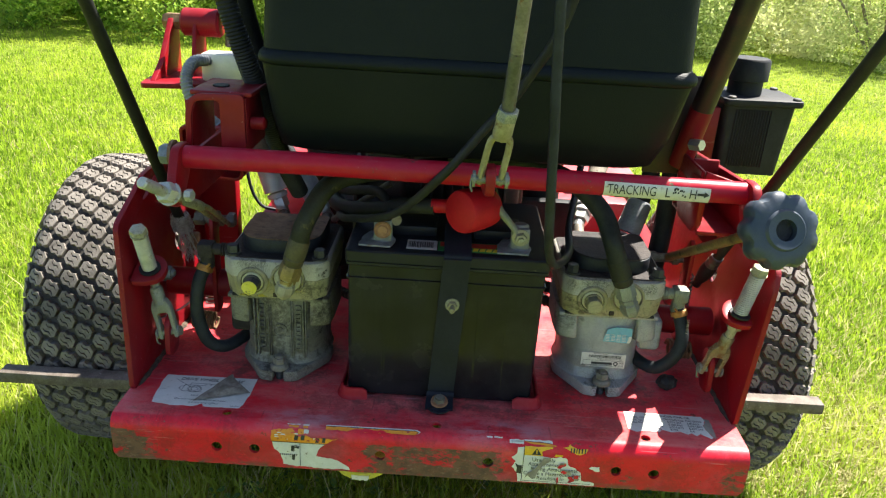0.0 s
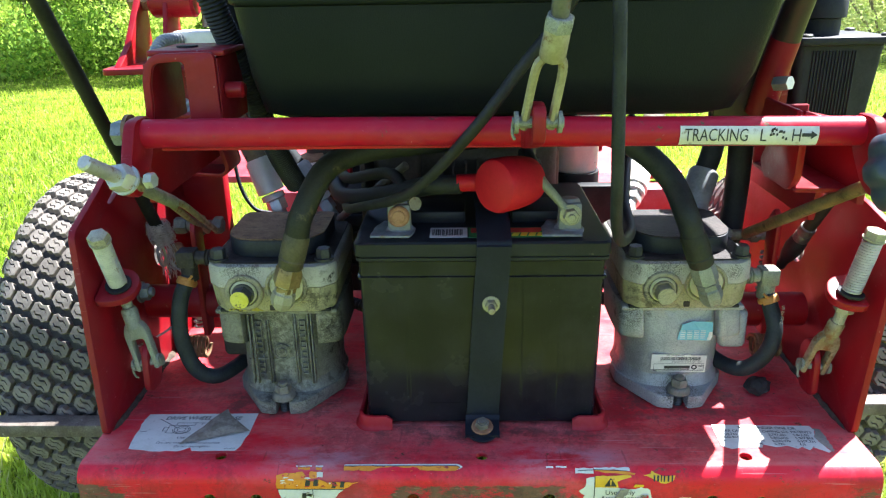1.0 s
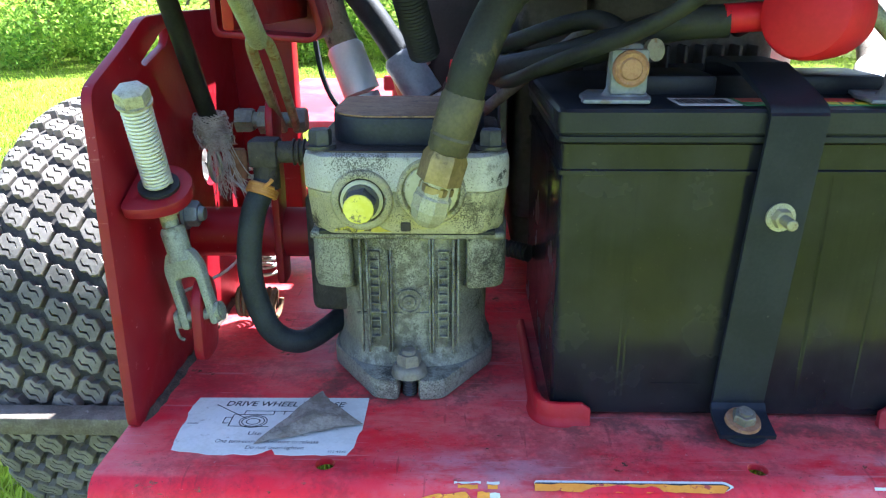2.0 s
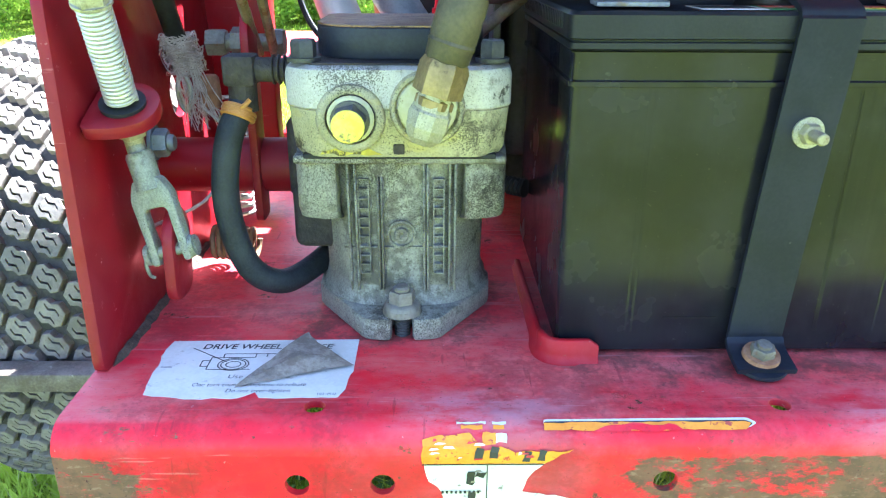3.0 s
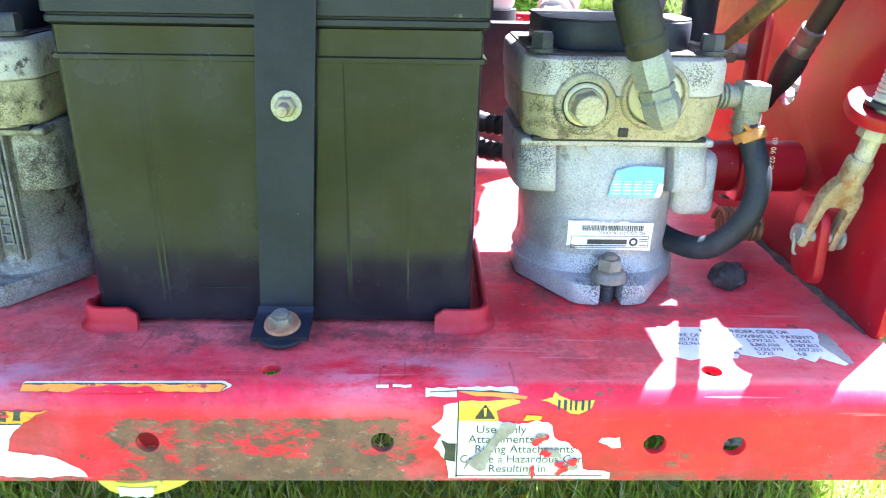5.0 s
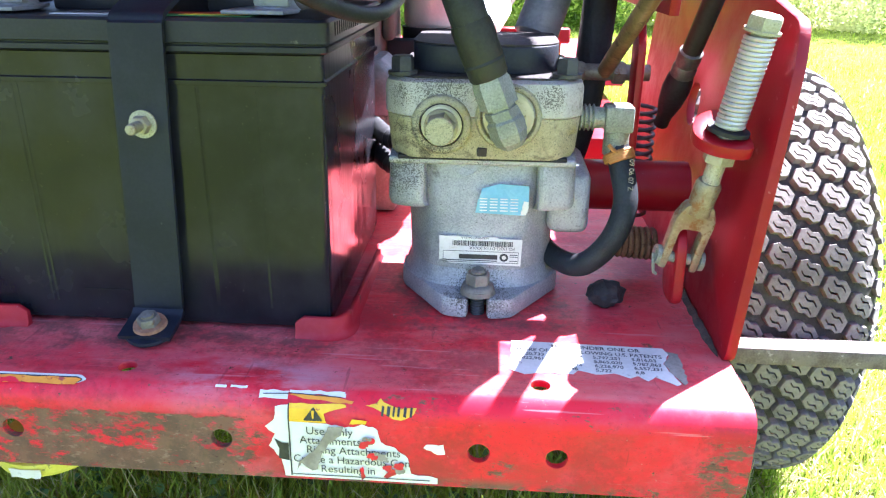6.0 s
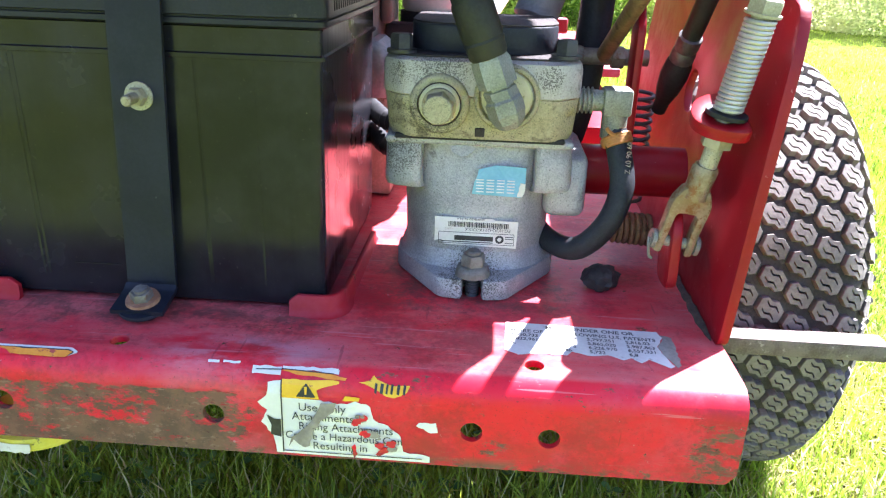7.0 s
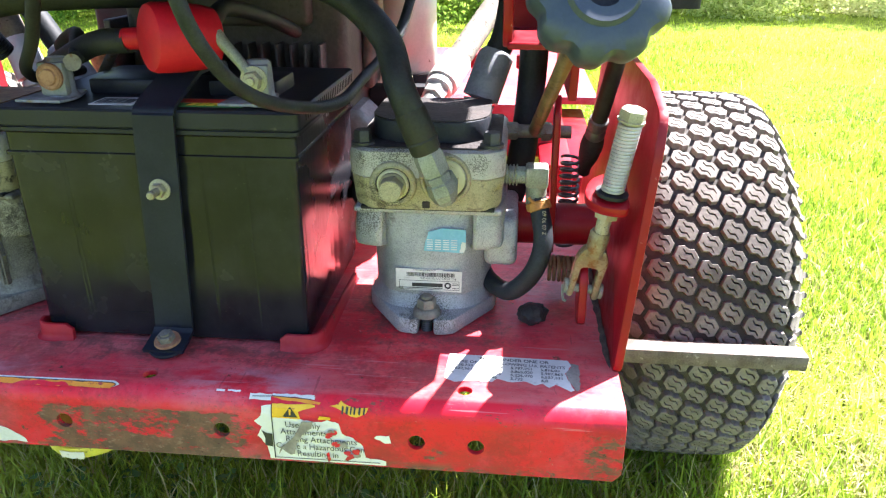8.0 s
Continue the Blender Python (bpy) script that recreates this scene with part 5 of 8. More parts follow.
    part("foot_washer", lathe([(0, 0), (0.0110, 0), (0.0104, 0.003), (0, 0.003)], (bx, by, z0 + 0.0137), (bx, by, 1), 24), DULL_BOLT, ob)
    skirt = [loop(0.0505, 0.110, 0.189, 0.014, z0 + 0.0125), loop(0.0485, 0.1125, 0.189, 0.014, z0 + 0.0165), loop(0.0465, 0.1150, 0.189, 0.014, z0 + 0.026)]
    part("foot_fillet", loft(skirt), low, bd)
    # upper block
    def ring(w, y0, r, z):
        return [(x, y, z) for x, y in rounded([(cx - w, 0.215), (cx - w, y0 + 0.012), (cx - w + 0.012, y0), (cx + w - 0.012, y0), (cx + w, y0 + 0.012), (cx + w, 0.215)], r, 3)]
    secs = [ring(0.0530, 0.0995, 0.004, 0.4893), ring(0.0548, 0.0980, 0.004, 0.4925), ring(0.0565, 0.0958, 0.004, 0.5135), ring(0.0560, 0.0963, 0.004, 0.5142)]
    blk = part("valve_block", loft(secs), up, ob, "oil-stained lower half of the cast valve block")
    secs = [ring(0.0568, 0.0955, 0.004, 0.5144), ring(0.0573, 0.0948, 0.004, 0.5152), ring(0.0575, 0.0945, 0.005, 0.530), ring(0.0565, 0.0955, 0.005, 0.5335), ring(0.0540, 0.0985, 0.005, 0.5352)]
    part("block_upper", loft(secs), ALU_PALE, blk, "paler upper half of the valve block")
    part("block_top", loft([ring(0.0535, 0.0990, 0.005, 0.5353), ring(0.0535, 0.0990, 0.005, 0.5362)]), DARK_OIL, blk, "oily dirt on top")
    # no cut here: a dark block paints the shade inside a notch
    part("notch", box(cx - 0.0028, cx + 0.0028, 0.0966, 0.10, 0.4913, 0.4965, 0.0005, 1), DARK_OIL, blk)
    if not clean:
        part("paint_drip", plate(ragged_outline([(cx - 0.040, 0.4908), (cx - 0.008, 0.4908), (cx - 0.012, 0.4925), (cx - 0.020, 0.4945), (cx - 0.026, 0.4975), (cx - 0.033, 0.4940), (cx - 0.039, 0.4930)], 0.0008, 71, 0.003), 0.0003, Matrix.Translation((0, 0.0977, 0)) @ STANDING), MUSTARD, blk, "dirty yellow paint run along the seam", 0)
    # plug, left port
    p = Vector((cx - 0.0235, 0.0955, 0.510))
    d = Vector((0, -1, -0.05)).normalized()
    part("plug_boss", lathe([(0.0176, -0.005), (0.0172, 0.0016), (0.0162, 0.0028), (0.0142, 0.0032), (0.0128, 0.0026), (0.0124, -0.0012), (0, -0.0012)], p, p + d, 32), up, blk)
    # dark disc: oil and the recess's shadow in one colour
    part("plug_recess", lathe([(0, 0.0002), (0.0122, 0.0002), (0.0122, 0.0008), (0, 0.0008)], p, p + d, 28), DARK_OIL, blk, "oily recess, its shadow put in as dark colour")
    part("plug_washer", lathe([(0, 0.0009), (0.0116, 0.0009), (0.0118, 0.0022), (0.0108, 0.0034), (0, 0.0034)], p, p + d, 28), CREAM, ob, "smeared pale yellow paint")
    b = lathe([(0, 0.0034), (0.0098, 0.0034), (0.0098, 0.0062), (0, 0.0062)], p, p + d, 24)
    hexa(p + d * 0.0060, p + d * 0.0160, 0.0090, b, 0.25, 0.07)
    plug = part("plug", b, ZINC_YEL if clean else STEEL, ob, "dusty hexagon plug" if clean else "dark hexagon plug")
    part("plug_face", lathe([(0, 0.0156), (0.0080, 0.0156), (0.0082, 0.0162), (0.0076, 0.0168), (0, 0.0170)], p, p + d, 24), OLD_CREAM if clean else YELLOW, plug, "speckled cream paint" if clean else "bright yellow paint")
    # port with elbow, right
    q = Vector((cx + 0.0145, 0.0955, 0.515))
    part("port_boss", lathe([(0.0192, -0.004), (0.0188, 0.0014), (0.0178, 0.0026), (0.0162, 0.0026), (0.0154, 0.0016), (0.0152, -0.0008), (0, -0.0008)], q, q + d, 32), up, blk)
    part("port_washer", lathe([(0.0112, 0.0003), (0.0143, 0.0003), (0.0145, 0.0012), (0.0136, 0.0020), (0.0112, 0.0020)], q, q + d, 28), CREAM, ob, "cream ring")
    # same dark disc round the port, oil and shadow together
    part("port_recess", lathe([(0, 0.0002), (0.0118, 0.0002), (0.0118, 0.0009), (0, 0.0009)], q, q + d, 24), DARK_OIL, ob, "oily recess, its shadow put in as dark colour")
    tip = q + d * 0.017 + Vector((0.000, 0, -0.004))
    if clean:
        upw = Vector((-0.36, -0.02, 0.93)).normalized()
    else:
        upw = Vector((0.285, 0.0, 0.958)).normalized()
    b = rod(q, tip, 0.0094, 0.0100, segs=6, bevel=0.001)
    lathe([(0, -0.0095), (0.0058, -0.0090), (0.0088, -0.0056), (0.0104, -0.0005), (0.0102, 0.0066), (0.0090, 0.0080), (0.0086, 0.0110), (0.0084, 0.017)], tip, tip + upw, 6 if clean else 8, b, 0.5 if clean else 0.2)
    part("elbow", b, PALE_ZINC if not clean else GREY_ZINC, ob, "angled hydraulic elbow", 15)
    part("elbow_nut", hexa(tip + upw * 0.0155, tip + upw * 0.0315, 0.0120 if not clean else 0.0108, hexa(tip + upw * 0.0095, tip + upw * 0.0140, 0.0094, None, 0.4), 0.4), BRASS if not clean else GREY_ZINC, ob, "tarnished union nut")
    # rubber cap on top
    cap = [(cx - 0.0440, 0.195), (cx - 0.0440, 0.134), (cx - 0.0370, 0.1205), (cx - 0.0230, 0.1125), (cx + 0.0230, 0.1125), (cx + 0.0370, 0.1205), (cx + 0.0440, 0.134), (cx + 0.0440, 0.195)]
    part("gear_cap", plate(rounded(cap, 0.009, 4), 0.0155, Matrix.Translation((0, 0, 0.5362)), (), 0.0012), COVER, ob, "black pump cover plate")
    # the labelled pump's top is darkened to stand in for the tank's shade
    part("cap_top", plate(rounded([(x, y + 0.0015) for x, y in cap], 0.009, 4), 0.0008, Matrix.Translation((0, 0, 0.5518))), DARK_OIL if clean else RUSTY, ob, "dusty top of the cover, darkened for the shade on it" if clean else "dusty brown top of the cover")
    for sx in (-0.047, 0.047):
        c = Vector((cx + sx, 0.108, 0.5362))
        b = lathe([(0, 0), (0.0085, 0), (0.0085, 0.002), (0, 0.002)], c, c + Vector((0, 0, 1)), 18)
        hexa(c + Vector((0, 0, 0.0018)), c + Vector((0, 0, 0.0105)), 0.0066, b, 0.4)
        part("block_bolt", b, DARK_BOLT, ob, "dark oily bolt")
    # rear body and drive tube
    part("rear_body", box(cx - 0.048, cx + 0.048, 0.186, 0.207, 0.47, 0.520, 0.006, 3), low, bd)
    if clean:
        b = box(cx + 0.042, cx + 0.068, 0.128, 0.20, 0.430, 0.475, 0.006, 3)
    else:
        b = box(cx - 0.064, cx - 0.036, 0.136, 0.20, 0.424, 0.462, 0.006, 3)
        lathe([(0, 0), (0.0085, 0), (0.0085, 0.040), (0.0060, 0.044), (0, 0.044)], (cx - 0.0585, 0.152, 0.455), (cx - 0.0585, 0.152, 1), 18, b)
    part("side_boss", b, DARK_OIL if not clean else low, bd)
    return ob, tip, upw


def settle(thing_or_part):
    """The labelled pump stands a centimetre further in, its valve block lower and set back on the body."""
    def eased(v, lo, hi):
        t = min(1.0, max(0.0, (v - lo) / (hi - lo)))
        return t * t * (3 - 2 * t)
    for o in thing_or_part.children_recursive:
        for v in o.data.vertices:
            z = v.co.z
            v.co.y += 0.0095 + 0.0085 * eased(z, 0.462, 0.486)
            v.co.z -= 0.0065 * eased(z, 0.445, 0.487)


pump_l, tip_l, up_l = build_pump(-0.1845, False)
pump_r, tip_r, up_r = build_pump(0.1865, True)
settle(pump_r)
tip_r = tip_r + Vector((0, 0.018, -0.0065))


def hose(name, pts, r, material, label, segs=14, ribs=0.0, n=10):
    ob = thing(name, pts[0], label, name.split("_")[-1], "hoses and cables of the mower")
    part("sheath", tube(pts, r, segs, n, ribs=ribs), material, ob)
    return ob


def pressure_hose(tip, upw, pts, label, material):
    a = tip + upw * 0.058
    ob = hose("hydraulic_hose", [a, a + upw * 0.022, *[Vector(p) for p in pts]], 0.0102, material, label, 16)
    part("ferrule", lathe([(0.0095, 0.031), (0.0106, 0.0325), (0.0108, 0.038), (0.0114, 0.0395), (0.0108, 0.041), (0.0112, 0.042), (0.0112, 0.060), (0.0106, 0.062)], tip, tip + upw, 20), FERRULE_DUSTY if material is HOSE_WORN else HOSE_WORN, ob, "dusty crimped ferrule")
    return ob


pressure_hose(tip_l, up_l, [(-0.1290, 0.100, 0.6185), (-0.1030, 0.120, 0.6285), (-0.0620, 0.140, 0.6305), (0.0, 0.17, 0.630)], "thick dusty hydraulic hose arching from the ribbed pump", HOSE_WORN)
pressure_hose(tip_r, up_r, [(0.160, 0.115, 0.606), (0.128, 0.130, 0.632), (0.085, 0.14, 0.644), (0.03, 0.15, 0.646), (0.0, 0.17, 0.640)], "thick black hydraulic hose arching from the labelled pump", HOSE)


def drain_hose(s, cx):
    """The bent rubber hose beside a pump, with its elbow and wire clamp."""
    pts = [(-0.270, 0.135, 0.512), (-0.278, 0.124, 0.490), (-0.281, 0.120, 0.455), (-0.273, 0.122, 0.420), (-0.258, 0.132, 0.405), (-0.243, 0.155, 0.404), (-0.225, 0.185, 0.412)]
    if s > 0:
        pts = [(0.267, 0.142, 0.488), (0.2705, 0.137, 0.477), (0.2735, 0.126, 0.455), (0.266, 0.122, 0.432), (0.250, 0.130, 0.413), (0.233, 0.155, 0.410), (0.222, 0.18, 0.418)]
    ob = thing("drain_hose", pts[0], "bent black rubber hose with an orange wire clamp beside the pump", "hose", "drain hoses")
    part("sheath", tube(pts, 0.0074, 16, 8), HOSE, ob)
    a = Vector(pts[0])
    e = a + Vector((0, 0, 0.012))
    b = rod(a + Vector((0, 0, -0.006)), e, 0.0078, segs=14)
    box(e.x - 0.0085, e.x + 0.0085, e.y - 0.0085, e.y + 0.0085, e.z - 0.004, e.z + 0.012, 0.002, 2, b)
    inner = Vector((cx + s * 0.055, e.y, e.z + 0.004))
    rod(e + Vector((0, 0, 0.004)), inner, 0.0065, segs=12, bm=b)
    for k in range(4):
        q = e.lerp(inner, 0.55 + 0.1 * k)
        lathe([(0.0065, 0), (0.0080, 0.0005), (0.0080, 0.0012), (0.0065, 0.0018)], (q.x, e.y, e.z + 0.004), (inner.x, e.y, e.z + 0.004), 14, b)
    part("elbow", b, GREY_ZINC if s > 0 else DARK_OIL, ob, "zinc elbow fitting" if s > 0 else "oily elbow fitting")
    d = (Vector(pts[1]) - a).normalized()
    b = coil(a + d * 0.004, a + d * 0.012, 0.0083, 0.0014, 3.5)
    part("clamp", tube([a + d * 0.004 + Vector((0, -0.0083, 0)), a + Vector((-s * 0.003, -0.0105, -0.001)), a + Vector((-s * 0.0055, -0.0092, 0.0015))], 0.0013, 6, 4, b), ORANGE_WIRE, ob, "orange-brown wire clamp")
    return ob


drain_hose(-1, -0.1845)
drain_l = drain_hose(1, 0.1865)


# ---- wheels ----
def drive_wheel(cx, cy, cz, s):
    """A wide turf tyre with rows of six-sided lugs, each cut by zigzag grooves, on a steel rim."""
    R, W = 0.236, 0.206
    ob = thing("drive_wheel", (cx, cy, cz - R - 0.008), "wide black turf tyre with hexagonal lugs, dusty from mowing", "wheel", "drive wheels")
    def rad(u):
        q = min(1.0, abs(u) / (W / 2))
        return R - 0.005 * q ** 2 - 0.048 * max(0.0, (q - 0.52) / 0.48) ** 2.3
    prof = [(-W / 2 + 0.012, 0.110), (-W / 2 - 0.004, 0.135), (-W / 2 - 0.006, 0.165)] + [(-W / 2 + W * k / 24, rad(-W / 2 + W * k / 24)) for k in range(25)] + [(W / 2 + 0.006, 0.165), (W / 2 + 0.004, 0.135), (W / 2 - 0.012, 0.110)]
    b = bmesh.new()
    n = 96
    rings = [[b.verts.new((cx + u, cy + r * math.cos(2 * math.pi * k / n), cz + r * math.sin(2 * math.pi * k / n))) for k in range(n)] for u, r in prof]
    for p, q in zip(rings, rings[1:]):
        for k in range(n):
            b.faces.new((p[k], p[(k + 1) % n], q[(k + 1) % n], q[k]))
    tyre = part("tyre", b, TYRE, ob, "black rubber carcass")
    lw, lh = 0.0137, 0.0131          # half width and half height of a lug
    outline = [(x * lw, y * lh) for x, y in ((-0.97, 0.05), (-0.64, 0.86), (-0.16, 0.94), (0.12, 0.64), (0.58, 0.62), (0.97, -0.05), (0.64, -0.86), (0.16, -0.94), (-0.12, -0.64), (-0.58, -0.62))]
    def slot(dx, dy):
        line = [(-0.44, 0.40), (-0.22, 0.03), (0.22, -0.03), (0.44, -0.44)]
        return [((x + dx) * lw, (y + dy + 0.078) * lh) for x, y in line] + [((x + dx - 0.03) * lw, (y + dy - 0.078) * lh) for x, y in reversed(line)]
    def template(out, holes):
        """A lug's top face with its slots; the outer loop comes first."""
        f = outline_faces(out, holes)
        f.verts.index_update()
        vs = [(v.co.x, v.co.y) for v in f.verts]
        fs = [[v.index for v in (face.verts if face.normal.z > 0 else reversed(face.verts))] for face in f.faces]
        f.free()
        loops, at = [], 0
        for loop in (out, *holes):
            loops.append(list(range(at, at + len(loop))))
            at += len(loop)
        return vs, fs, loops
    cut_lug, plain_lug = template(outline, (slot(0.18, 0.27), slot(-0.18, -0.27))), template(outline, ())
    side_lug = template([(-0.010, -0.0075), (0.006, -0.0095), (0.011, -0.004), (0.011, 0.004), (0.006, 0.0095), (-0.010, 0.0075)], ())
    pts, faces = [], []
    def put(u, v, h):
        r, a = rad(u) + h, v / R
        return (cx + u, cy - r * math.cos(a), cz + r * math.sin(a))
    def lug(u0, v0, shape, h, k=1.0):
        vs, fs, loops = shape
        base = len(pts)
        n = len(vs)
        pts.extend(put(u0 + x * k * 0.955, v0 + y * k * 0.955, h) for x, y in vs)
        pts.extend(put(u0 + x * k, v0 + y * k, h - 0.0009) for x, y in vs)
        pts.extend(put(u0 + x * k * 1.03, v0 + y * k * 1.03, -0.003) for x, y in vs)
        faces.extend([base + i for i in f] for f in fs)
        for loop in loops:
            m = len(loop)
            for i in range(m):
                p, q = loop[i], loop[(i + 1) % m]
                for lo in (0, n):
                    faces.append([base + lo + p, base + lo + n + p, base + lo + n + q, base + lo + q])
    rows, cols, wear = 52, 8, random.Random(int(abs(cx) * 1000))
    pitch = 2 * math.pi * R / rows
    for c in range(cols):
        u = (c - (cols - 1) / 2) * 0.0251
        for k in range(rows):
            lug(u, (k + 0.5 * (c % 2)) * pitch, cut_lug if abs(u) < 0.08 else plain_lug, 0.0082 + wear.uniform(-0.0005, 0.0005), wear.uniform(0.95, 1.0) * (1.0 if abs(u) < 0.08 else 0.86))
    for side in (-1, 1):
        for k in range(rows):
            lug(side * 0.1040, (k + 0.5) * pitch, side_lug, 0.0024, 0.50)
    me = bpy.data.meshes.new("tread")
    me.from_pydata(pts, [], faces)
    me.materials.append(TREAD)
    tread = new("tread", me)
    tread.parent = tyre
    tagged(tread, "raised six-sided tread lugs with zigzag slots, pale with dust")
    rim = lathe([(0.0, -0.03), (0.04, -0.03), (0.06, -0.02), (0.095, -0.035), (0.112, -W / 2 + 0.03), (0.122, -W / 2 + 0.012), (0.112, -W / 2 + 0.014), (0.105, 0.0), (0.112, W / 2 - 0.014), (0.122, W / 2 - 0.012), (0.112, W / 2 - 0.03), (0.095, 0.03), (0.0, 0.03)],
                (cx, cy, cz), (cx + s, cy, cz), 40)
    part("rim", rim, FERRULE, ob, "white steel rim")
    return ob


drive_wheel(-0.522, 0.522, 0.264, -1)
drive_wheel(0.474, 0.566, 0.241, 1)


def scraper(x0, x1, y, z):
    """The flat steel bar before a wheel, on its bracket."""
    b = bmesh.new()
    box(x0, x1, y - 0.024, y, z - 0.017, z, 0.0022, 2, b)
    part("scraper_bar", b, SCUFFED, mower, "scuffed grey steel bar in front of the tyre")


scraper(-0.622, -0.352, 0.274, 0.269)
scraper(0.336, 0.558, 0.316, 0.272)
for x0, x1, y0, y1, z0, z1 in ((-0.352, -0.337, 0.24, 0.40, 0.20, 0.40), (0.326, 0.341, 0.26, 0.42, 0.20, 0.40)):
    b = box(x0, x1, y0, y1, z0, z1, 0.002, 2)
    part("hanger_plate", b, RED_SHADED, mower, "red steel hanger plate")
axle = bmesh.new()
rod((-0.50, 0.524, 0.255), (0.46, 0.565, 0.241), 0.045, segs=24, bm=axle)
part("axle_housing", axle, RED_SHADED, mower, "red axle housing between the wheels")


# ---- upper frame, tank and brackets ----
def black_tank():
    ob = thing("plastic_tank", (0.017, 0.18, 0.668), "large black moulded plastic tank with a raised seam, above the crossbar", "tank")
    low = [slab(-0.158, 0.182, 0.066, 0.30, 0.03, 0.668, 6), slab(-0.168, 0.192, 0.054, 0.31, 0.03, 0.673, 6), slab(-0.1735, 0.203, 0.045, 0.315, 0.03, 0.70, 6), slab(-0.179, 0.2125, 0.038, 0.32, 0.03, 0.746, 6), slab(-0.1795, 0.2135, 0.0375, 0.32, 0.03, 0.7505, 6)]
    seam = [slab(-0.1795, 0.2135, 0.0375, 0.32, 0.03, 0.7507, 6), slab(-0.1820, 0.2162, 0.0348, 0.323, 0.03, 0.7525, 6), slab(-0.1826, 0.2168, 0.0342, 0.324, 0.03, 0.7560, 6), slab(-0.1812, 0.2150, 0.0356, 0.322, 0.03, 0.7605, 6), slab(-0.1780, 0.2110, 0.0385, 0.32, 0.03, 0.764, 6)]
    high = [slab(-0.1780, 0.2110, 0.0385, 0.32, 0.03, 0.7642, 6), slab(-0.176, 0.209, 0.040, 0.32, 0.03, 0.80, 6), slab(-0.175, 0.208, 0.041, 0.322, 0.03, 0.83, 6), slab(-0.175, 0.208, 0.042, 0.40, 0.03, 0.87, 6), slab(-0.172, 0.205, 0.044, 0.42, 0.035, 1.05, 6), slab(-0.155, 0.19, 0.06, 0.40, 0.04, 1.075, 6)]
    part("lower_shell", loft(low), TANK, ob, "", 60)
    part("seam", loft(seam), TANK, ob, "raised rounded seam", 60)
    part("upper_shell", loft(high), TANK, ob, "", 60)
    # unseen bulge above the view, added to keep sun off the labelled pump's top
    sun_block = [slab(0.19, 0.410, 0.205, 0.372, 0.03, 0.935, 5), slab(0.19, 0.415, 0.200, 0.375, 0.035, 0.945, 5), slab(0.19, 0.415, 0.200, 0.375, 0.035, 1.03, 5), slab(0.19, 0.40, 0.21, 0.365, 0.04, 1.045, 5)]
    part("shoulder", loft(sun_block), TANK, ob, "", 60)
    return ob


black_tank()


def saddle_bracket():
    """The folded red saddle under the crossbar's end."""
    x0, x1, z0 = 0.243, 0.285, 0.606
    part("bracket_web", box(x0, x1, 0.150, 0.154, z0, 0.660, 0.001, 1), RED_SHADED, mower, "folded red steel bracket web")
    part("bracket_floor", box(x0, x1, 0.062, 0.150, z0, z0 + 0.004, 0.001, 1), RED_SHADED, mower)
    part("bracket_cheek", plate(rounded([(0.060, 0.660), (0.060, z0 + 0.012), (0.070, z0), (0.120, z0), (0.130, z0 + 0.012), (0.100, 0.660)], 0.005), 0.006, Matrix.Translation((x0 - 0.003, 0, 0)) @ SIDEWAYS, (), 0.001), RED_SHADED, mower)


def channel_bracket():
    """The folded red channel under the crossbar's end, open towards the rear, its floor corner rounded."""
    outline = rounded([(-0.318, 0.6480), (-0.318, 0.5890), (-0.2520, 0.5850), (-0.2440, 0.5920), (-0.2580, 0.6480)], 0.006, 4)
    hollow = rounded([(-0.314, 0.6440), (-0.314, 0.5930), (-0.2530, 0.5890), (-0.2485, 0.5930), (-0.2622, 0.6440)], 0.004, 4)
    b = plate(outline, 0.038, Matrix.Translation((0, 0.245, 0)) @ STANDING, (hollow,), 0.0006)
    plate(outline, 0.004, Matrix.Translation((0, 0.249, 0)) @ STANDING, (), 0.0, b)
    part("channel_bracket", b, RED_SHADED, mower, "folded red steel channel under the crossbar's end")


channel_bracket()
saddle_bracket()


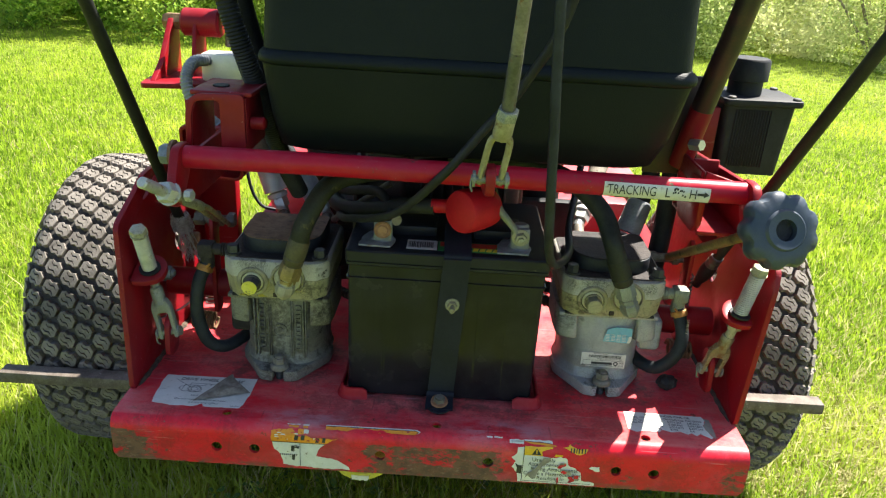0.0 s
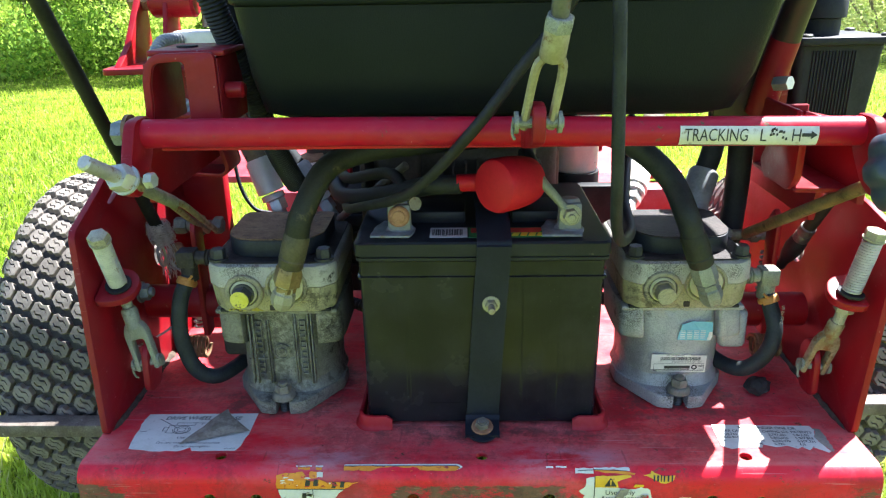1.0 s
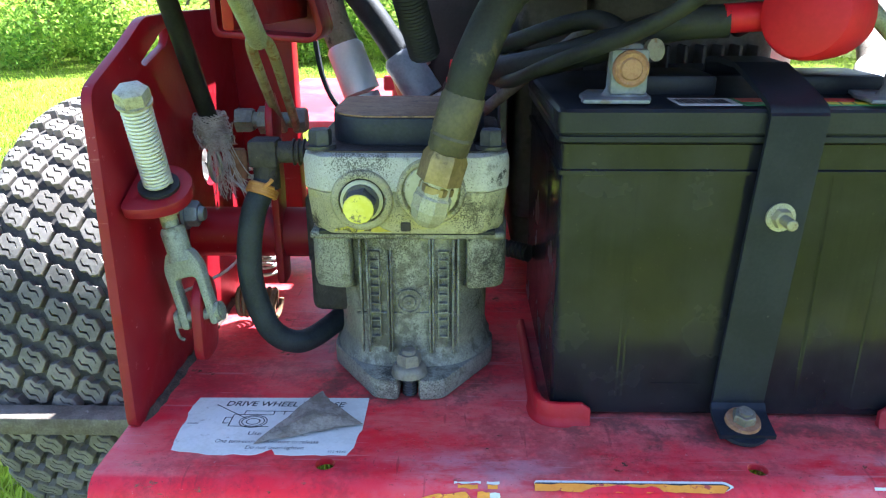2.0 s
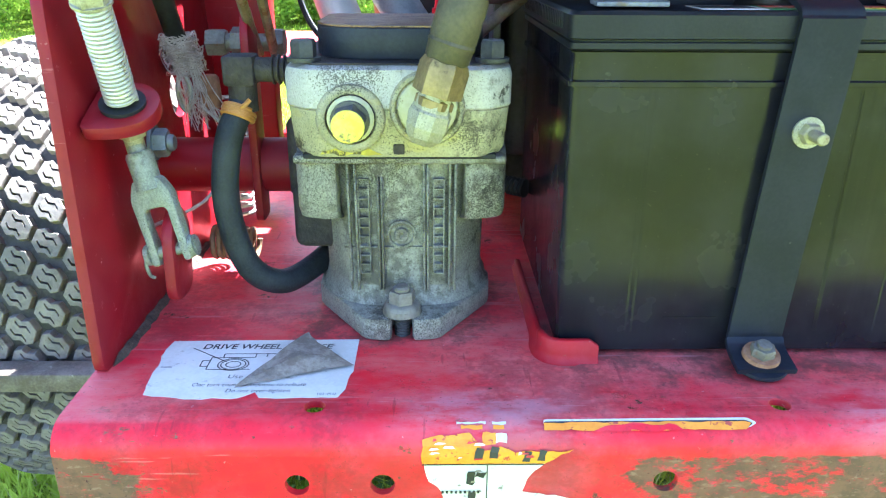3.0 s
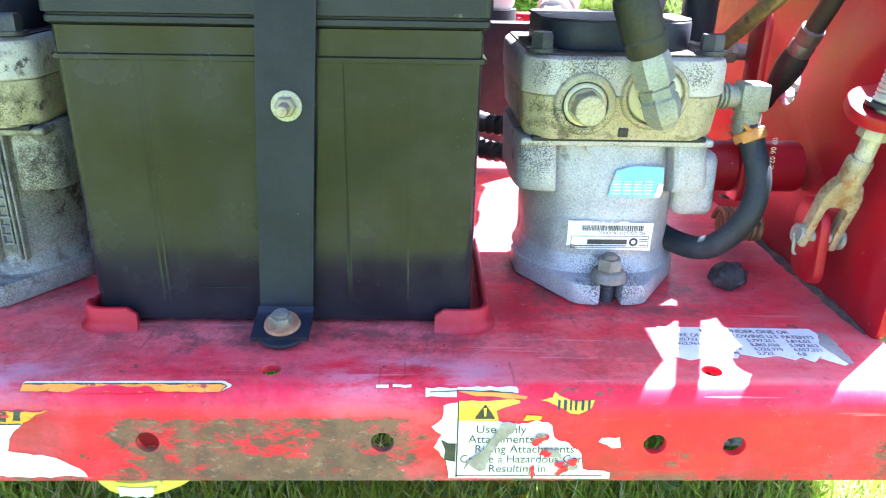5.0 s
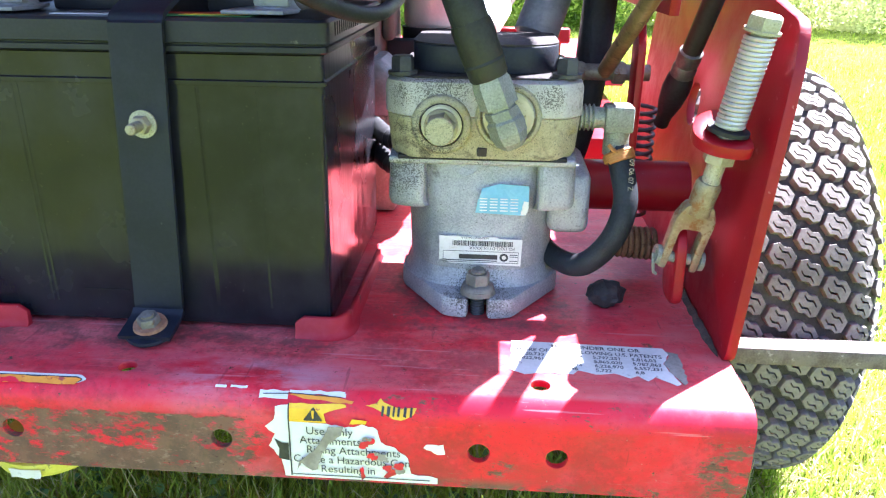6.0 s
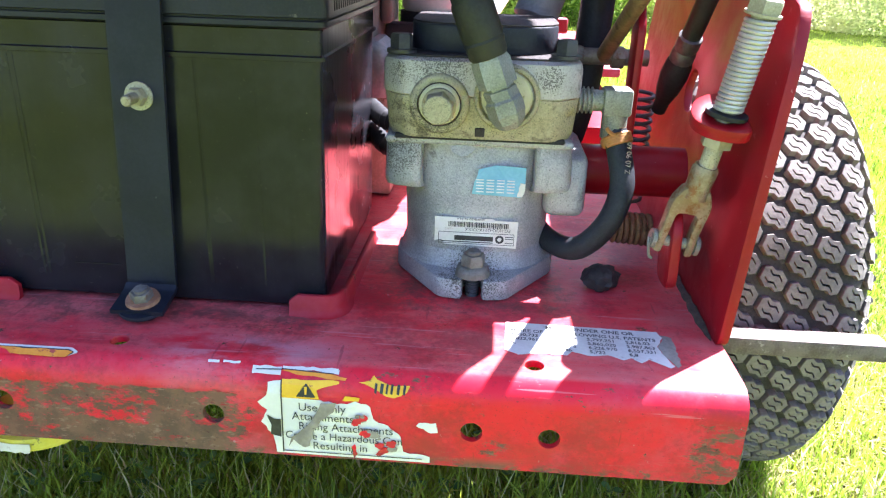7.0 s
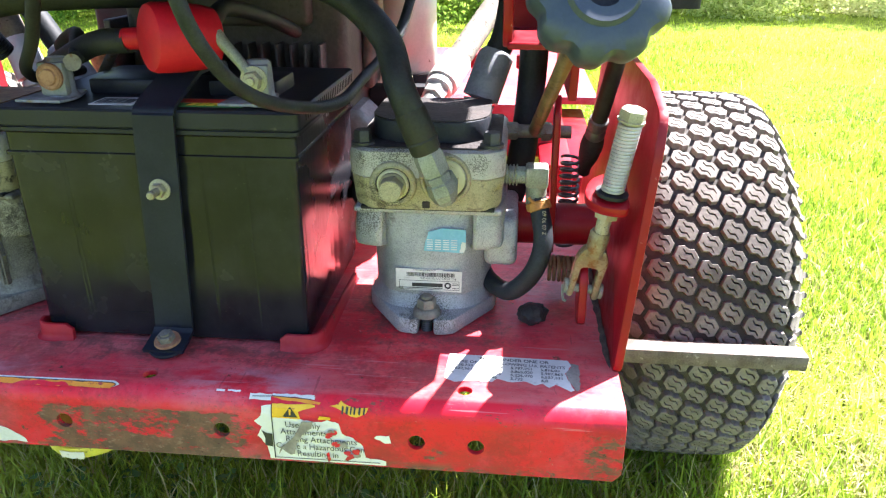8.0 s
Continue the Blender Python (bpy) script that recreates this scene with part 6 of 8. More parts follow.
def arch_bracket():
    outer = [(-0.256, 0.662), (-0.2525, 0.676), (-0.2520, 0.698), (-0.2490, 0.712), (-0.240, 0.7185), (-0.196, 0.7195), (-0.196, 0.662)]
    inner = [(-0.2490, 0.665), (-0.2468, 0.678), (-0.2462, 0.698), (-0.2420, 0.7115), (-0.2190, 0.7130), (-0.2190, 0.665)]
    b = plate(rounded(outer, 0.006), 0.005, Matrix.Translation((0, 0.058, 0)) @ STANDING, (rounded(inner, 0.005),), 0.0008)
    arch = part("arch_bracket", b, RED_SHADED, mower, "open red arch bracket beside the tank")
    part("top_flange", box(-0.248, -0.190, 0.0585, 0.125, 0.7160, 0.7205, 0.0015, 2), RED_SHADED, arch)
    part("side_flange", box(-0.2525, -0.2475, 0.0585, 0.125, 0.663, 0.711, 0.0015, 2), RED_SHADED, arch)
    part("side_flange", box(-0.2005, -0.1955, 0.0585, 0.125, 0.663, 0.715, 0.0015, 2), RED_SHADED, arch)
    # black disc laid on the uncut flange for the darkness of a hole
    part("bracket_hole", lathe([(0, 0), (0.008, 0), (0.008, 0.0012), (0, 0.0012)], (-0.226, 0.085, 0.7206), (-0.226, 0.085, 1), 20), BLACK, mower)
    clip = thing("tank_pin", (-0.184, 0.075, 0.69), "small red pin and bolt beside the tank", "pin")
    part("shank", rod((-0.196, 0.070, 0.690), (-0.180, 0.070, 0.690), 0.0062, segs=14, bevel=0.002), RED_SHADED, clip)
    g = plate([(0.242, 0.648), (0.246, 0.668), (0.298, 0.653), (0.296, 0.645)], 0.005, Matrix.Translation((0, 0.075, 0)) @ STANDING, (), 0.0008)
    box(0.242, 0.246, 0.075, 0.155, 0.648, 0.668, 0.001, 1, g)
    part("gusset", g, RED_SHADED, mower, "red gusset plate with a bright edge")
    # the outline's drop to z 0.564 is added to cut sun off the deck
    b = plate([(0.05, 0.6605), (0.05, 0.600), (0.112, 0.600), (0.122, 0.564), (0.30, 0.564), (0.30, 0.641)], 0.006, Matrix.Translation((0.285, 0, 0)) @ SIDEWAYS, (), 0.001)
    part("upper_rail", b, RED_SHADED, mower, "red upper frame rail")
    b = box(-0.268, -0.262, 0.07, 0.30, 0.60, 0.650, 0.0015, 2)
    part("upper_rail", b, RED_SHADED, mower, "red upper frame rail")
    lk = thing("tank_bolt", (0.244, 0.13, 0.681), "zinc bolt at the foot of the dark frame tube", "bolt")
    part("head", hexa((0.244, 0.127, 0.681), (0.251, 0.116, 0.683), 0.0064), ZINC, lk)


arch_bracket()
# made wider than the real plate, to block slits of sun on the deck
part("tank_bracket", box(0.206, 0.262, 0.158, 0.164, 0.640, 0.745, 0.0015, 2), DARK_PAINT, mower, "dark painted steel bracket beside the tank")


def pull_rod():
    """The forked clevis on the crossbar's lug, with its long rod going up."""
    ob = thing("lift_rod", (0.031, -0.053, 0.685), "yellow-passivated forked clevis and long rod pinned to the crossbar", "rod")
    pin, top = Vector((0.031, -0.053, 0.685)), Vector((0.0385, -0.076, 0.742))
    d = (top - pin).normalized()
    side = Vector((1, 0, 0))
    b = lathe([(0.0068, 0), (0.0078, 0.002), (0.0074, 0.018), (0.0062, 0.024)], top - d * 0.020, top, 10)
    for s in (-1, 1):
        tube([top - d * 0.018 + side * s * 0.003, top - d * 0.025 + side * s * 0.0075, pin + d * 0.012 + side * s * 0.0082, pin - d * 0.004 + side * s * 0.0082], 0.0029, 8, 5, b)
    part("clevis", b, ZINC_YEL, ob, "forked clevis")
    part("lock_nut", hexa(top - d * 0.002, top + d * 0.006, 0.0086), GREY_ZINC, ob)
    b = rod(pin - side * 0.0155, pin + side * 0.0155, 0.0036, segs=12)
    for s in (-1, 1):
        lathe([(0.0036, 0), (0.0068, 0), (0.0068, 0.0025), (0.0036, 0.0025)], pin + side * s * 0.0118, pin + side * s * 0.03, 16, b)
    tube([pin - side * 0.0150, pin - side * 0.0155 + Vector((0, -0.002, -0.006)), pin - side * 0.014 + Vector((0, -0.002, -0.010))], 0.0010, 6, 4, b)
    part("clevis_pin", b, GREY_ZINC, ob)
    e = Vector((0.050, -0.165, 1.02))
    part("thread", tube([top, top + (e - top) * 0.16, top + (e - top) * 0.17], 0.0052, 10, 2), STEEL, ob)
    part("shaft", tube([top + (e - top) * 0.12, e], 0.0050, 12, 6), DULL_BOLT, ob, "dull olive steel shaft")
    lug = [(-0.064, 0.674), (-0.064, 0.696), (-0.045, 0.697), (0.015, 0.676), (0.030, 0.664), (0.024, 0.652), (-0.03, 0.664)]
    part("pull_lug", plate(rounded(lug, 0.007), 0.008, Matrix.Translation((0.027, 0, 0)) @ SIDEWAYS, (circle(-0.053, 0.685, 0.0043, 12),), 0.0015), RED_SHADED, mower, "red welded lug")


pull_rod()
hose("control_cable", [(0.093, -0.045, 1.00), (0.088, -0.022, 0.835), (0.057, 0.0, 0.755), (0.023, 0.006, 0.708), (-0.010, 0.014, 0.664), (-0.055, 0.06, 0.610), (-0.105, 0.12, 0.580), (-0.125, 0.17, 0.565), (-0.135, 0.24, 0.56)], 0.0042, BLACK, "thin black control cable running across the tank", 10)
hose("control_cable", [(0.068, -0.06, 1.00), (0.072, -0.052, 0.83), (0.079, -0.046, 0.720), (0.085, -0.034, 0.645), (0.091, -0.012, 0.608), (0.101, 0.018, 0.584), (0.116, 0.062, 0.569), (0.129, 0.105, 0.564), (0.135, 0.160, 0.571), (0.150, 0.23, 0.592), (0.16, 0.27, 0.63)], 0.0042, HOSE, "black cable hanging in a loop beside the battery", 10)


def long_rod(pts, label, string):
    ob = thing("control_rod", pts[-1], label, "rod", "control rods")
    part("shaft", tube(pts, 0.0062, 12, 8), ROD_BLACK, ob)
    e, d = Vector(pts[-1]), (Vector(pts[-1]) - Vector(pts[-2])).normalized()
    if not string:
        b = lathe([(0.0062, 0), (0.0076, 0.001), (0.0076, 0.009), (0.0068, 0.011), (0.0078, 0.013), (0.0078, 0.019)], e - d * 0.02, e, 14)
        part("collar", b, STEEL, ob)
        b = lathe([(0.0070, -0.002), (0.0086, 0.003), (0.0092, 0.012), (0.0080, 0.024), (0.0050, 0.036), (0.0050, 0.044), (0, 0.045)], e, e + d, 16)
        part("ball_joint", b, BLACK, ob, "black rubber ball joint boot")
    else:
        rnd = random.Random(4)
        b = bmesh.new()
        for k in range(150):
            a = rnd.uniform(0, 6.28)
            c = e + d * rnd.uniform(-0.010, 0.012)
            r = rnd.uniform(0.0060, 0.0125)
            pts2 = [c + Vector((math.cos(a + j * 0.8) * r * rnd.uniform(0.7, 1.15), math.sin(a + j * 0.8) * r * rnd.uniform(0.7, 1.15), rnd.uniform(-0.006, 0.006))) for j in range(rnd.randint(4, 8))]
            tube(pts2, 0.00042, 4, 4, b)
        for k in range(44):
            p = e + Vector((rnd.uniform(-0.004, 0.010), rnd.uniform(-0.008, 0.004), -0.004))
            tube([p, p + Vector((rnd.uniform(-0.004, 0.010), rnd.uniform(-0.006, 0.004), -0.018)), p + Vector((rnd.uniform(0.0, 0.020), rnd.uniform(-0.008, 0.002), -rnd.uniform(0.028, 0.045)))], 0.00038, 4, 4, b)
        tube([e + Vector((0.008, -0.004, -0.03)), e + Vector((0.030, -0.020, -0.050)), e + Vector((0.026, -0.060, -0.075)), e + Vector((0.000, -0.095, -0.083))], 0.0011, 5, 6, b)
        loop = [e + Vector((0.004 * math.cos(a), -0.004, -0.024 + 0.0115 * math.sin(a))) for a in [k * math.pi / 6 for k in range(13)]]
        part("wire_loop", tube(loop, 0.0014, 8, 3), ZINC, ob, "bright steel wire loop")
        part("rod_end", lathe([(0, -0.016), (0.0060, -0.015), (0.0072, -0.010), (0.0066, 0.004), (0.0050, 0.006)], e + Vector((0.014, 0.004, -0.020)), e + Vector((0.014, 0.004, 0.9)), 14), RUST_ORANGE, ob, "orange-brown rod end")
        tagged(part("twine", b, STRING, ob, "frayed pale twine wound round the rod's end"), kind="stuff")
    return ob


long_rod([(-0.3343, -0.0443, 0.95), (-0.331, 0.050, 0.7955), (-0.3280, 0.137, 0.6520), (-0.3255, 0.2110, 0.5270)], "dusty black control rod, its lower end wound with frayed twine", True)
long_rod([(0.3581, -0.0968, 0.95), (0.3421, 0.0, 0.8036), (0.3260, 0.097, 0.6570), (0.3115, 0.185, 0.5240)], "dusty black control rod ending in a rubber ball joint", False)
hose("corrugated_hose", [(-0.243, 0.10, 0.98), (-0.236, 0.10, 0.88), (-0.222, 0.10, 0.80), (-0.206, 0.105, 0.742), (-0.197, 0.125, 0.700), (-0.192, 0.150, 0.655), (-0.186, 0.175, 0.615), (-0.178, 0.20, 0.58)], 0.0105, BLACK, "black corrugated hose beside the tank", 14, 0.0010, 36)
hose("frame_hose", [(-0.252, 0.14, 0.98), (-0.228, 0.15, 0.82), (-0.212, 0.16, 0.74), (-0.20, 0.17, 0.68)], 0.012, BLACK, "smooth black hose behind the corrugated one", 12)
cor = bpy.data.objects["corrugated_hose"]
part("tape_wrap", tube([(-0.232, 0.10, 0.852), (-0.227, 0.10, 0.826), (-0.222, 0.10, 0.800)], 0.0126, 16, 4), BLACK, cor, "smooth black tape round the hose")
rt = thing("frame_tube", (0.252, 0.15, 0.66), "dark red-brown steel frame tube rising beside the tank", "tube")
part("pipe", tube([(0.244, 0.155, 0.652), (0.254, 0.130, 0.74), (0.264, 0.10, 0.83), (0.280, 0.03, 1.05)], 0.0115, 18, 6), DARK_PAINT, rt)
part("lower_sleeve", tube([(0.244, 0.155, 0.652), (0.2475, 0.146, 0.684), (0.2512, 0.137, 0.716)], 0.0120, 18, 4), RED_SHADED, rt, "red painted lower end")


def lever_post():
    """The red lever stand at the side, with a pivot, a bolt, a white switch and its ribbed cable."""
    b = box(-0.3530, -0.2920, 0.325, 0.345, 0.40, 0.6805, 0.002, 2)
    part("lever_post", b, RED_SHADED, mower, "red upright lever post")
    shelf = [(-0.3780, 0.25), (-0.2760, 0.27), (-0.2760, 0.36), (-0.3710, 0.36), (-0.3840, 0.30)]
    b = plate(rounded(shelf, 0.010), 0.006, Matrix.Translation((0, 0, 0.680)), (), 0.001)
    web = [(0.265, 0.684), (0.300, 0.705), (0.345, 0.755), (0.36, 0.745), (0.36, 0.684)]
    plate(rounded(web, 0.006), 0.007, Matrix.Translation((-0.3720, 0, 0)) @ SIDEWAYS, (), 0.001, b)
    plate(rounded([(0.31, 0.672), (0.335, 0.75), (0.365, 0.755), (0.37, 0.672)], 0.006), 0.005, Matrix.Translation((-0.3380, 0, 0)) @ SIDEWAYS, (), 0.001, b)
    part("lever_bracket", b, RED_SHADED, mower, "red lever bracket with gusset")
    pv = thing("lever_pivot", (-0.36, 0.35, 0.745), "red pivot sleeve with a rusty bolt and dark lever", "lever")
    part("sleeve", rod((-0.3560, 0.352, 0.748), (-0.3060, 0.352, 0.748), 0.0175, segs=20, bevel=0.003), RED_SHADED, pv)
    part("bolt", hexa((-0.3550, 0.352, 0.748), (-0.3800, 0.352, 0.748), 0.011), RUSTY, pv)
    part("lever", tube([(-0.2960, 0.352, 0.72), (-0.2940, 0.355, 0.80), (-0.2980, 0.36, 0.86)], 0.007, 8, 4), STEEL, pv)
    part("end_nut", hexa((-0.2980, 0.352, 0.748), (-0.2820, 0.352, 0.748), 0.010), ZINC, pv)
    sw = thing("safety_switch", (-0.2910, 0.30, 0.6862), "white plastic switch with a grey ribbed cable on the lever bracket", "switch")
    part("housing", box(-0.3140, -0.2640, 0.285, 0.315, 0.6862, 0.720, 0.003, 2), FERRULE, sw, "white plastic housing")
    b = tube([(-0.3060, 0.287, 0.712), (-0.3180, 0.268, 0.710), (-0.3200, 0.248, 0.692), (-0.3060, 0.236, 0.665), (-0.2760, 0.225, 0.645)], 0.0075, 12, 14, ribs=0.0012)
    part("ribbed_cable", b, GREY_SLEEVE, sw, "grey ribbed cable sleeve")


lever_post()


def cooler():
    ob = thing("oil_cooler", (0.365, 0.31, 0.612), "black ribbed plastic reservoir with a round screw cap", "reservoir")
    b = loft([slab(0.328, 0.402, 0.276, 0.350, 0.008, 0.612, 4), slab(0.325, 0.404, 0.275, 0.350, 0.008, 0.640, 4), slab(0.322, 0.410, 0.275, 0.352, 0.008, 0.700, 4)])
    body = part("housing", b, BLACK, ob)
    for k in range(14):
        x = 0.338 + k * 0.0032
        part("rib", box(x, x + 0.0014, 0.2735, 0.277, 0.622, 0.692, 0.0004, 1), BLACK, body)
    b = plate(rounded([(0.318, 0.262), (0.416, 0.268), (0.416, 0.358), (0.318, 0.358)], 0.008), 0.008, Matrix.Translation((0, 0, 0.698)), (), 0.002)
    part("top_flange", b, BLACK, body)
    part("cap", lathe([(0, 0), (0.0205, 0), (0.0205, 0.016), (0.0250, 0.017), (0.0250, 0.040), (0.0225, 0.043), (0, 0.043)], (0.356, 0.312, 0.706), (0.356, 0.312, 1), 28), BLACK, ob, "round black screw cap")
    for x, y in ((0.408, 0.276), (0.328, 0.270), (0.408, 0.350)):
        part("screw", rod((x, y, 0.705), (x, y, 0.709), 0.005, segs=12, bevel=0.001), STEEL, body)
    part("side_panel", box(0.303, 0.3215, 0.28, 0.35, 0.60, 0.692, 0.002, 2), RED_SHADED, ob, "red side panel")


cooler()


# ---- behind the battery: engine, filters and fittings ----
def engine():
    ob = thing("engine", (-0.01, 0.42, 0.40), "tan-grey cast engine block with cooling fins behind the battery", "engine")
    part("block", box(-0.110, 0.090, 0.305, 0.52, 0.40, 0.632, 0.010, 3), ENGINE, ob)
    part("shroud", box(-0.112, -0.060, 0.285, 0.36, 0.44, 0.660, 0.008, 3), ENGINE, ob, "smooth tan shroud")
    part("cover", box(-0.055, 0.060, 0.292, 0.33, 0.592, 0.662, 0.008, 3), ENGINE, ob)
    for k in range(9):
        x = -0.040 + k * 0.0135
        part("fin", box(x, x + 0.0028, 0.284, 0.315, 0.50, 0.578, 0.0012, 2), ENGINE, ob)
    part("stay", box(-0.125, -0.119, 0.27, 0.36, 0.40, 0.60, 0.001, 1), STEEL, ob)
    part("fan_housing", box(-0.152, -0.122, 0.30, 0.42, 0.42, 0.540, 0.006, 2), BLACK, ob, "black louvred fan housing")
    part("blower_housing", box(-0.212, -0.112, 0.404, 0.50, 0.45, 0.672, 0.010, 3), BLACK, ob, "black moulded blower housing")
    part("exhaust_elbow", tube([(-0.165, 0.43, 0.50), (-0.188, 0.415, 0.512), (-0.200, 0.402, 0.535), (-0.203, 0.396, 0.562)], 0.016, 16, 6), RUSTY, ob, "rusty orange pipe elbow")
    part("elbow_ring", lathe([(0.0165, 0), (0.0200, 0.001), (0.0200, 0.005), (0.0165, 0.006)], (-0.202, 0.398, 0.553), (-0.204, 0.394, 0.60), 20), FERRULE, ob, "pale clamp ring")
    for z in (0.445, 0.465, 0.485, 0.505):
        part("louvre", box(-0.149, -0.127, 0.294, 0.304, z, z + 0.012, 0.001, 1), BLACK, ob)


engine()
# added hood, hidden by the tank, that blocks sky and sun from behind
hood = thing("engine_hood", (0.02, 0.5, 0.66), "black hood added out of sight behind the plastic tank to block light", "hood")
part("cover", loft([slab(-0.11, 0.20, 0.335, 0.78, 0.03, 0.664, 5), slab(-0.118, 0.21, 0.33, 0.80, 0.04, 0.69, 5), slab(-0.115, 0.205, 0.335, 0.79, 0.05, 0.745, 5), slab(-0.09, 0.16, 0.36, 0.74, 0.05, 0.765, 5)]), TANK, hood)
fl = thing("oil_filter", (0.131, 0.445, 0.46), "white metal oil filter with a black lower band", "filter")
part("can", lathe([(0, 0), (0.026, 0), (0.029, 0.004), (0.029, 0.108), (0.025, 0.118), (0, 0.118)], (0.131, 0.445, 0.530), (0.131, 0.445, 1), 28), FERRULE, fl, "off-white can")
part("band", lathe([(0, 0), (0.031, 0), (0.031, 0.07), (0, 0.07)], (0.131, 0.445, 0.460), (0.131, 0.445, 1), 28), BLACK, fl, "black band")
part("spot", rod((0.113, 0.4225, 0.575), (0.1125, 0.4205, 0.575), 0.0040, segs=12), BLACK, fl)
bell = thing("intake_housing", (0.10, 0.33, 0.41), "dusty pale cast housing between the battery and the pump", "engine part")
part("bell", loft([slab(0.070, 0.114, 0.300, 0.370, 0.014, 0.470, 5), slab(0.068, 0.116, 0.298, 0.372, 0.014, 0.486, 5), slab(0.068, 0.112, 0.298, 0.372, 0.016, 0.502, 5), slab(0.070, 0.098, 0.304, 0.372, 0.013, 0.514, 5)]), LEAD, bell, "rounded pale grey casting")
part("base", box(0.072, 0.110, 0.302, 0.366, 0.386, 0.4698, 0.003, 2), GLUE, bell, "tan lower plate")
sh = thing("engine_shroud", (0.12, 0.43, 0.39), "black sheet shroud low at the engine's side", "shroud")
part("panel", box(0.092, 0.178, 0.392, 0.412, 0.40, 0.522, 0.003, 2), BLACK, sh)
part("upper_cover", box(0.0905, 0.1010, 0.372, 0.42, 0.5225, 0.640, 0.004, 3), ENGINE, sh, "tan upper cover")


def crimped(foot, top, pts, mat, label, root):
    """A hose with a crimped metal ferrule standing on a pump's rear port."""
    a, e = Vector(foot), Vector(top)
    d = (e - a).normalized()
    ob = thing("crimped_hose", foot, label, "hose", "crimped hoses behind the pumps")
    part("fitting", hexa(a, a + d * 0.014, 0.0115, rod(a - d * 0.012, a + d * 0.002, 0.008, segs=12)), ZINC, ob)
    part("adapter", tube([root, Vector(root).lerp(a, 0.6) - d * 0.010, a - d * 0.008], 0.0075, 12, 6), DULL_BOLT, ob, "bent steel adapter")
    part("crimp_ring", lathe([(0.009, 0.013), (0.0135, 0.014), (0.0135, 0.020), (0.009, 0.021)], a, e, 18), FERRULE, ob)
    part("ferrule", lathe([(0.010, 0.022), (0.0155, 0.023), (0.0150, 0.060), (0.0120, 0.064)], a, e, 20), mat, ob, "crimped metal ferrule")
    part("sheath", tube([a + d * 0.062, e, *[Vector(p) for p in pts]], 0.0108 if mat is not FERRULE else 0.0125, 14, 8), HOSE if mat is not FERRULE else MUD_HOSE, ob)


crimped((-0.2276, 0.3152, 0.5177), (-0.2610, 0.3295, 0.6054), [(-0.270, 0.345, 0.664), (-0.2764, 0.3555, 0.728)], FERRULE, "hydraulic hose with a sunlit white ferrule", (-0.205, 0.200, 0.508))
crimped((-0.1704, 0.3163, 0.5159), (-0.2229, 0.3258, 0.5954), [(-0.2626, 0.3343, 0.6483), (-0.2944, 0.345, 0.696)], GREY_SLEEVE, "hydraulic hose with a grey ferrule", (-0.172, 0.200, 0.508))
# white FERRULE here puts the sun's brightness into a grey sleeve's colour
crimped((0.171, 0.296, 0.529), (0.197, 0.365, 0.565), [(0.21, 0.40, 0.583), (0.23, 0.44, 0.61)], FERRULE, "mud-flecked hydraulic hose with a grey ferrule whitened as if sunlit", (0.172, 0.212, 0.504))
crimped((0.212, 0.225, 0.522), (0.240, 0.25, 0.60), [(0.248, 0.26, 0.66)], GREY_SLEEVE, "black hydraulic hose with a grey ferrule", (0.205, 0.210, 0.504))


def red_cap():
    ob = thing("terminal_cap", (0.03, 0.10, 0.58), "bright red rubber cap on a cable above the battery", "cap")
    a, e = Vector((0.010, 0.082, 0.608)), Vector((0.042, 0.114, 0.605))
    n = (e - a).length
    b = lathe([(0, -0.0015), (0.018, -0.001), (0.0212, 0.0006), (0.0226, 0.004), (0.0226, n * 0.45), (0.0212, n * 0.8), (0.0195, n - 0.002), (0.016, n), (0, n)], a, e, 36)
    part("dome", b, CAPRED, ob)
    part("nipple", rod((0.014, 0.105, 0.606), (-0.020, 0.108, 0.604), 0.0075, segs=14, bevel=0.001), CAPRED, ob)
    part("cable", tube([(-0.016, 0.108, 0.603), (-0.045, 0.115, 0.600), (-0.085, 0.14, 0.585), (-0.13, 0.19, 0.57), (-0.15, 0.26, 0.57)], 0.0085, 12, 8), BLACK, ob, "taped black cable")


red_cap()
plug_red = thing("fuse_holder", (-0.158, 0.372, 0.521), "black fuse holder with a bright red cap beside the blower housing", "fuse")
part("holder", box(-0.170, -0.146, 0.360, 0.384, 0.5212, 0.5405, 0.002, 2), BLACK, plug_red)
b = loft([slab(-0.1675, -0.1470, 0.362, 0.382, 0.003, 0.5406, 3), slab(-0.1675, -0.1470, 0.362, 0.382, 0.003, 0.5440, 3), slab(-0.1655, -0.1490, 0.3635, 0.3805, 0.003, 0.5450, 3), slab(-0.1640, -0.1500, 0.364, 0.380, 0.003, 0.5600, 3)])
part("cap", b, CAPRED, plug_red, "red plastic cap")
hose("throttle_rod", [(-0.1480, 0.258, 0.525), (-0.1368, 0.25, 0.5355), (-0.0956, 0.22, 0.5735), (-0.070, 0.202, 0.597)], 0.0042, DULL_BOLT, "dull olive steel rod slanting up beside the battery", 12)
hose("battery_cable", [(-0.060, 0.112, 0.590), (-0.08, 0.15, 0.602), (-0.125, 0.20, 0.585), (-0.145, 0.27, 0.575)], 0.0055, BLACK, "black battery cable from the terminal clamp", 10)
hose("battery_cable", [(0.0450, 0.1050, 0.6160), (0.042, 0.14, 0.622), (0.050, 0.20, 0.610), (0.05, 0.28, 0.59)], 0.0060, BLACK, "black earth cable from the battery", 10)
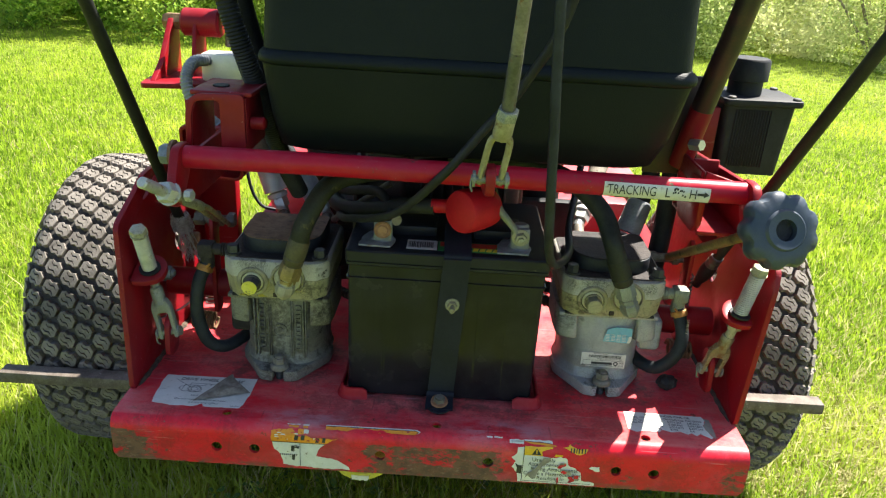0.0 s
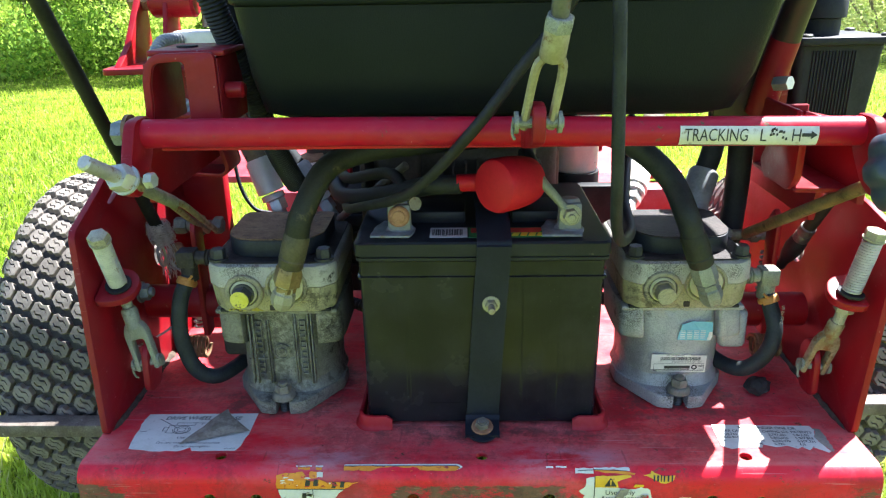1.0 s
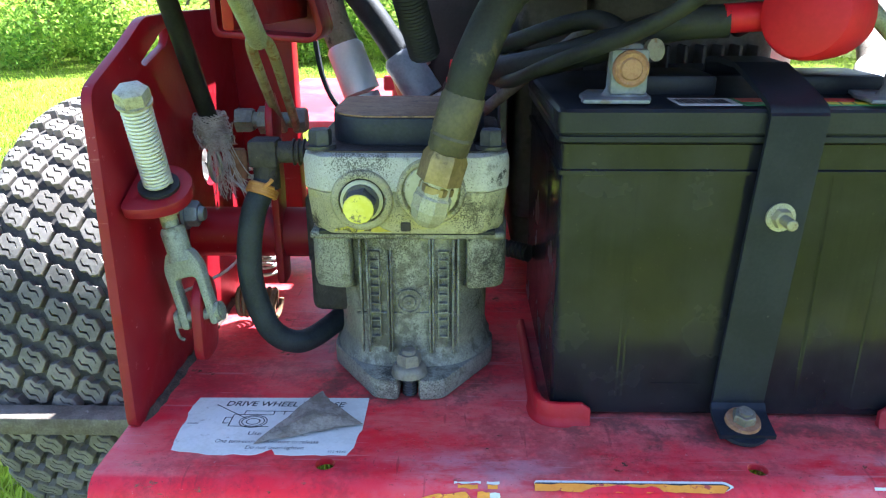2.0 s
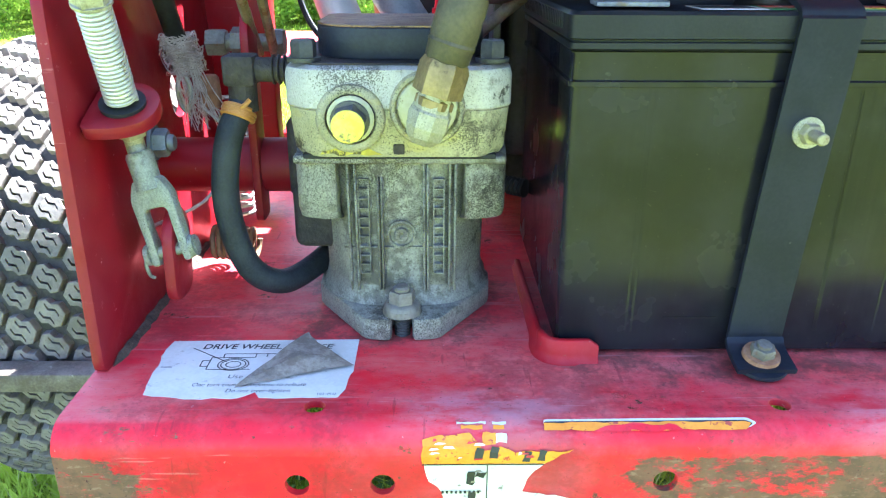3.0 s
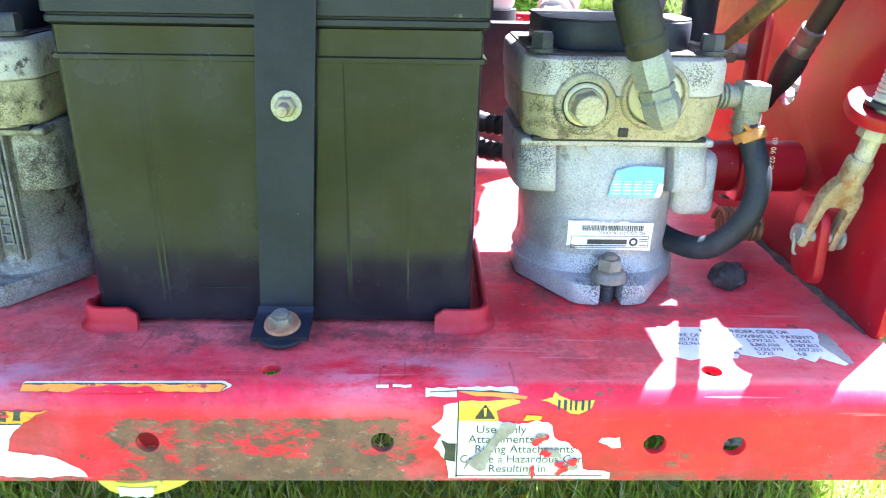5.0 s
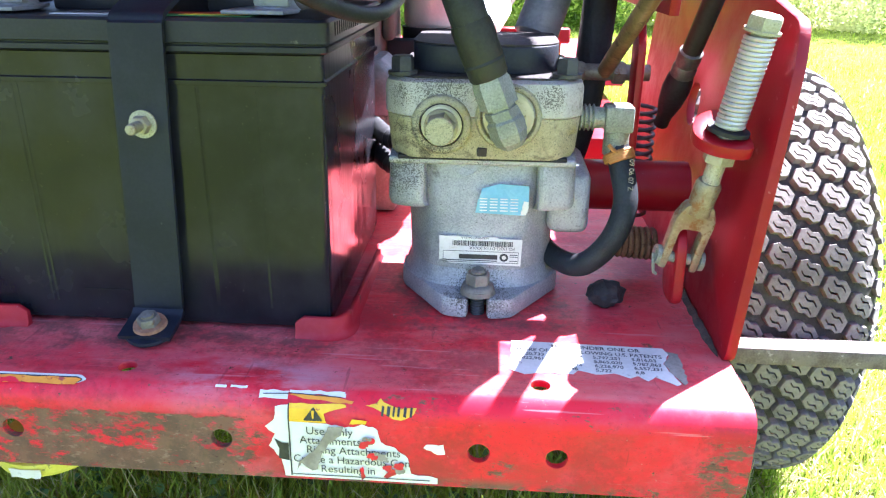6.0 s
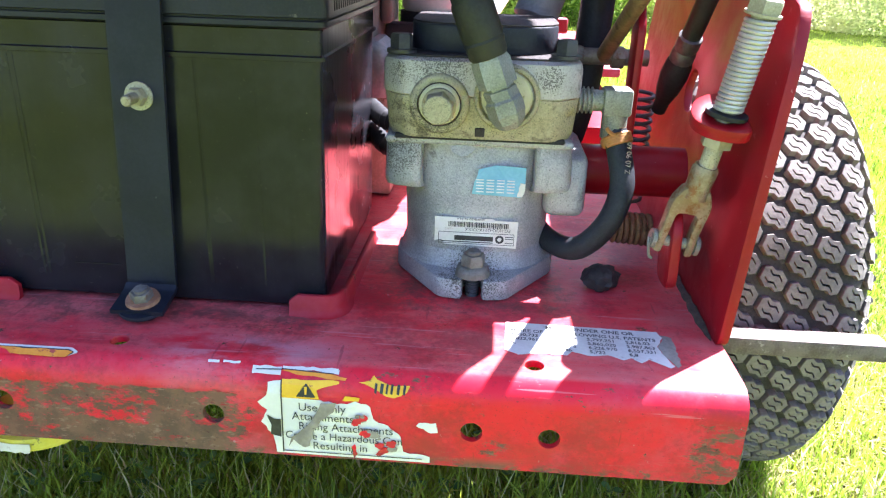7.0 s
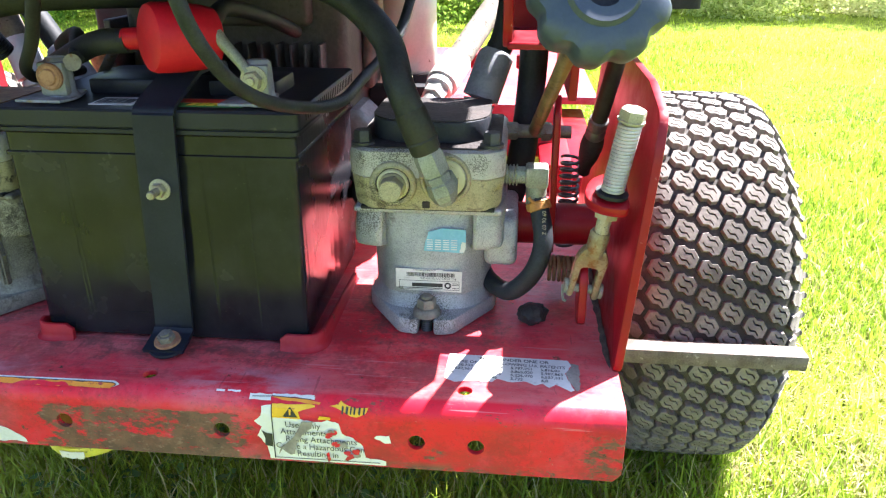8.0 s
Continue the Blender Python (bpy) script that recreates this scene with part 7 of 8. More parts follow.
hose("wiring_loom", [(0.100, 0.262, 0.470), (0.118, 0.226, 0.468), (0.142, 0.205, 0.470)], 0.0075, BLACK, "ribbed black wiring sleeve beside the battery", 12, 0.0014, 10)
hose("wiring_loom", [(0.100, 0.262, 0.453), (0.118, 0.226, 0.449), (0.142, 0.203, 0.452)], 0.0075, BLACK, "ribbed black wiring sleeve low beside the battery", 12, 0.0014, 10)
hose("wiring_loom", [(-0.105, 0.205, 0.440), (-0.118, 0.215, 0.440), (-0.14, 0.235, 0.438)], 0.0065, BLACK, "ribbed black wiring sleeve between battery and pump", 12, 0.0014, 10)
hose("electric_wire", [(-0.27, 0.30, 0.60), (-0.262, 0.29, 0.555), (-0.248, 0.285, 0.530), (-0.23, 0.29, 0.522)], 0.0022, HOSE, "thin blue-grey electric wire behind the pump", 8)


def brake_shaft(s):
    x0, x1 = (-0.334, -0.240) if s < 0 else (0.243, 0.323)
    z = 0.462 if s < 0 else 0.450
    part("brake_shaft", rod((x0, 0.185, z), (x1, 0.185, z), 0.017, segs=22), RED_SHADED, mower, "red tubular brake shaft")
    sp = thing("return_spring", (x0, 0.215, 0.44), "bright vertical coil spring beside the brake shaft" if s < 0 else "dark vertical coil spring beside the brake shaft", "spring", "return springs")
    xs = -0.2965 if s < 0 else 0.297
    part("coil", coil((xs, 0.215, 0.418), (xs, 0.215, 0.500), 0.0075, 0.0014, 14), DULL_ZINC if s < 0 else STEEL, sp)
    st = thing("coil_spring", (x0, 0.17, 0.40), "rusty coil spring lying above the deck", "spring", "deck springs")
    part("coil", coil((xs - 0.018, 0.19, 0.408), (xs + 0.014, 0.19, 0.406), 0.010, 0.0018, 7), RUSTY, st)
    part("link_plate", plate(rounded([(0.165, 0.43), (0.185, 0.43), (0.188, 0.545), (0.176, 0.560), (0.165, 0.545)], 0.006), 0.005, Matrix.Translation(((-0.277 if s < 0 else 0.279), 0, 0)) @ SIDEWAYS, (), 0.001), RED_SHADED, mower, "narrow red link plate")


brake_shaft(-1)
brake_shaft(1)
for x in (-0.30, 0.30):
    b = box(x - 0.02, x + 0.02, 0.46, 1.35, 0.36, 0.42, 0.004, 2)
    part("frame_rail", b, RED_SHADED, mower, "red frame rail running forward")
# added filler: closes the gap beside the wheel where sun reached the ground
part("motor_mount", box(0.3202, 0.3610, 0.47, 0.86, 0.362, 0.402, 0.003, 2), RED_SHADED, mower, "red block added between the frame rail and the wheel to stop sun")
tb = thing("frame_hose", (0.258, 0.2, 0.43), "thick dark hose running down behind the pump", "hose", "hoses and cables of the mower")
part("sheath", tube([(0.262, 0.245, 0.70), (0.263, 0.238, 0.62), (0.262, 0.232, 0.56), (0.255, 0.225, 0.49), (0.24, 0.23, 0.43)], 0.0118, 14, 8), BLACK, tb)
part("front_panel", box(-0.30, 0.30, 0.68, 0.80, 0.425, 0.433, 0.002, 2), RED_DUSTY_SUNLIT, mower, "sunlit dusty red floor panel of the mower")
part("foot_platform", box(-0.50, 0.38, 0.802, 1.36, 0.420, 0.433, 0.003, 2), RED_DUSTY_SUNLIT, mower, "sunlit dusty red foot platform")
# strip of floor added to keep sun off the grass below the mower
part("rear_floor", box(-0.30, 0.30, 0.4602, 0.5595, 0.378, 0.384, 0.001, 1), RED_SHADED, mower)
part("cross_member", box(-0.30, 0.30, 0.56, 0.60, 0.40, 0.47, 0.004, 2), RED_DUSTY_SUNLIT, mower, "red cross member")
for x in (-0.24, -0.15, 0.20, 0.27):
    part("post", rod((x, 0.75, 0.43), (x, 0.75, 0.50), 0.011, segs=14, bevel=0.002, bm=box(x - 0.022, x + 0.022, 0.742, 0.758, 0.485, 0.505, 0.002, 1)), RED_SHADED, mower, "short red post with a cross head")
cap = part("drain_cap", lathe([(0, 0), (0.026, 0), (0.0325, 0.002), (0.0345, 0.006), (0.0345, 0.012), (0.030, 0.014), (0, 0.014)], (-0.084, 0.078, 0.292), (-0.084, 0.078, 1), 36), YELLOW, mower, "round yellow plastic cap under the deck")
part("cap_hanger", box(-0.092, -0.076, 0.074, 0.082, 0.3055, 0.3812, 0.001, 1), RED_SHADED, mower)
part("cap_face", plate(ragged_outline([(-0.092, 0.2955), (-0.074, 0.2955), (-0.073, 0.3020), (-0.093, 0.3020)], 0.0008, 97, 0.003), 0.0004, Matrix.Translation((0, 0.0434, 0)) @ STANDING), PAPER, cap, "worn white patch", 0)
mud = bmesh.new()
bmesh.ops.create_icosphere(mud, subdivisions=3, radius=1.0)
for v in mud.verts:
    v.co *= 1 + 0.22 * noise.noise(v.co * 2.2) + 0.14 * noise.noise(v.co * 7.0)
    v.co = Vector((0.2685 + v.co.x * 0.0115, 0.133 + v.co.y * 0.0105, 0.3925 + v.co.z * 0.0085))
    v.co.z = max(v.co.z, 0.3852)
tagged(part("rubber_plug", mud, DARK_OIL), "black crusty rubber plug on the red deck", "plug")


def caked_dirt(x, s, y0, y1, seed):
    """A low ragged bank of earth and clippings along the foot of a side plate."""
    rnd = random.Random(seed)
    rings = []
    n = 34
    for k in range(n + 1):
        y = y0 + (y1 - y0) * k / n
        w = (0.0035 + 0.0040 * abs(noise.noise(Vector((seed, y * 60, 0))))) * min(1.0, (k + 1) / 4, (n + 1 - k) / 4)
        h = w * rnd.uniform(0.5, 0.9)
        rings.append([(x - s * q * w, y + rnd.uniform(-0.0012, 0.0012), DECK - 0.0005 + z * h + rnd.uniform(-0.0003, 0.0003)) for q, z in ((-0.1, 0.0), (-0.1, 1.0), (0.35, 0.85), (0.75, 0.45), (1.0, 0.0))])
    part("caked_dirt", loft(rings), EARTH, mower, "caked brown earth along the plate's foot", 20)


caked_dirt(-0.3345, -1, 0.068, 0.250, 3)
caked_dirt(0.3235, 1, 0.070, 0.250, 8)


# ---- labels and decals ----
def label_thing(name, at, label):
    return thing(name, at, label, "label", "stickers on the mower")


def on_deck(x, y, z=0.3856, turn=0.0):
    return pose(x, y, z, 0, 0, turn)


LIP_Y, BEND, ARC = 0.011, 0.014, 0.022


def wrap_lip(bm, lift):
    """Bends a flat sheet, x along and y up from the top of the front lip, round the deck's fold."""
    for k in range(5):
        bmesh.ops.bisect_plane(bm, geom=bm.verts[:] + bm.edges[:] + bm.faces[:], plane_co=(0, ARC * k / 4, 0), plane_no=(0, 1, 0))
    for v in bm.verts:
        x, s, h = v.co.x, v.co.y, v.co.z + lift
        if s <= 0:
            v.co = (x, LIP_Y - h, 0.371 + s)
        elif s < ARC:
            a = s / BEND
            v.co = (x, LIP_Y + BEND - (BEND + h) * math.cos(a), 0.371 + (BEND + h) * math.sin(a))
        else:
            v.co = (x, LIP_Y + BEND + s - ARC, 0.385 + h)
    return bm


def decal(name, outline, material, parent, lift, label="", holes=()):
    b = outline_faces(outline, holes)
    return part(name, wrap_lip(b, lift), material, parent, label, 0)


def lip_text(text, size, x, z, parent, material=None, squash=1.0, bold=0.0):
    m = Matrix.Translation((x, LIP_Y - 0.0014, z)) @ STANDING
    return lettering(text, size, m, material or INK, parent, squash=squash, bold=bold)


def release_label():
    ob = label_thing("release_label", (-0.26, 0.066, 0.385), "torn white drive wheel release sticker with a peeled brown fold")
    edge = ragged_outline([(-0.309, 0.041), (-0.283, 0.037), (-0.262, 0.038), (-0.255, 0.043), (-0.252, 0.038), (-0.214, 0.038), (-0.2105, 0.050), (-0.2085, 0.062), (-0.2085, 0.096), (-0.311, 0.0945), (-0.3125, 0.085)], 0.0008, 7, 0.004, keep=(7, 8))
    b = plate(edge, 0.0003, Matrix.Translation((0, 0, 0.3852)))
    base = part("sheet", b, PAPER, ob, "white printed sheet", 0)
    lettering("DRIVE WHEEL RELEASE", 0.0074, on_deck(-0.293, 0.0855), INK, ob, bold=0.00012, squash=0.93, shear=0.15)
    lettering("Use", 0.0050, on_deck(-0.272, 0.0555), INK, ob, shear=0.1)
    lettering("One turn counterclockwise to release", 0.0046, on_deck(-0.288, 0.0480), INK, ob, squash=0.80, shear=0.2)
    lettering("Do not over-tighten", 0.0046, on_deck(-0.270, 0.0425), INK, ob, squash=0.85, shear=0.2)
    lettering("103-4935", 0.0026, on_deck(-0.2245, 0.0400), INK, ob)
    lines = bmesh.new()
    def stroke(x0, y0, x1, y1, w=0.0003):
        d = Vector((x1 - x0, y1 - y0, 0))
        nn = Vector((-d.y, d.x, 0)).normalized() * w
        a, c = Vector((x0, y0, 0.38565)), Vector((x1, y1, 0.38565))
        lines.faces.new([lines.verts.new(p) for p in (a - nn, c - nn, c + nn, a + nn)])
    for r in (0.0030, 0.0050, 0.0062):
        for k in range(16):
            a0, a1 = 2 * math.pi * k / 16, 2 * math.pi * (k + 1) / 16
            stroke(-0.272 + r * 1.3 * math.cos(a0), 0.0690 + r * math.sin(a0), -0.272 + r * 1.3 * math.cos(a1), 0.0690 + r * math.sin(a1))
    for q in ((-0.298, 0.0865, -0.276, 0.0715), (-0.285, 0.064, -0.262, 0.064), (-0.285, 0.076, -0.262, 0.076), (-0.285, 0.064, -0.285, 0.076), (-0.279, 0.0765, -0.279, 0.080), (-0.279, 0.080, -0.240, 0.080), (-0.240, 0.080, -0.240, 0.072),
              (-0.262, 0.076, -0.262, 0.0805), (-0.256, 0.0765, -0.256, 0.0805), (-0.255, 0.071, -0.240, 0.071), (-0.289, 0.067, -0.285, 0.067), (-0.289, 0.073, -0.285, 0.073), (-0.289, 0.067, -0.289, 0.073), (-0.309, 0.0665, -0.303, 0.0665)):
        stroke(*q)
    part("drawing", lines, INK, ob, "fine line drawing of the wheel hub", 0)
    b = bmesh.new()
    fold = [(-0.2365, 0.0960, 0.3905), (-0.2300, 0.0850, 0.3890), (-0.2085, 0.0665, 0.3868), (-0.2290, 0.0585, 0.3880), (-0.2520, 0.0510, 0.3868), (-0.2660, 0.0455, 0.3860), (-0.2600, 0.0560, 0.3872), (-0.2480, 0.0760, 0.3900)]
    vs = [b.verts.new(p) for p in fold]
    mid = b.verts.new((-0.2380, 0.0700, 0.3915))
    for k in range(len(vs)):
        b.faces.new((vs[k], vs[(k + 1) % len(vs)], mid))
    bmesh.ops.subdivide_edges(b, edges=b.edges[:], cuts=2, use_grid_fill=True)
    for v in b.verts:
        v.co.z += 0.0022 * noise.noise(v.co * 120)
        v.co.z = max(v.co.z, 0.3859)
    part("peeled_fold", b, PEEL, ob, "peeled brown-grey fold of the sticker", 60)


release_label()


def patents_label():
    ob = label_thing("patents_label", (0.25, 0.06, 0.385), "white patents sticker with a torn lower edge on the deck")
    edge = ragged_outline([(0.2075, 0.0775), (0.2065, 0.046), (0.214, 0.041), (0.226, 0.0435), (0.240, 0.043), (0.243, 0.0475), (0.252, 0.044), (0.262, 0.046), (0.270, 0.0415), (0.2745, 0.0445), (0.279, 0.0395), (0.2835, 0.044), (0.2935, 0.036), (0.2960, 0.038), (0.292, 0.0505), (0.2905, 0.058), (0.2955, 0.069), (0.2935, 0.0755)], 0.0006, 8, 0.003, keep=(0, 17))
    part("sheet", plate(edge, 0.0003, Matrix.Translation((0, 0, 0.3852))), PAPER, ob, "white printed sheet", 0)
    lettering("MADE UNDER ONE OR", 0.0052, on_deck(0.2300, 0.0712, turn=-2.0), INK, ob, squash=0.92, bold=0.00011)
    lettering("MORE OF THE FOLLOWING U.S. PATENTS", 0.0050, on_deck(0.2100, 0.0664, turn=-2.0), INK, ob, squash=0.86, bold=0.00009)
    rows = (("4,920,733", "4,958,484", "5,797,251", "5,816,03"), ("5,822,961", "", "5,865,020", "5,987,863"), ("6,", "5,475", "6,226,970", "6,557,331"), ("", "046", "5,722", "6,8"))
    for i, row in enumerate(rows):
        for j, word in enumerate(row):
            if word:
                lettering(word, 0.0044, on_deck(0.2100 + j * 0.0212 + (0.006 if word in ("5,475", "046") else 0), 0.0618 - i * 0.0046 - j * 0.0007, turn=-2.0), INK, ob, squash=0.90, bold=0.00009)
    dirt = ragged_outline([(0.2925, 0.074), (0.3010, 0.070), (0.3000, 0.040), (0.2975, 0.037), (0.2925, 0.050), (0.291, 0.058), (0.2957, 0.068)], 0.0008, 18, 0.003)
    part("glue_edge", plate(dirt, 0.0002, Matrix.Translation((0, 0, 0.3851))), GLUE, ob, "grey glue left by the torn sticker", 0)


patents_label()


def warning_decal():
    """The torn white and yellow warning decal on the lip."""
    ob = label_thing("warning_decal", (0.13, 0.011, 0.35), "torn white warning decal with a yellow header on the deck's lip")
    sheet = ragged_outline([(0.0858, 0.0060), (0.0850, -0.0010), (0.0800, -0.0055), (0.0850, -0.0100), (0.0812, -0.0176), (0.0873, -0.0250), (0.0888, -0.0362), (0.1700, -0.0366), (0.1700, -0.0330), (0.1560, -0.0305), (0.1545, -0.0212), (0.1480, -0.0150), (0.1405, -0.0118), (0.1388, -0.0045), (0.1310, -0.0015), (0.1270, -0.0035), (0.1150, -0.0030), (0.1130, -0.0022), (0.0928, -0.0018), (0.0925, 0.0072)], 0.0008, 15, 0.0025, keep=(6, 17, 18))
    part("sheet", wrap_lip(outline_faces(sheet), 0.0004), PAPER_WHITE, ob, "white vinyl", 0)
    head = ragged_outline([(0.0932, -0.0016), (0.1125, -0.0016), (0.1112, 0.0035), (0.1175, 0.0058), (0.1228, 0.0072), (0.1225, 0.0084), (0.0932, 0.0080)], 0.0005, 16, 0.003, keep=(0, 6))
    decal("header", head, DECAL_WARN, ob, 0.0008, "yellow warning header")
    decal("header_scrap", ragged_outline([(0.1245, -0.0014), (0.1330, -0.0012), (0.1335, 0.0008), (0.1260, 0.0014)], 0.0005, 40, 0.002), DECAL_WARN, ob, 0.0008, "yellow scrap of the header")
    part("triangle", wrap_lip(outline_faces(rounded([(0.1005, -0.0004), (0.1110, -0.0004), (0.1058, 0.0068)], 0.0009)), 0.0012), INK, ob, "black warning triangle", 0)
    part("mark", wrap_lip(outline_faces([(0.1053, 0.0012), (0.1062, 0.0012), (0.1065, 0.0050), (0.1050, 0.0050)]), 0.0016), DECAL_WARN, ob, "", 0)
    part("border", wrap_lip(outline_faces([(0.0922, -0.0352), (0.0929, -0.0352), (0.0932, 0.0078), (0.0925, 0.0078)]), 0.0009), INK, ob, "thin black border", 0)
    part("border", wrap_lip(outline_faces([(0.0922, -0.0346), (0.1660, -0.0346), (0.1660, -0.0341), (0.0922, -0.0341)]), 0.0009), INK, ob, "thin black border", 0)
    for k, (x0, x1, s0, s1) in enumerate(((0.0530, 0.0590, 0.0142, 0.0158), (0.0610, 0.0700, 0.0146, 0.0160), (0.0770, 0.0920, 0.0098, 0.0142), (0.0925, 0.1215, 0.0128, 0.0148), (0.1130, 0.1220, 0.0118, 0.0140))):
        decal("edge_scrap", ragged_outline([(x0, s0), (x1, s0), (x1, s1), (x0, s1)], 0.0005, 30 + k, 0.003), PAPER_WHITE, ob, 0.0004, "white edge of the torn decal")
    decal("edge_line", [(0.0790, 0.0118), (0.0925, 0.0124), (0.0925, 0.0129), (0.0790, 0.0123)], INK, ob, 0.0008)
    decal("edge_line", [(0.0925, 0.0127), (0.1195, 0.0116), (0.1195, 0.0121), (0.0925, 0.0132)], INK, ob, 0.0008)
    decal("header_scrap", ragged_outline([(0.0925, 0.0122), (0.1000, 0.0105), (0.1130, 0.0098), (0.1255, 0.0088), (0.1265, 0.0102), (0.1190, 0.0116), (0.0950, 0.0128)], 0.0005, 41, 0.003), DECAL_Y, ob, 0.0005, "orange scrap of the header")
    scrap = ragged_outline([(0.1325, 0.0085), (0.1385, 0.0100), (0.1400, 0.0125), (0.1420, 0.0105), (0.1500, 0.0078), (0.1590, 0.0085), (0.1575, 0.0050), (0.1510, 0.0018), (0.1470, 0.0024), (0.1400, 0.0062)], 0.0005, 42, 0.003)
    decal("header_scrap", scrap, DECAL_WARN, ob, 0.0005, "yellow scrap of the header")
    for x, w in ((0.1408, 0.0012), (0.1436, 0.0016), (0.1466, 0.0010), (0.1490, 0.0012), (0.1522, 0.0014), (0.1554, 0.0012)):
        decal("letter_scrap", [(x, 0.0040), (x + w, 0.0036), (x + w + 0.0004, 0.0084), (x + 0.0004, 0.0088)], INK, ob, 0.0009)
    decal("paper_scrap", ragged_outline([(0.1625, -0.0140), (0.1700, -0.0180), (0.1738, -0.0175), (0.1728, -0.0115), (0.1640, -0.0120)], 0.0006, 43, 0.002), PAPER_WHITE, ob, 0.0004, "small white scrap")
    decal("picture_scrap", [(0.0862, -0.0248), (0.0918, -0.0260), (0.0920, -0.0150), (0.0885, -0.0150), (0.0845, -0.0125), (0.0868, -0.0190)], INK, ob, 0.0008, "dark rest of a picture")
    lip_text("Use Only", 0.0068, 0.1015, 0.3625, ob, squash=0.95)
    lip_text("Attachments", 0.0066, 0.0980, 0.3568, ob, squash=0.95)
    lip_text("Riding Attachments", 0.0066, 0.1012, 0.3510, ob, squash=0.95)
    lip_text("Create a Hazardous Con", 0.0066, 0.0940, 0.3450, ob, squash=0.92)
    lip_text("Resulting in", 0.0066, 0.1083, 0.3392, ob, squash=0.95)
    tear = ragged_outline([(0.1135, -0.0030), (0.1215, -0.0022), (0.1200, -0.0080), (0.1130, -0.0140), (0.1085, -0.0235), (0.1070, -0.0300), (0.1040, -0.0310), (0.0985, -0.0265), (0.0958, -0.0310), (0.0975, -0.0250), (0.1055, -0.0180), (0.1110, -0.0090)], 0.0005, 44, 0.003)
    decal("glue_tear", tear, GLUE, ob, 0.0018, "grey torn strip with old glue")
    rnd = random.Random(77)
    for k in range(16):
        t = rnd.random()
        x, q, r = 0.131 + 0.018 * t + rnd.uniform(-0.004, 0.004), -0.008 - 0.022 * t + rnd.uniform(-0.003, 0.003), rnd.uniform(0.0007, 0.0024)
        spot = ragged_outline([(x + r * math.cos(a) * 1.3, q + r * math.sin(a)) for a in (0.3, 1.3, 2.4, 3.5, 4.6, 5.5)], r * 0.35, 100 + k, 0.001)
        decal("scraped_spot", spot, GLUE if k % 3 else RED_DECK, ob, 0.0017 + 0.00005 * k)
    decal("paint_tear", ragged_outline([(0.1415, -0.0330), (0.1445, -0.0290), (0.1500, -0.0262), (0.1490, -0.0300), (0.1440, -0.0335)], 0.0007, 46, 0.002), RED_DECK, ob, 0.0017, "red paint showing through")
    decal("paint_tear", ragged_outline([(0.1290, -0.0285), (0.1310, -0.0268), (0.1322, -0.0330), (0.1302, -0.0362)], 0.0005, 47, 0.002), RED_DECK, ob, 0.0017, "red paint showing through")
    return ob


warning_decal()


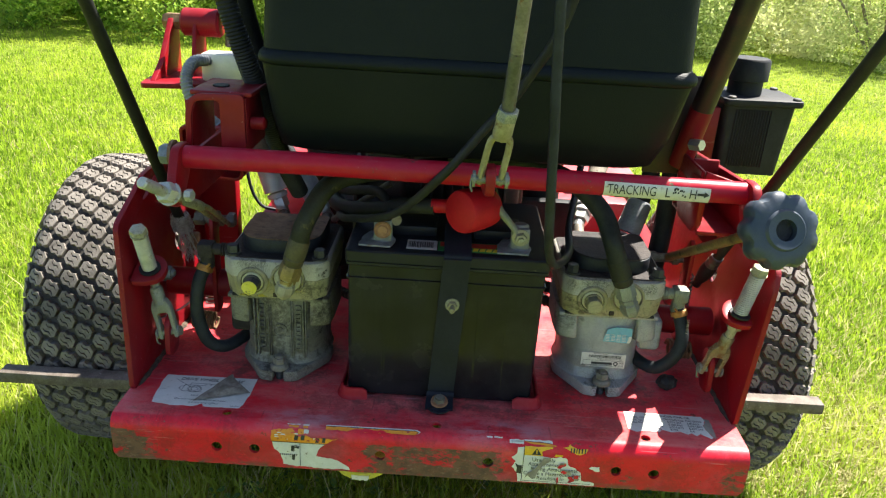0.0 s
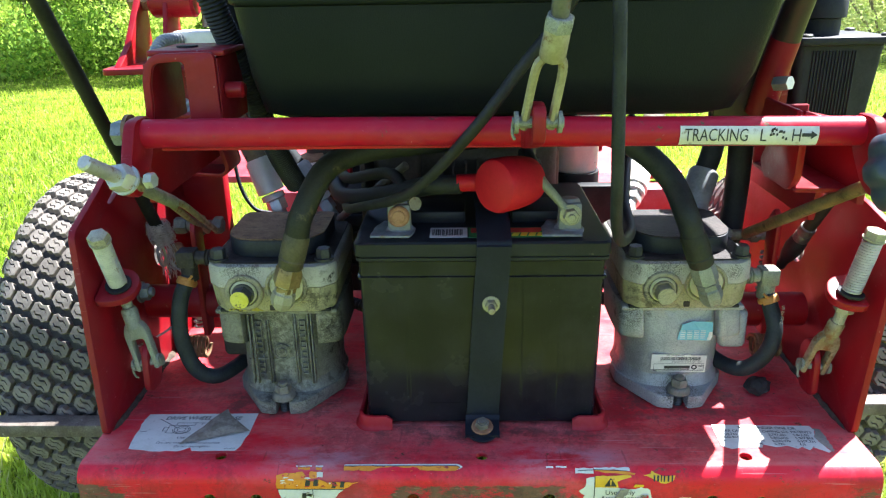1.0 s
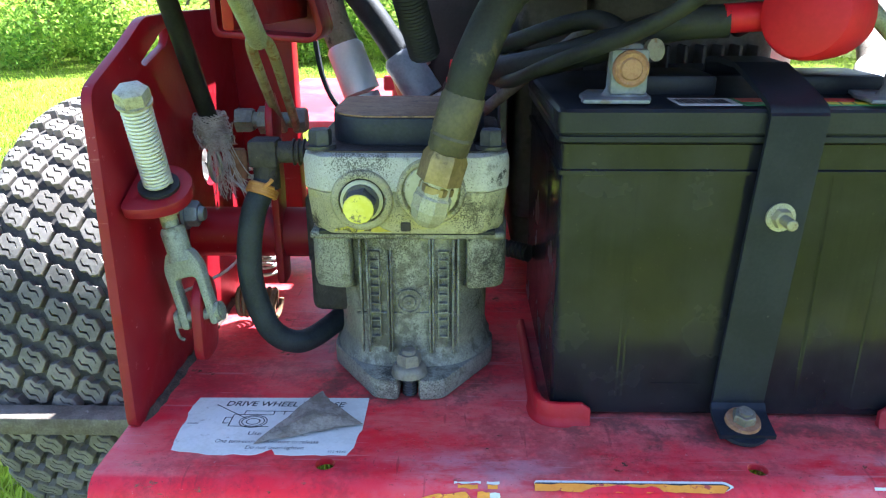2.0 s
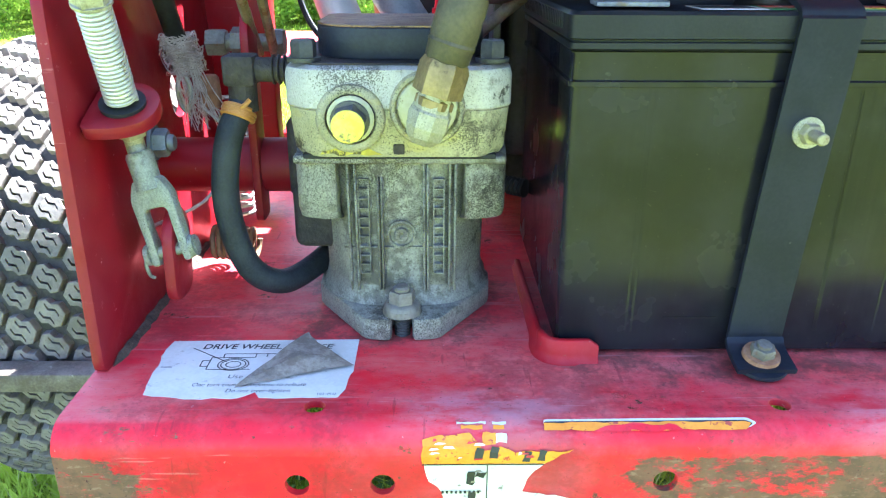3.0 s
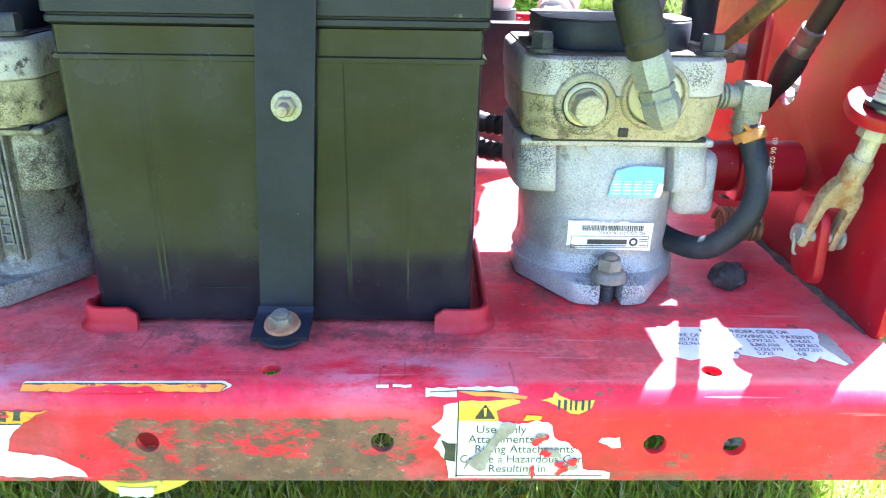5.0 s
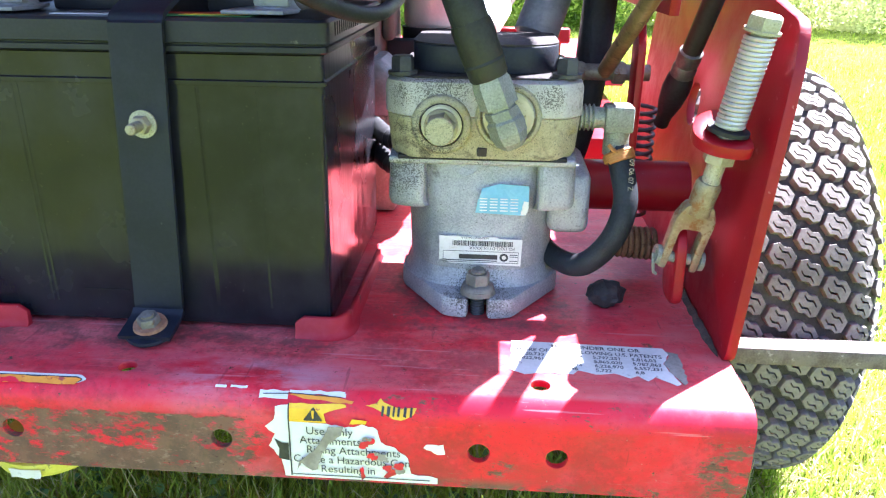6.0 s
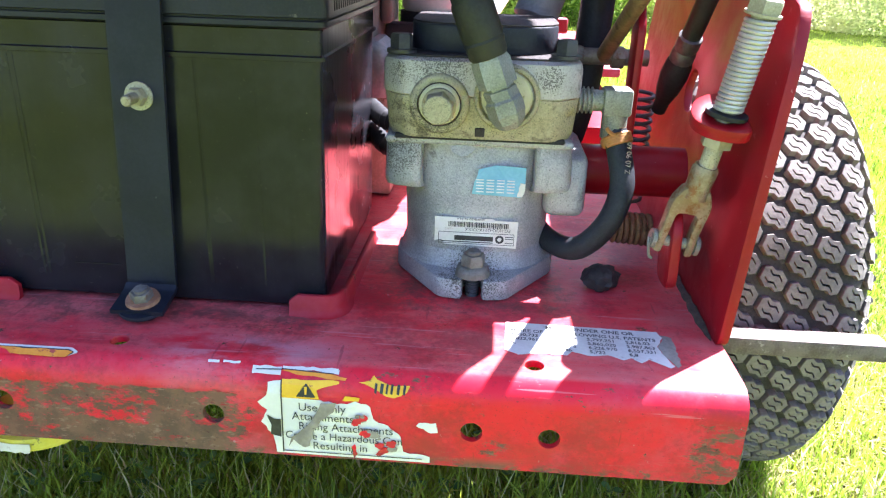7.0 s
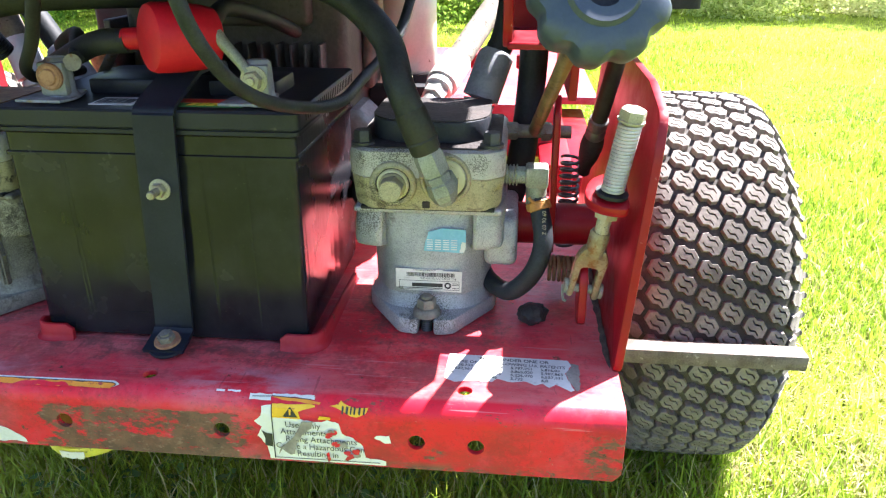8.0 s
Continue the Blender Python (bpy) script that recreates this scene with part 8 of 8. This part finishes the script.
def orange_decal():
    ob = label_thing("orange_decal", (-0.14, 0.011, 0.36), "torn orange and white warning decal on the deck's lip")
    sheet = ragged_outline([(-0.1770, -0.0040), (-0.1750, -0.0140), (-0.1690, -0.0200), (-0.1660, -0.0330), (-0.1520, -0.0350), (-0.0950, -0.0355), (-0.0990, -0.0300), (-0.1090, -0.0240), (-0.1310, -0.0200), (-0.1290, -0.0130), (-0.1210, -0.0040)], 0.0008, 51, 0.003)
    part("sheet", wrap_lip(outline_faces(sheet), 0.0004), PAPER, ob, "dirty white vinyl", 0)
    head = ragged_outline([(-0.1780, -0.0038), (-0.1210, -0.0038), (-0.1140, 0.0010), (-0.1080, 0.0035), (-0.1180, 0.0028), (-0.1350, 0.0020), (-0.1420, 0.0050), (-0.1500, 0.0030), (-0.1560, 0.0110), (-0.1700, 0.0100), (-0.1780, 0.0080)], 0.0008, 52, 0.003, keep=(0,))
    decal("header", head, DECAL_Y, ob, 0.0007, "torn orange header")
    decal("rule", [(-0.1780, -0.0045), (-0.1215, -0.0045), (-0.1215, -0.0038), (-0.1780, -0.0038)], INK, ob, 0.0009)
    decal("rule", [(-0.1480, -0.0340), (-0.1475, -0.0340), (-0.1475, -0.0045), (-0.1480, -0.0045)], INK, ob, 0.0009)
    for k, (x, s) in enumerate(((-0.1540, 0.0010), (-0.1470, 0.0015), (-0.1320, -0.0005), (-0.1250, 0.0000))):
        decal("letter_scrap", ragged_outline([(x, s - 0.0020), (x + 0.0038, s - 0.0022), (x + 0.0048, s + 0.0030), (x + 0.0012, s + 0.0036)], 0.0006, 60 + k, 0.002), INK, ob, 0.0010, "dark rest of a letter")
    for k, (x, s, w, h) in enumerate(((-0.1575, -0.0150, 0.0030, 0.0070), (-0.1535, -0.0110, 0.0040, 0.0025), (-0.1570, -0.0260, 0.0030, 0.0060))):
        decal("picture_scrap", ragged_outline([(x, s), (x + w, s - 0.001), (x + w * 1.4, s + h), (x + w * 0.3, s + h)], 0.0007, 70 + k, 0.002), INK, ob, 0.0009)
    bits = bmesh.new()
    for k in range(9):
        x = -0.1690 + k * 0.0021
        plate([(x, 0.3505), (x + 0.0011, 0.3505), (x + 0.0011, 0.3520), (x, 0.3520)], 0.0002, Matrix.Translation((0, LIP_Y - 0.0009, 0)) @ STANDING, bm=bits)
    part("print_row", bits, INK, ob, "", 0)
    for k, (x0, x1, s0, s1, mat) in enumerate(((-0.1620, -0.1485, 0.0148, 0.0162, PAPER), (-0.1455, -0.1390, 0.0148, 0.0162, PAPER), (-0.1600, -0.1500, 0.0125, 0.0146, DECAL_Y), (-0.1450, -0.1400, 0.0125, 0.0146, DECAL_Y), (-0.1500, -0.1440, 0.0060, 0.0110, DECAL_Y), (-0.1440, -0.1390, 0.0065, 0.0105, PAPER))):
        decal("edge_scrap", ragged_outline([(x0, s0), (x1, s0), (x1, s1), (x0, s1)], 0.0005, 80 + k, 0.002), mat, ob, 0.0005, "scrap of the torn decal")
    decal("stripe_edge", rounded([(-0.1215, 0.0125), (-0.0265, 0.0125), (-0.0215, 0.0150), (-0.0260, 0.0178), (-0.1215, 0.0172)], 0.0015), PAPER, ob, 0.0004, "white edged stripe")
    decal("stripe_line", rounded([(-0.1215, 0.0120), (-0.0272, 0.0122), (-0.0235, 0.0148), (-0.0270, 0.0164), (-0.1215, 0.0160)], 0.0012), INK, ob, 0.0006)
    decal("stripe", ragged_outline([(-0.1215, 0.0118), (-0.0275, 0.0118), (-0.0245, 0.0148), (-0.0275, 0.0156), (-0.1215, 0.0152)], 0.0004, 90, 0.004), DECAL_Y, ob, 0.0009, "orange stripe with worn paint")
    decal("stripe_wear", ragged_outline([(-0.0990, 0.0112), (-0.0560, 0.0112), (-0.0600, 0.0140), (-0.0760, 0.0148), (-0.0930, 0.0135)], 0.0007, 91, 0.003), RED_DECK, ob, 0.0011, "red paint where the stripe wore off")
    wear = random.Random(17)
    for k in range(22):
        x, y, w, h = wear.uniform(-0.176, -0.118), wear.uniform(-0.0020, 0.0078), wear.uniform(0.0015, 0.0060), wear.uniform(0.0006, 0.0016)
        if y < 0.0015 or x < -0.153:
            decal("worn_spot", ragged_outline([(x, y), (x + w, y + wear.uniform(-0.0008, 0.0008)), (x + w * 0.8, y + h), (x + w * 0.2, y + h)], 0.0004, 200 + k, 0.0015), PAPER_WHITE if k % 3 else RED_DECK, ob, 0.0012, "spot where the print has worn away")
    for k in range(12):
        x, y, w = wear.uniform(-0.164, -0.135), wear.uniform(-0.031, -0.008), wear.uniform(0.001, 0.004)
        if y > -0.018 or x < -0.15:
            decal("dirt_spot", ragged_outline([(x, y), (x + w, y), (x + w * 0.7, y + 0.0012), (x + w * 0.1, y + 0.0010)], 0.0004, 240 + k, 0.0015), GLUE, ob, 0.0011, "brown dirt on the vinyl")
    for o in ob.children:
        o.data.transform(Matrix.Translation((0.0055, 0, 0)))
    return ob


orange_decal()


def tracking_label():
    ob = label_thing("tracking_label", (0.19, 0.021, 0.662), "white tracking sticker with an arrow on the red crossbar")
    r, cy = 0.01165, 0.0325
    def cz(x):
        return 0.6635 - 0.0040 * (x + 0.0) / 0.27
    b = bmesh.new()
    xs = [0.1385 + 0.0965 * k / 10 for k in range(11)]
    grid = []
    for x in xs:
        row = []
        for j in range(9):
            a = radians(-44 + 74 * j / 8)
            rr = r
            row.append(b.verts.new((x, cy - rr * math.cos(a), cz(x) + rr * math.sin(a))))
        grid.append(row)
    for u, v in zip(grid, grid[1:]):
        for k in range(8):
            b.faces.new((u[k], u[k + 1], v[k + 1], v[k]))
    part("sheet", b, PAPER, ob, "white sticker wrapped on the tube", 60)
    def front(x, dz):
        return Matrix.Translation((x, cy - r - 0.0004, cz(x) + dz)) @ STANDING @ pose(0, 0, 0, 0, 0, -0.85)
    lettering("TRACKING", 0.0128, front(0.1412, -0.0045), INK, ob, squash=0.70)
    lettering("L", 0.0128, front(0.1935, -0.0045), INK, ob, squash=0.85)
    lettering("H", 0.0128, front(0.2155, -0.0045), INK, ob, squash=0.80)
    worn = bmesh.new()
    rnd = random.Random(12)
    for k in range(12):
        x, z = 0.2005 + rnd.random() * 0.013, rnd.uniform(-0.004, 0.004)
        plate(ragged_outline([(0, 0), (0.0016, 0.0003), (0.0014, 0.0022), (0.0002, 0.0018)], 0.0004, k, 0.001), 0.0001, front(x, z), bm=worn)
    part("worn_print", worn, INK, ob, "worn unreadable print", 0)
    arrow = plate([(0.0, 0.0018), (0.0062, 0.0018), (0.0062, 0.0), (0.0108, 0.0030), (0.0062, 0.0060), (0.0062, 0.0042), (0.0, 0.0042)], 0.0001, front(0.2230, -0.0030))
    part("arrow", arrow, INK, ob, "black arrow", 0)
    part("frame_line", plate([(0.0, 0.0), (0.0935, 0.0), (0.0935, 0.0003), (0.0, 0.0003)], 0.0001, front(0.1400, -0.0072)), INK, ob, "", 0)


tracking_label()


def pump_stickers():
    cx, y = 0.1865, 0.1132
    ob = label_thing("pump_label", (cx, y, 0.42), "white maker's sticker with barcode, upside down on the pump")
    edge = ragged_outline([(0.1615, 0.4325), (0.1615, 0.4165), (0.1660, 0.4175), (0.1675, 0.4145), (0.2125, 0.4135), (0.2130, 0.4310), (0.1990, 0.4312), (0.1975, 0.4322), (0.1700, 0.4325)], 0.0003, 33, 0.003, keep=(3, 4, 5))
    part("sheet", plate(edge, 0.0003, Matrix.Translation((0, y, 0)) @ STANDING), PAPER, ob, "white printed sheet", 0)
    bars = bmesh.new()
    rnd = random.Random(8)
    x = 0.1700
    while x < 0.2070:
        w = rnd.choice((0.0003, 0.0005, 0.0008))
        plate([(x, 0.4262), (x + w, 0.4262), (x + w, 0.4296), (x, 0.4296)], 0.0001, Matrix.Translation((0, y - 0.0004, 0)) @ STANDING, bm=bars)
        x += w + rnd.choice((0.0003, 0.0005))
    part("barcode", bars, INK, ob, "", 0)
    lettering("PG-1JQQ-DY1X-XXXX", 0.0028, Matrix.Translation((0.2085, y - 0.0006, 0.4258)) @ STANDING @ pose(0, 0, 0, 0, 0, 180), INK, ob)
    lettering("ASSEMBLED IN U.S.A.", 0.0019, Matrix.Translation((0.1925, y - 0.0006, 0.4322)) @ STANDING @ pose(0, 0, 0, 0, 0, 180), INK, ob)
    marks = bmesh.new()
    for x0, x1, z0, z1 in ((0.1640, 0.2110, 0.4225, 0.4228), (0.1640, 0.2110, 0.4152, 0.4155), (0.1640, 0.1643, 0.4152, 0.4228), (0.2107, 0.2110, 0.4152, 0.4228), (0.1740, 0.1980, 0.4175, 0.4206), (0.1660, 0.1980, 0.4162, 0.4168), (0.2055, 0.2105, 0.4206, 0.4211), (0.2055, 0.2105, 0.4194, 0.4198), (0.2055, 0.2105, 0.4166, 0.4170)):
        plate([(x0, z0), (x1, z0), (x1, z1), (x0, z1)], 0.0001, Matrix.Translation((0, y - 0.0004, 0)) @ STANDING, bm=marks)
    plate(circle(0.2020, 0.4190, 0.0027, 14), 0.0001, Matrix.Translation((0, y - 0.0004, 0)) @ STANDING, (circle(0.2020, 0.4190, 0.0014, 10),), bm=marks)
    part("fine_print", marks, INK, ob, "plain frame and emblem shapes", 0)
    bl = label_thing("blue_label", (0.2, y, 0.46), "blue patents sticker with a torn corner on the pump")
    edge = ragged_outline([(0.1835, 0.4480), (0.2130, 0.4470), (0.2155, 0.4515), (0.2155, 0.4690), (0.1975, 0.4700), (0.1870, 0.4665)], 0.0003, 35, 0.003, keep=(0, 2, 3))
    part("sheet", plate(edge, 0.0003, Matrix.Translation((0, y - 0.0002, 0)) @ STANDING), DECAL_BLUE, bl, "blue printed sheet", 0)
    bars = bmesh.new()
    for i in range(5):
        for j in range(4):
            x, z = 0.1860 + j * 0.0062, 0.4495 + i * 0.0022
            plate([(x, z), (x + 0.0046, z), (x + 0.0046, z + 0.0008), (x, z + 0.0008)], 0.0001, Matrix.Translation((0, y - 0.0006, 0)) @ STANDING, bm=bars)
    part("print_rows", bars, PAPER, bl, "rows of small pale print", 0)
    part("torn_corner", plate(ragged_outline([(0.2110, 0.4475), (0.2140, 0.4475), (0.2156, 0.4520), (0.2156, 0.4570), (0.2125, 0.4575)], 0.0004, 36, 0.002), 0.0002, Matrix.Translation((0, y - 0.0006, 0)) @ STANDING), PAPER, bl, "white torn corner", 0)
    settle(ob)
    settle(bl)
    lettering("09 06 07 Z", 0.0042, Matrix.Translation((0.2712, 0.1140, 0.4860)) @ STANDING @ pose(0, 0, 0, 0, 0, -88), GLUE, drain_l)


pump_stickers()
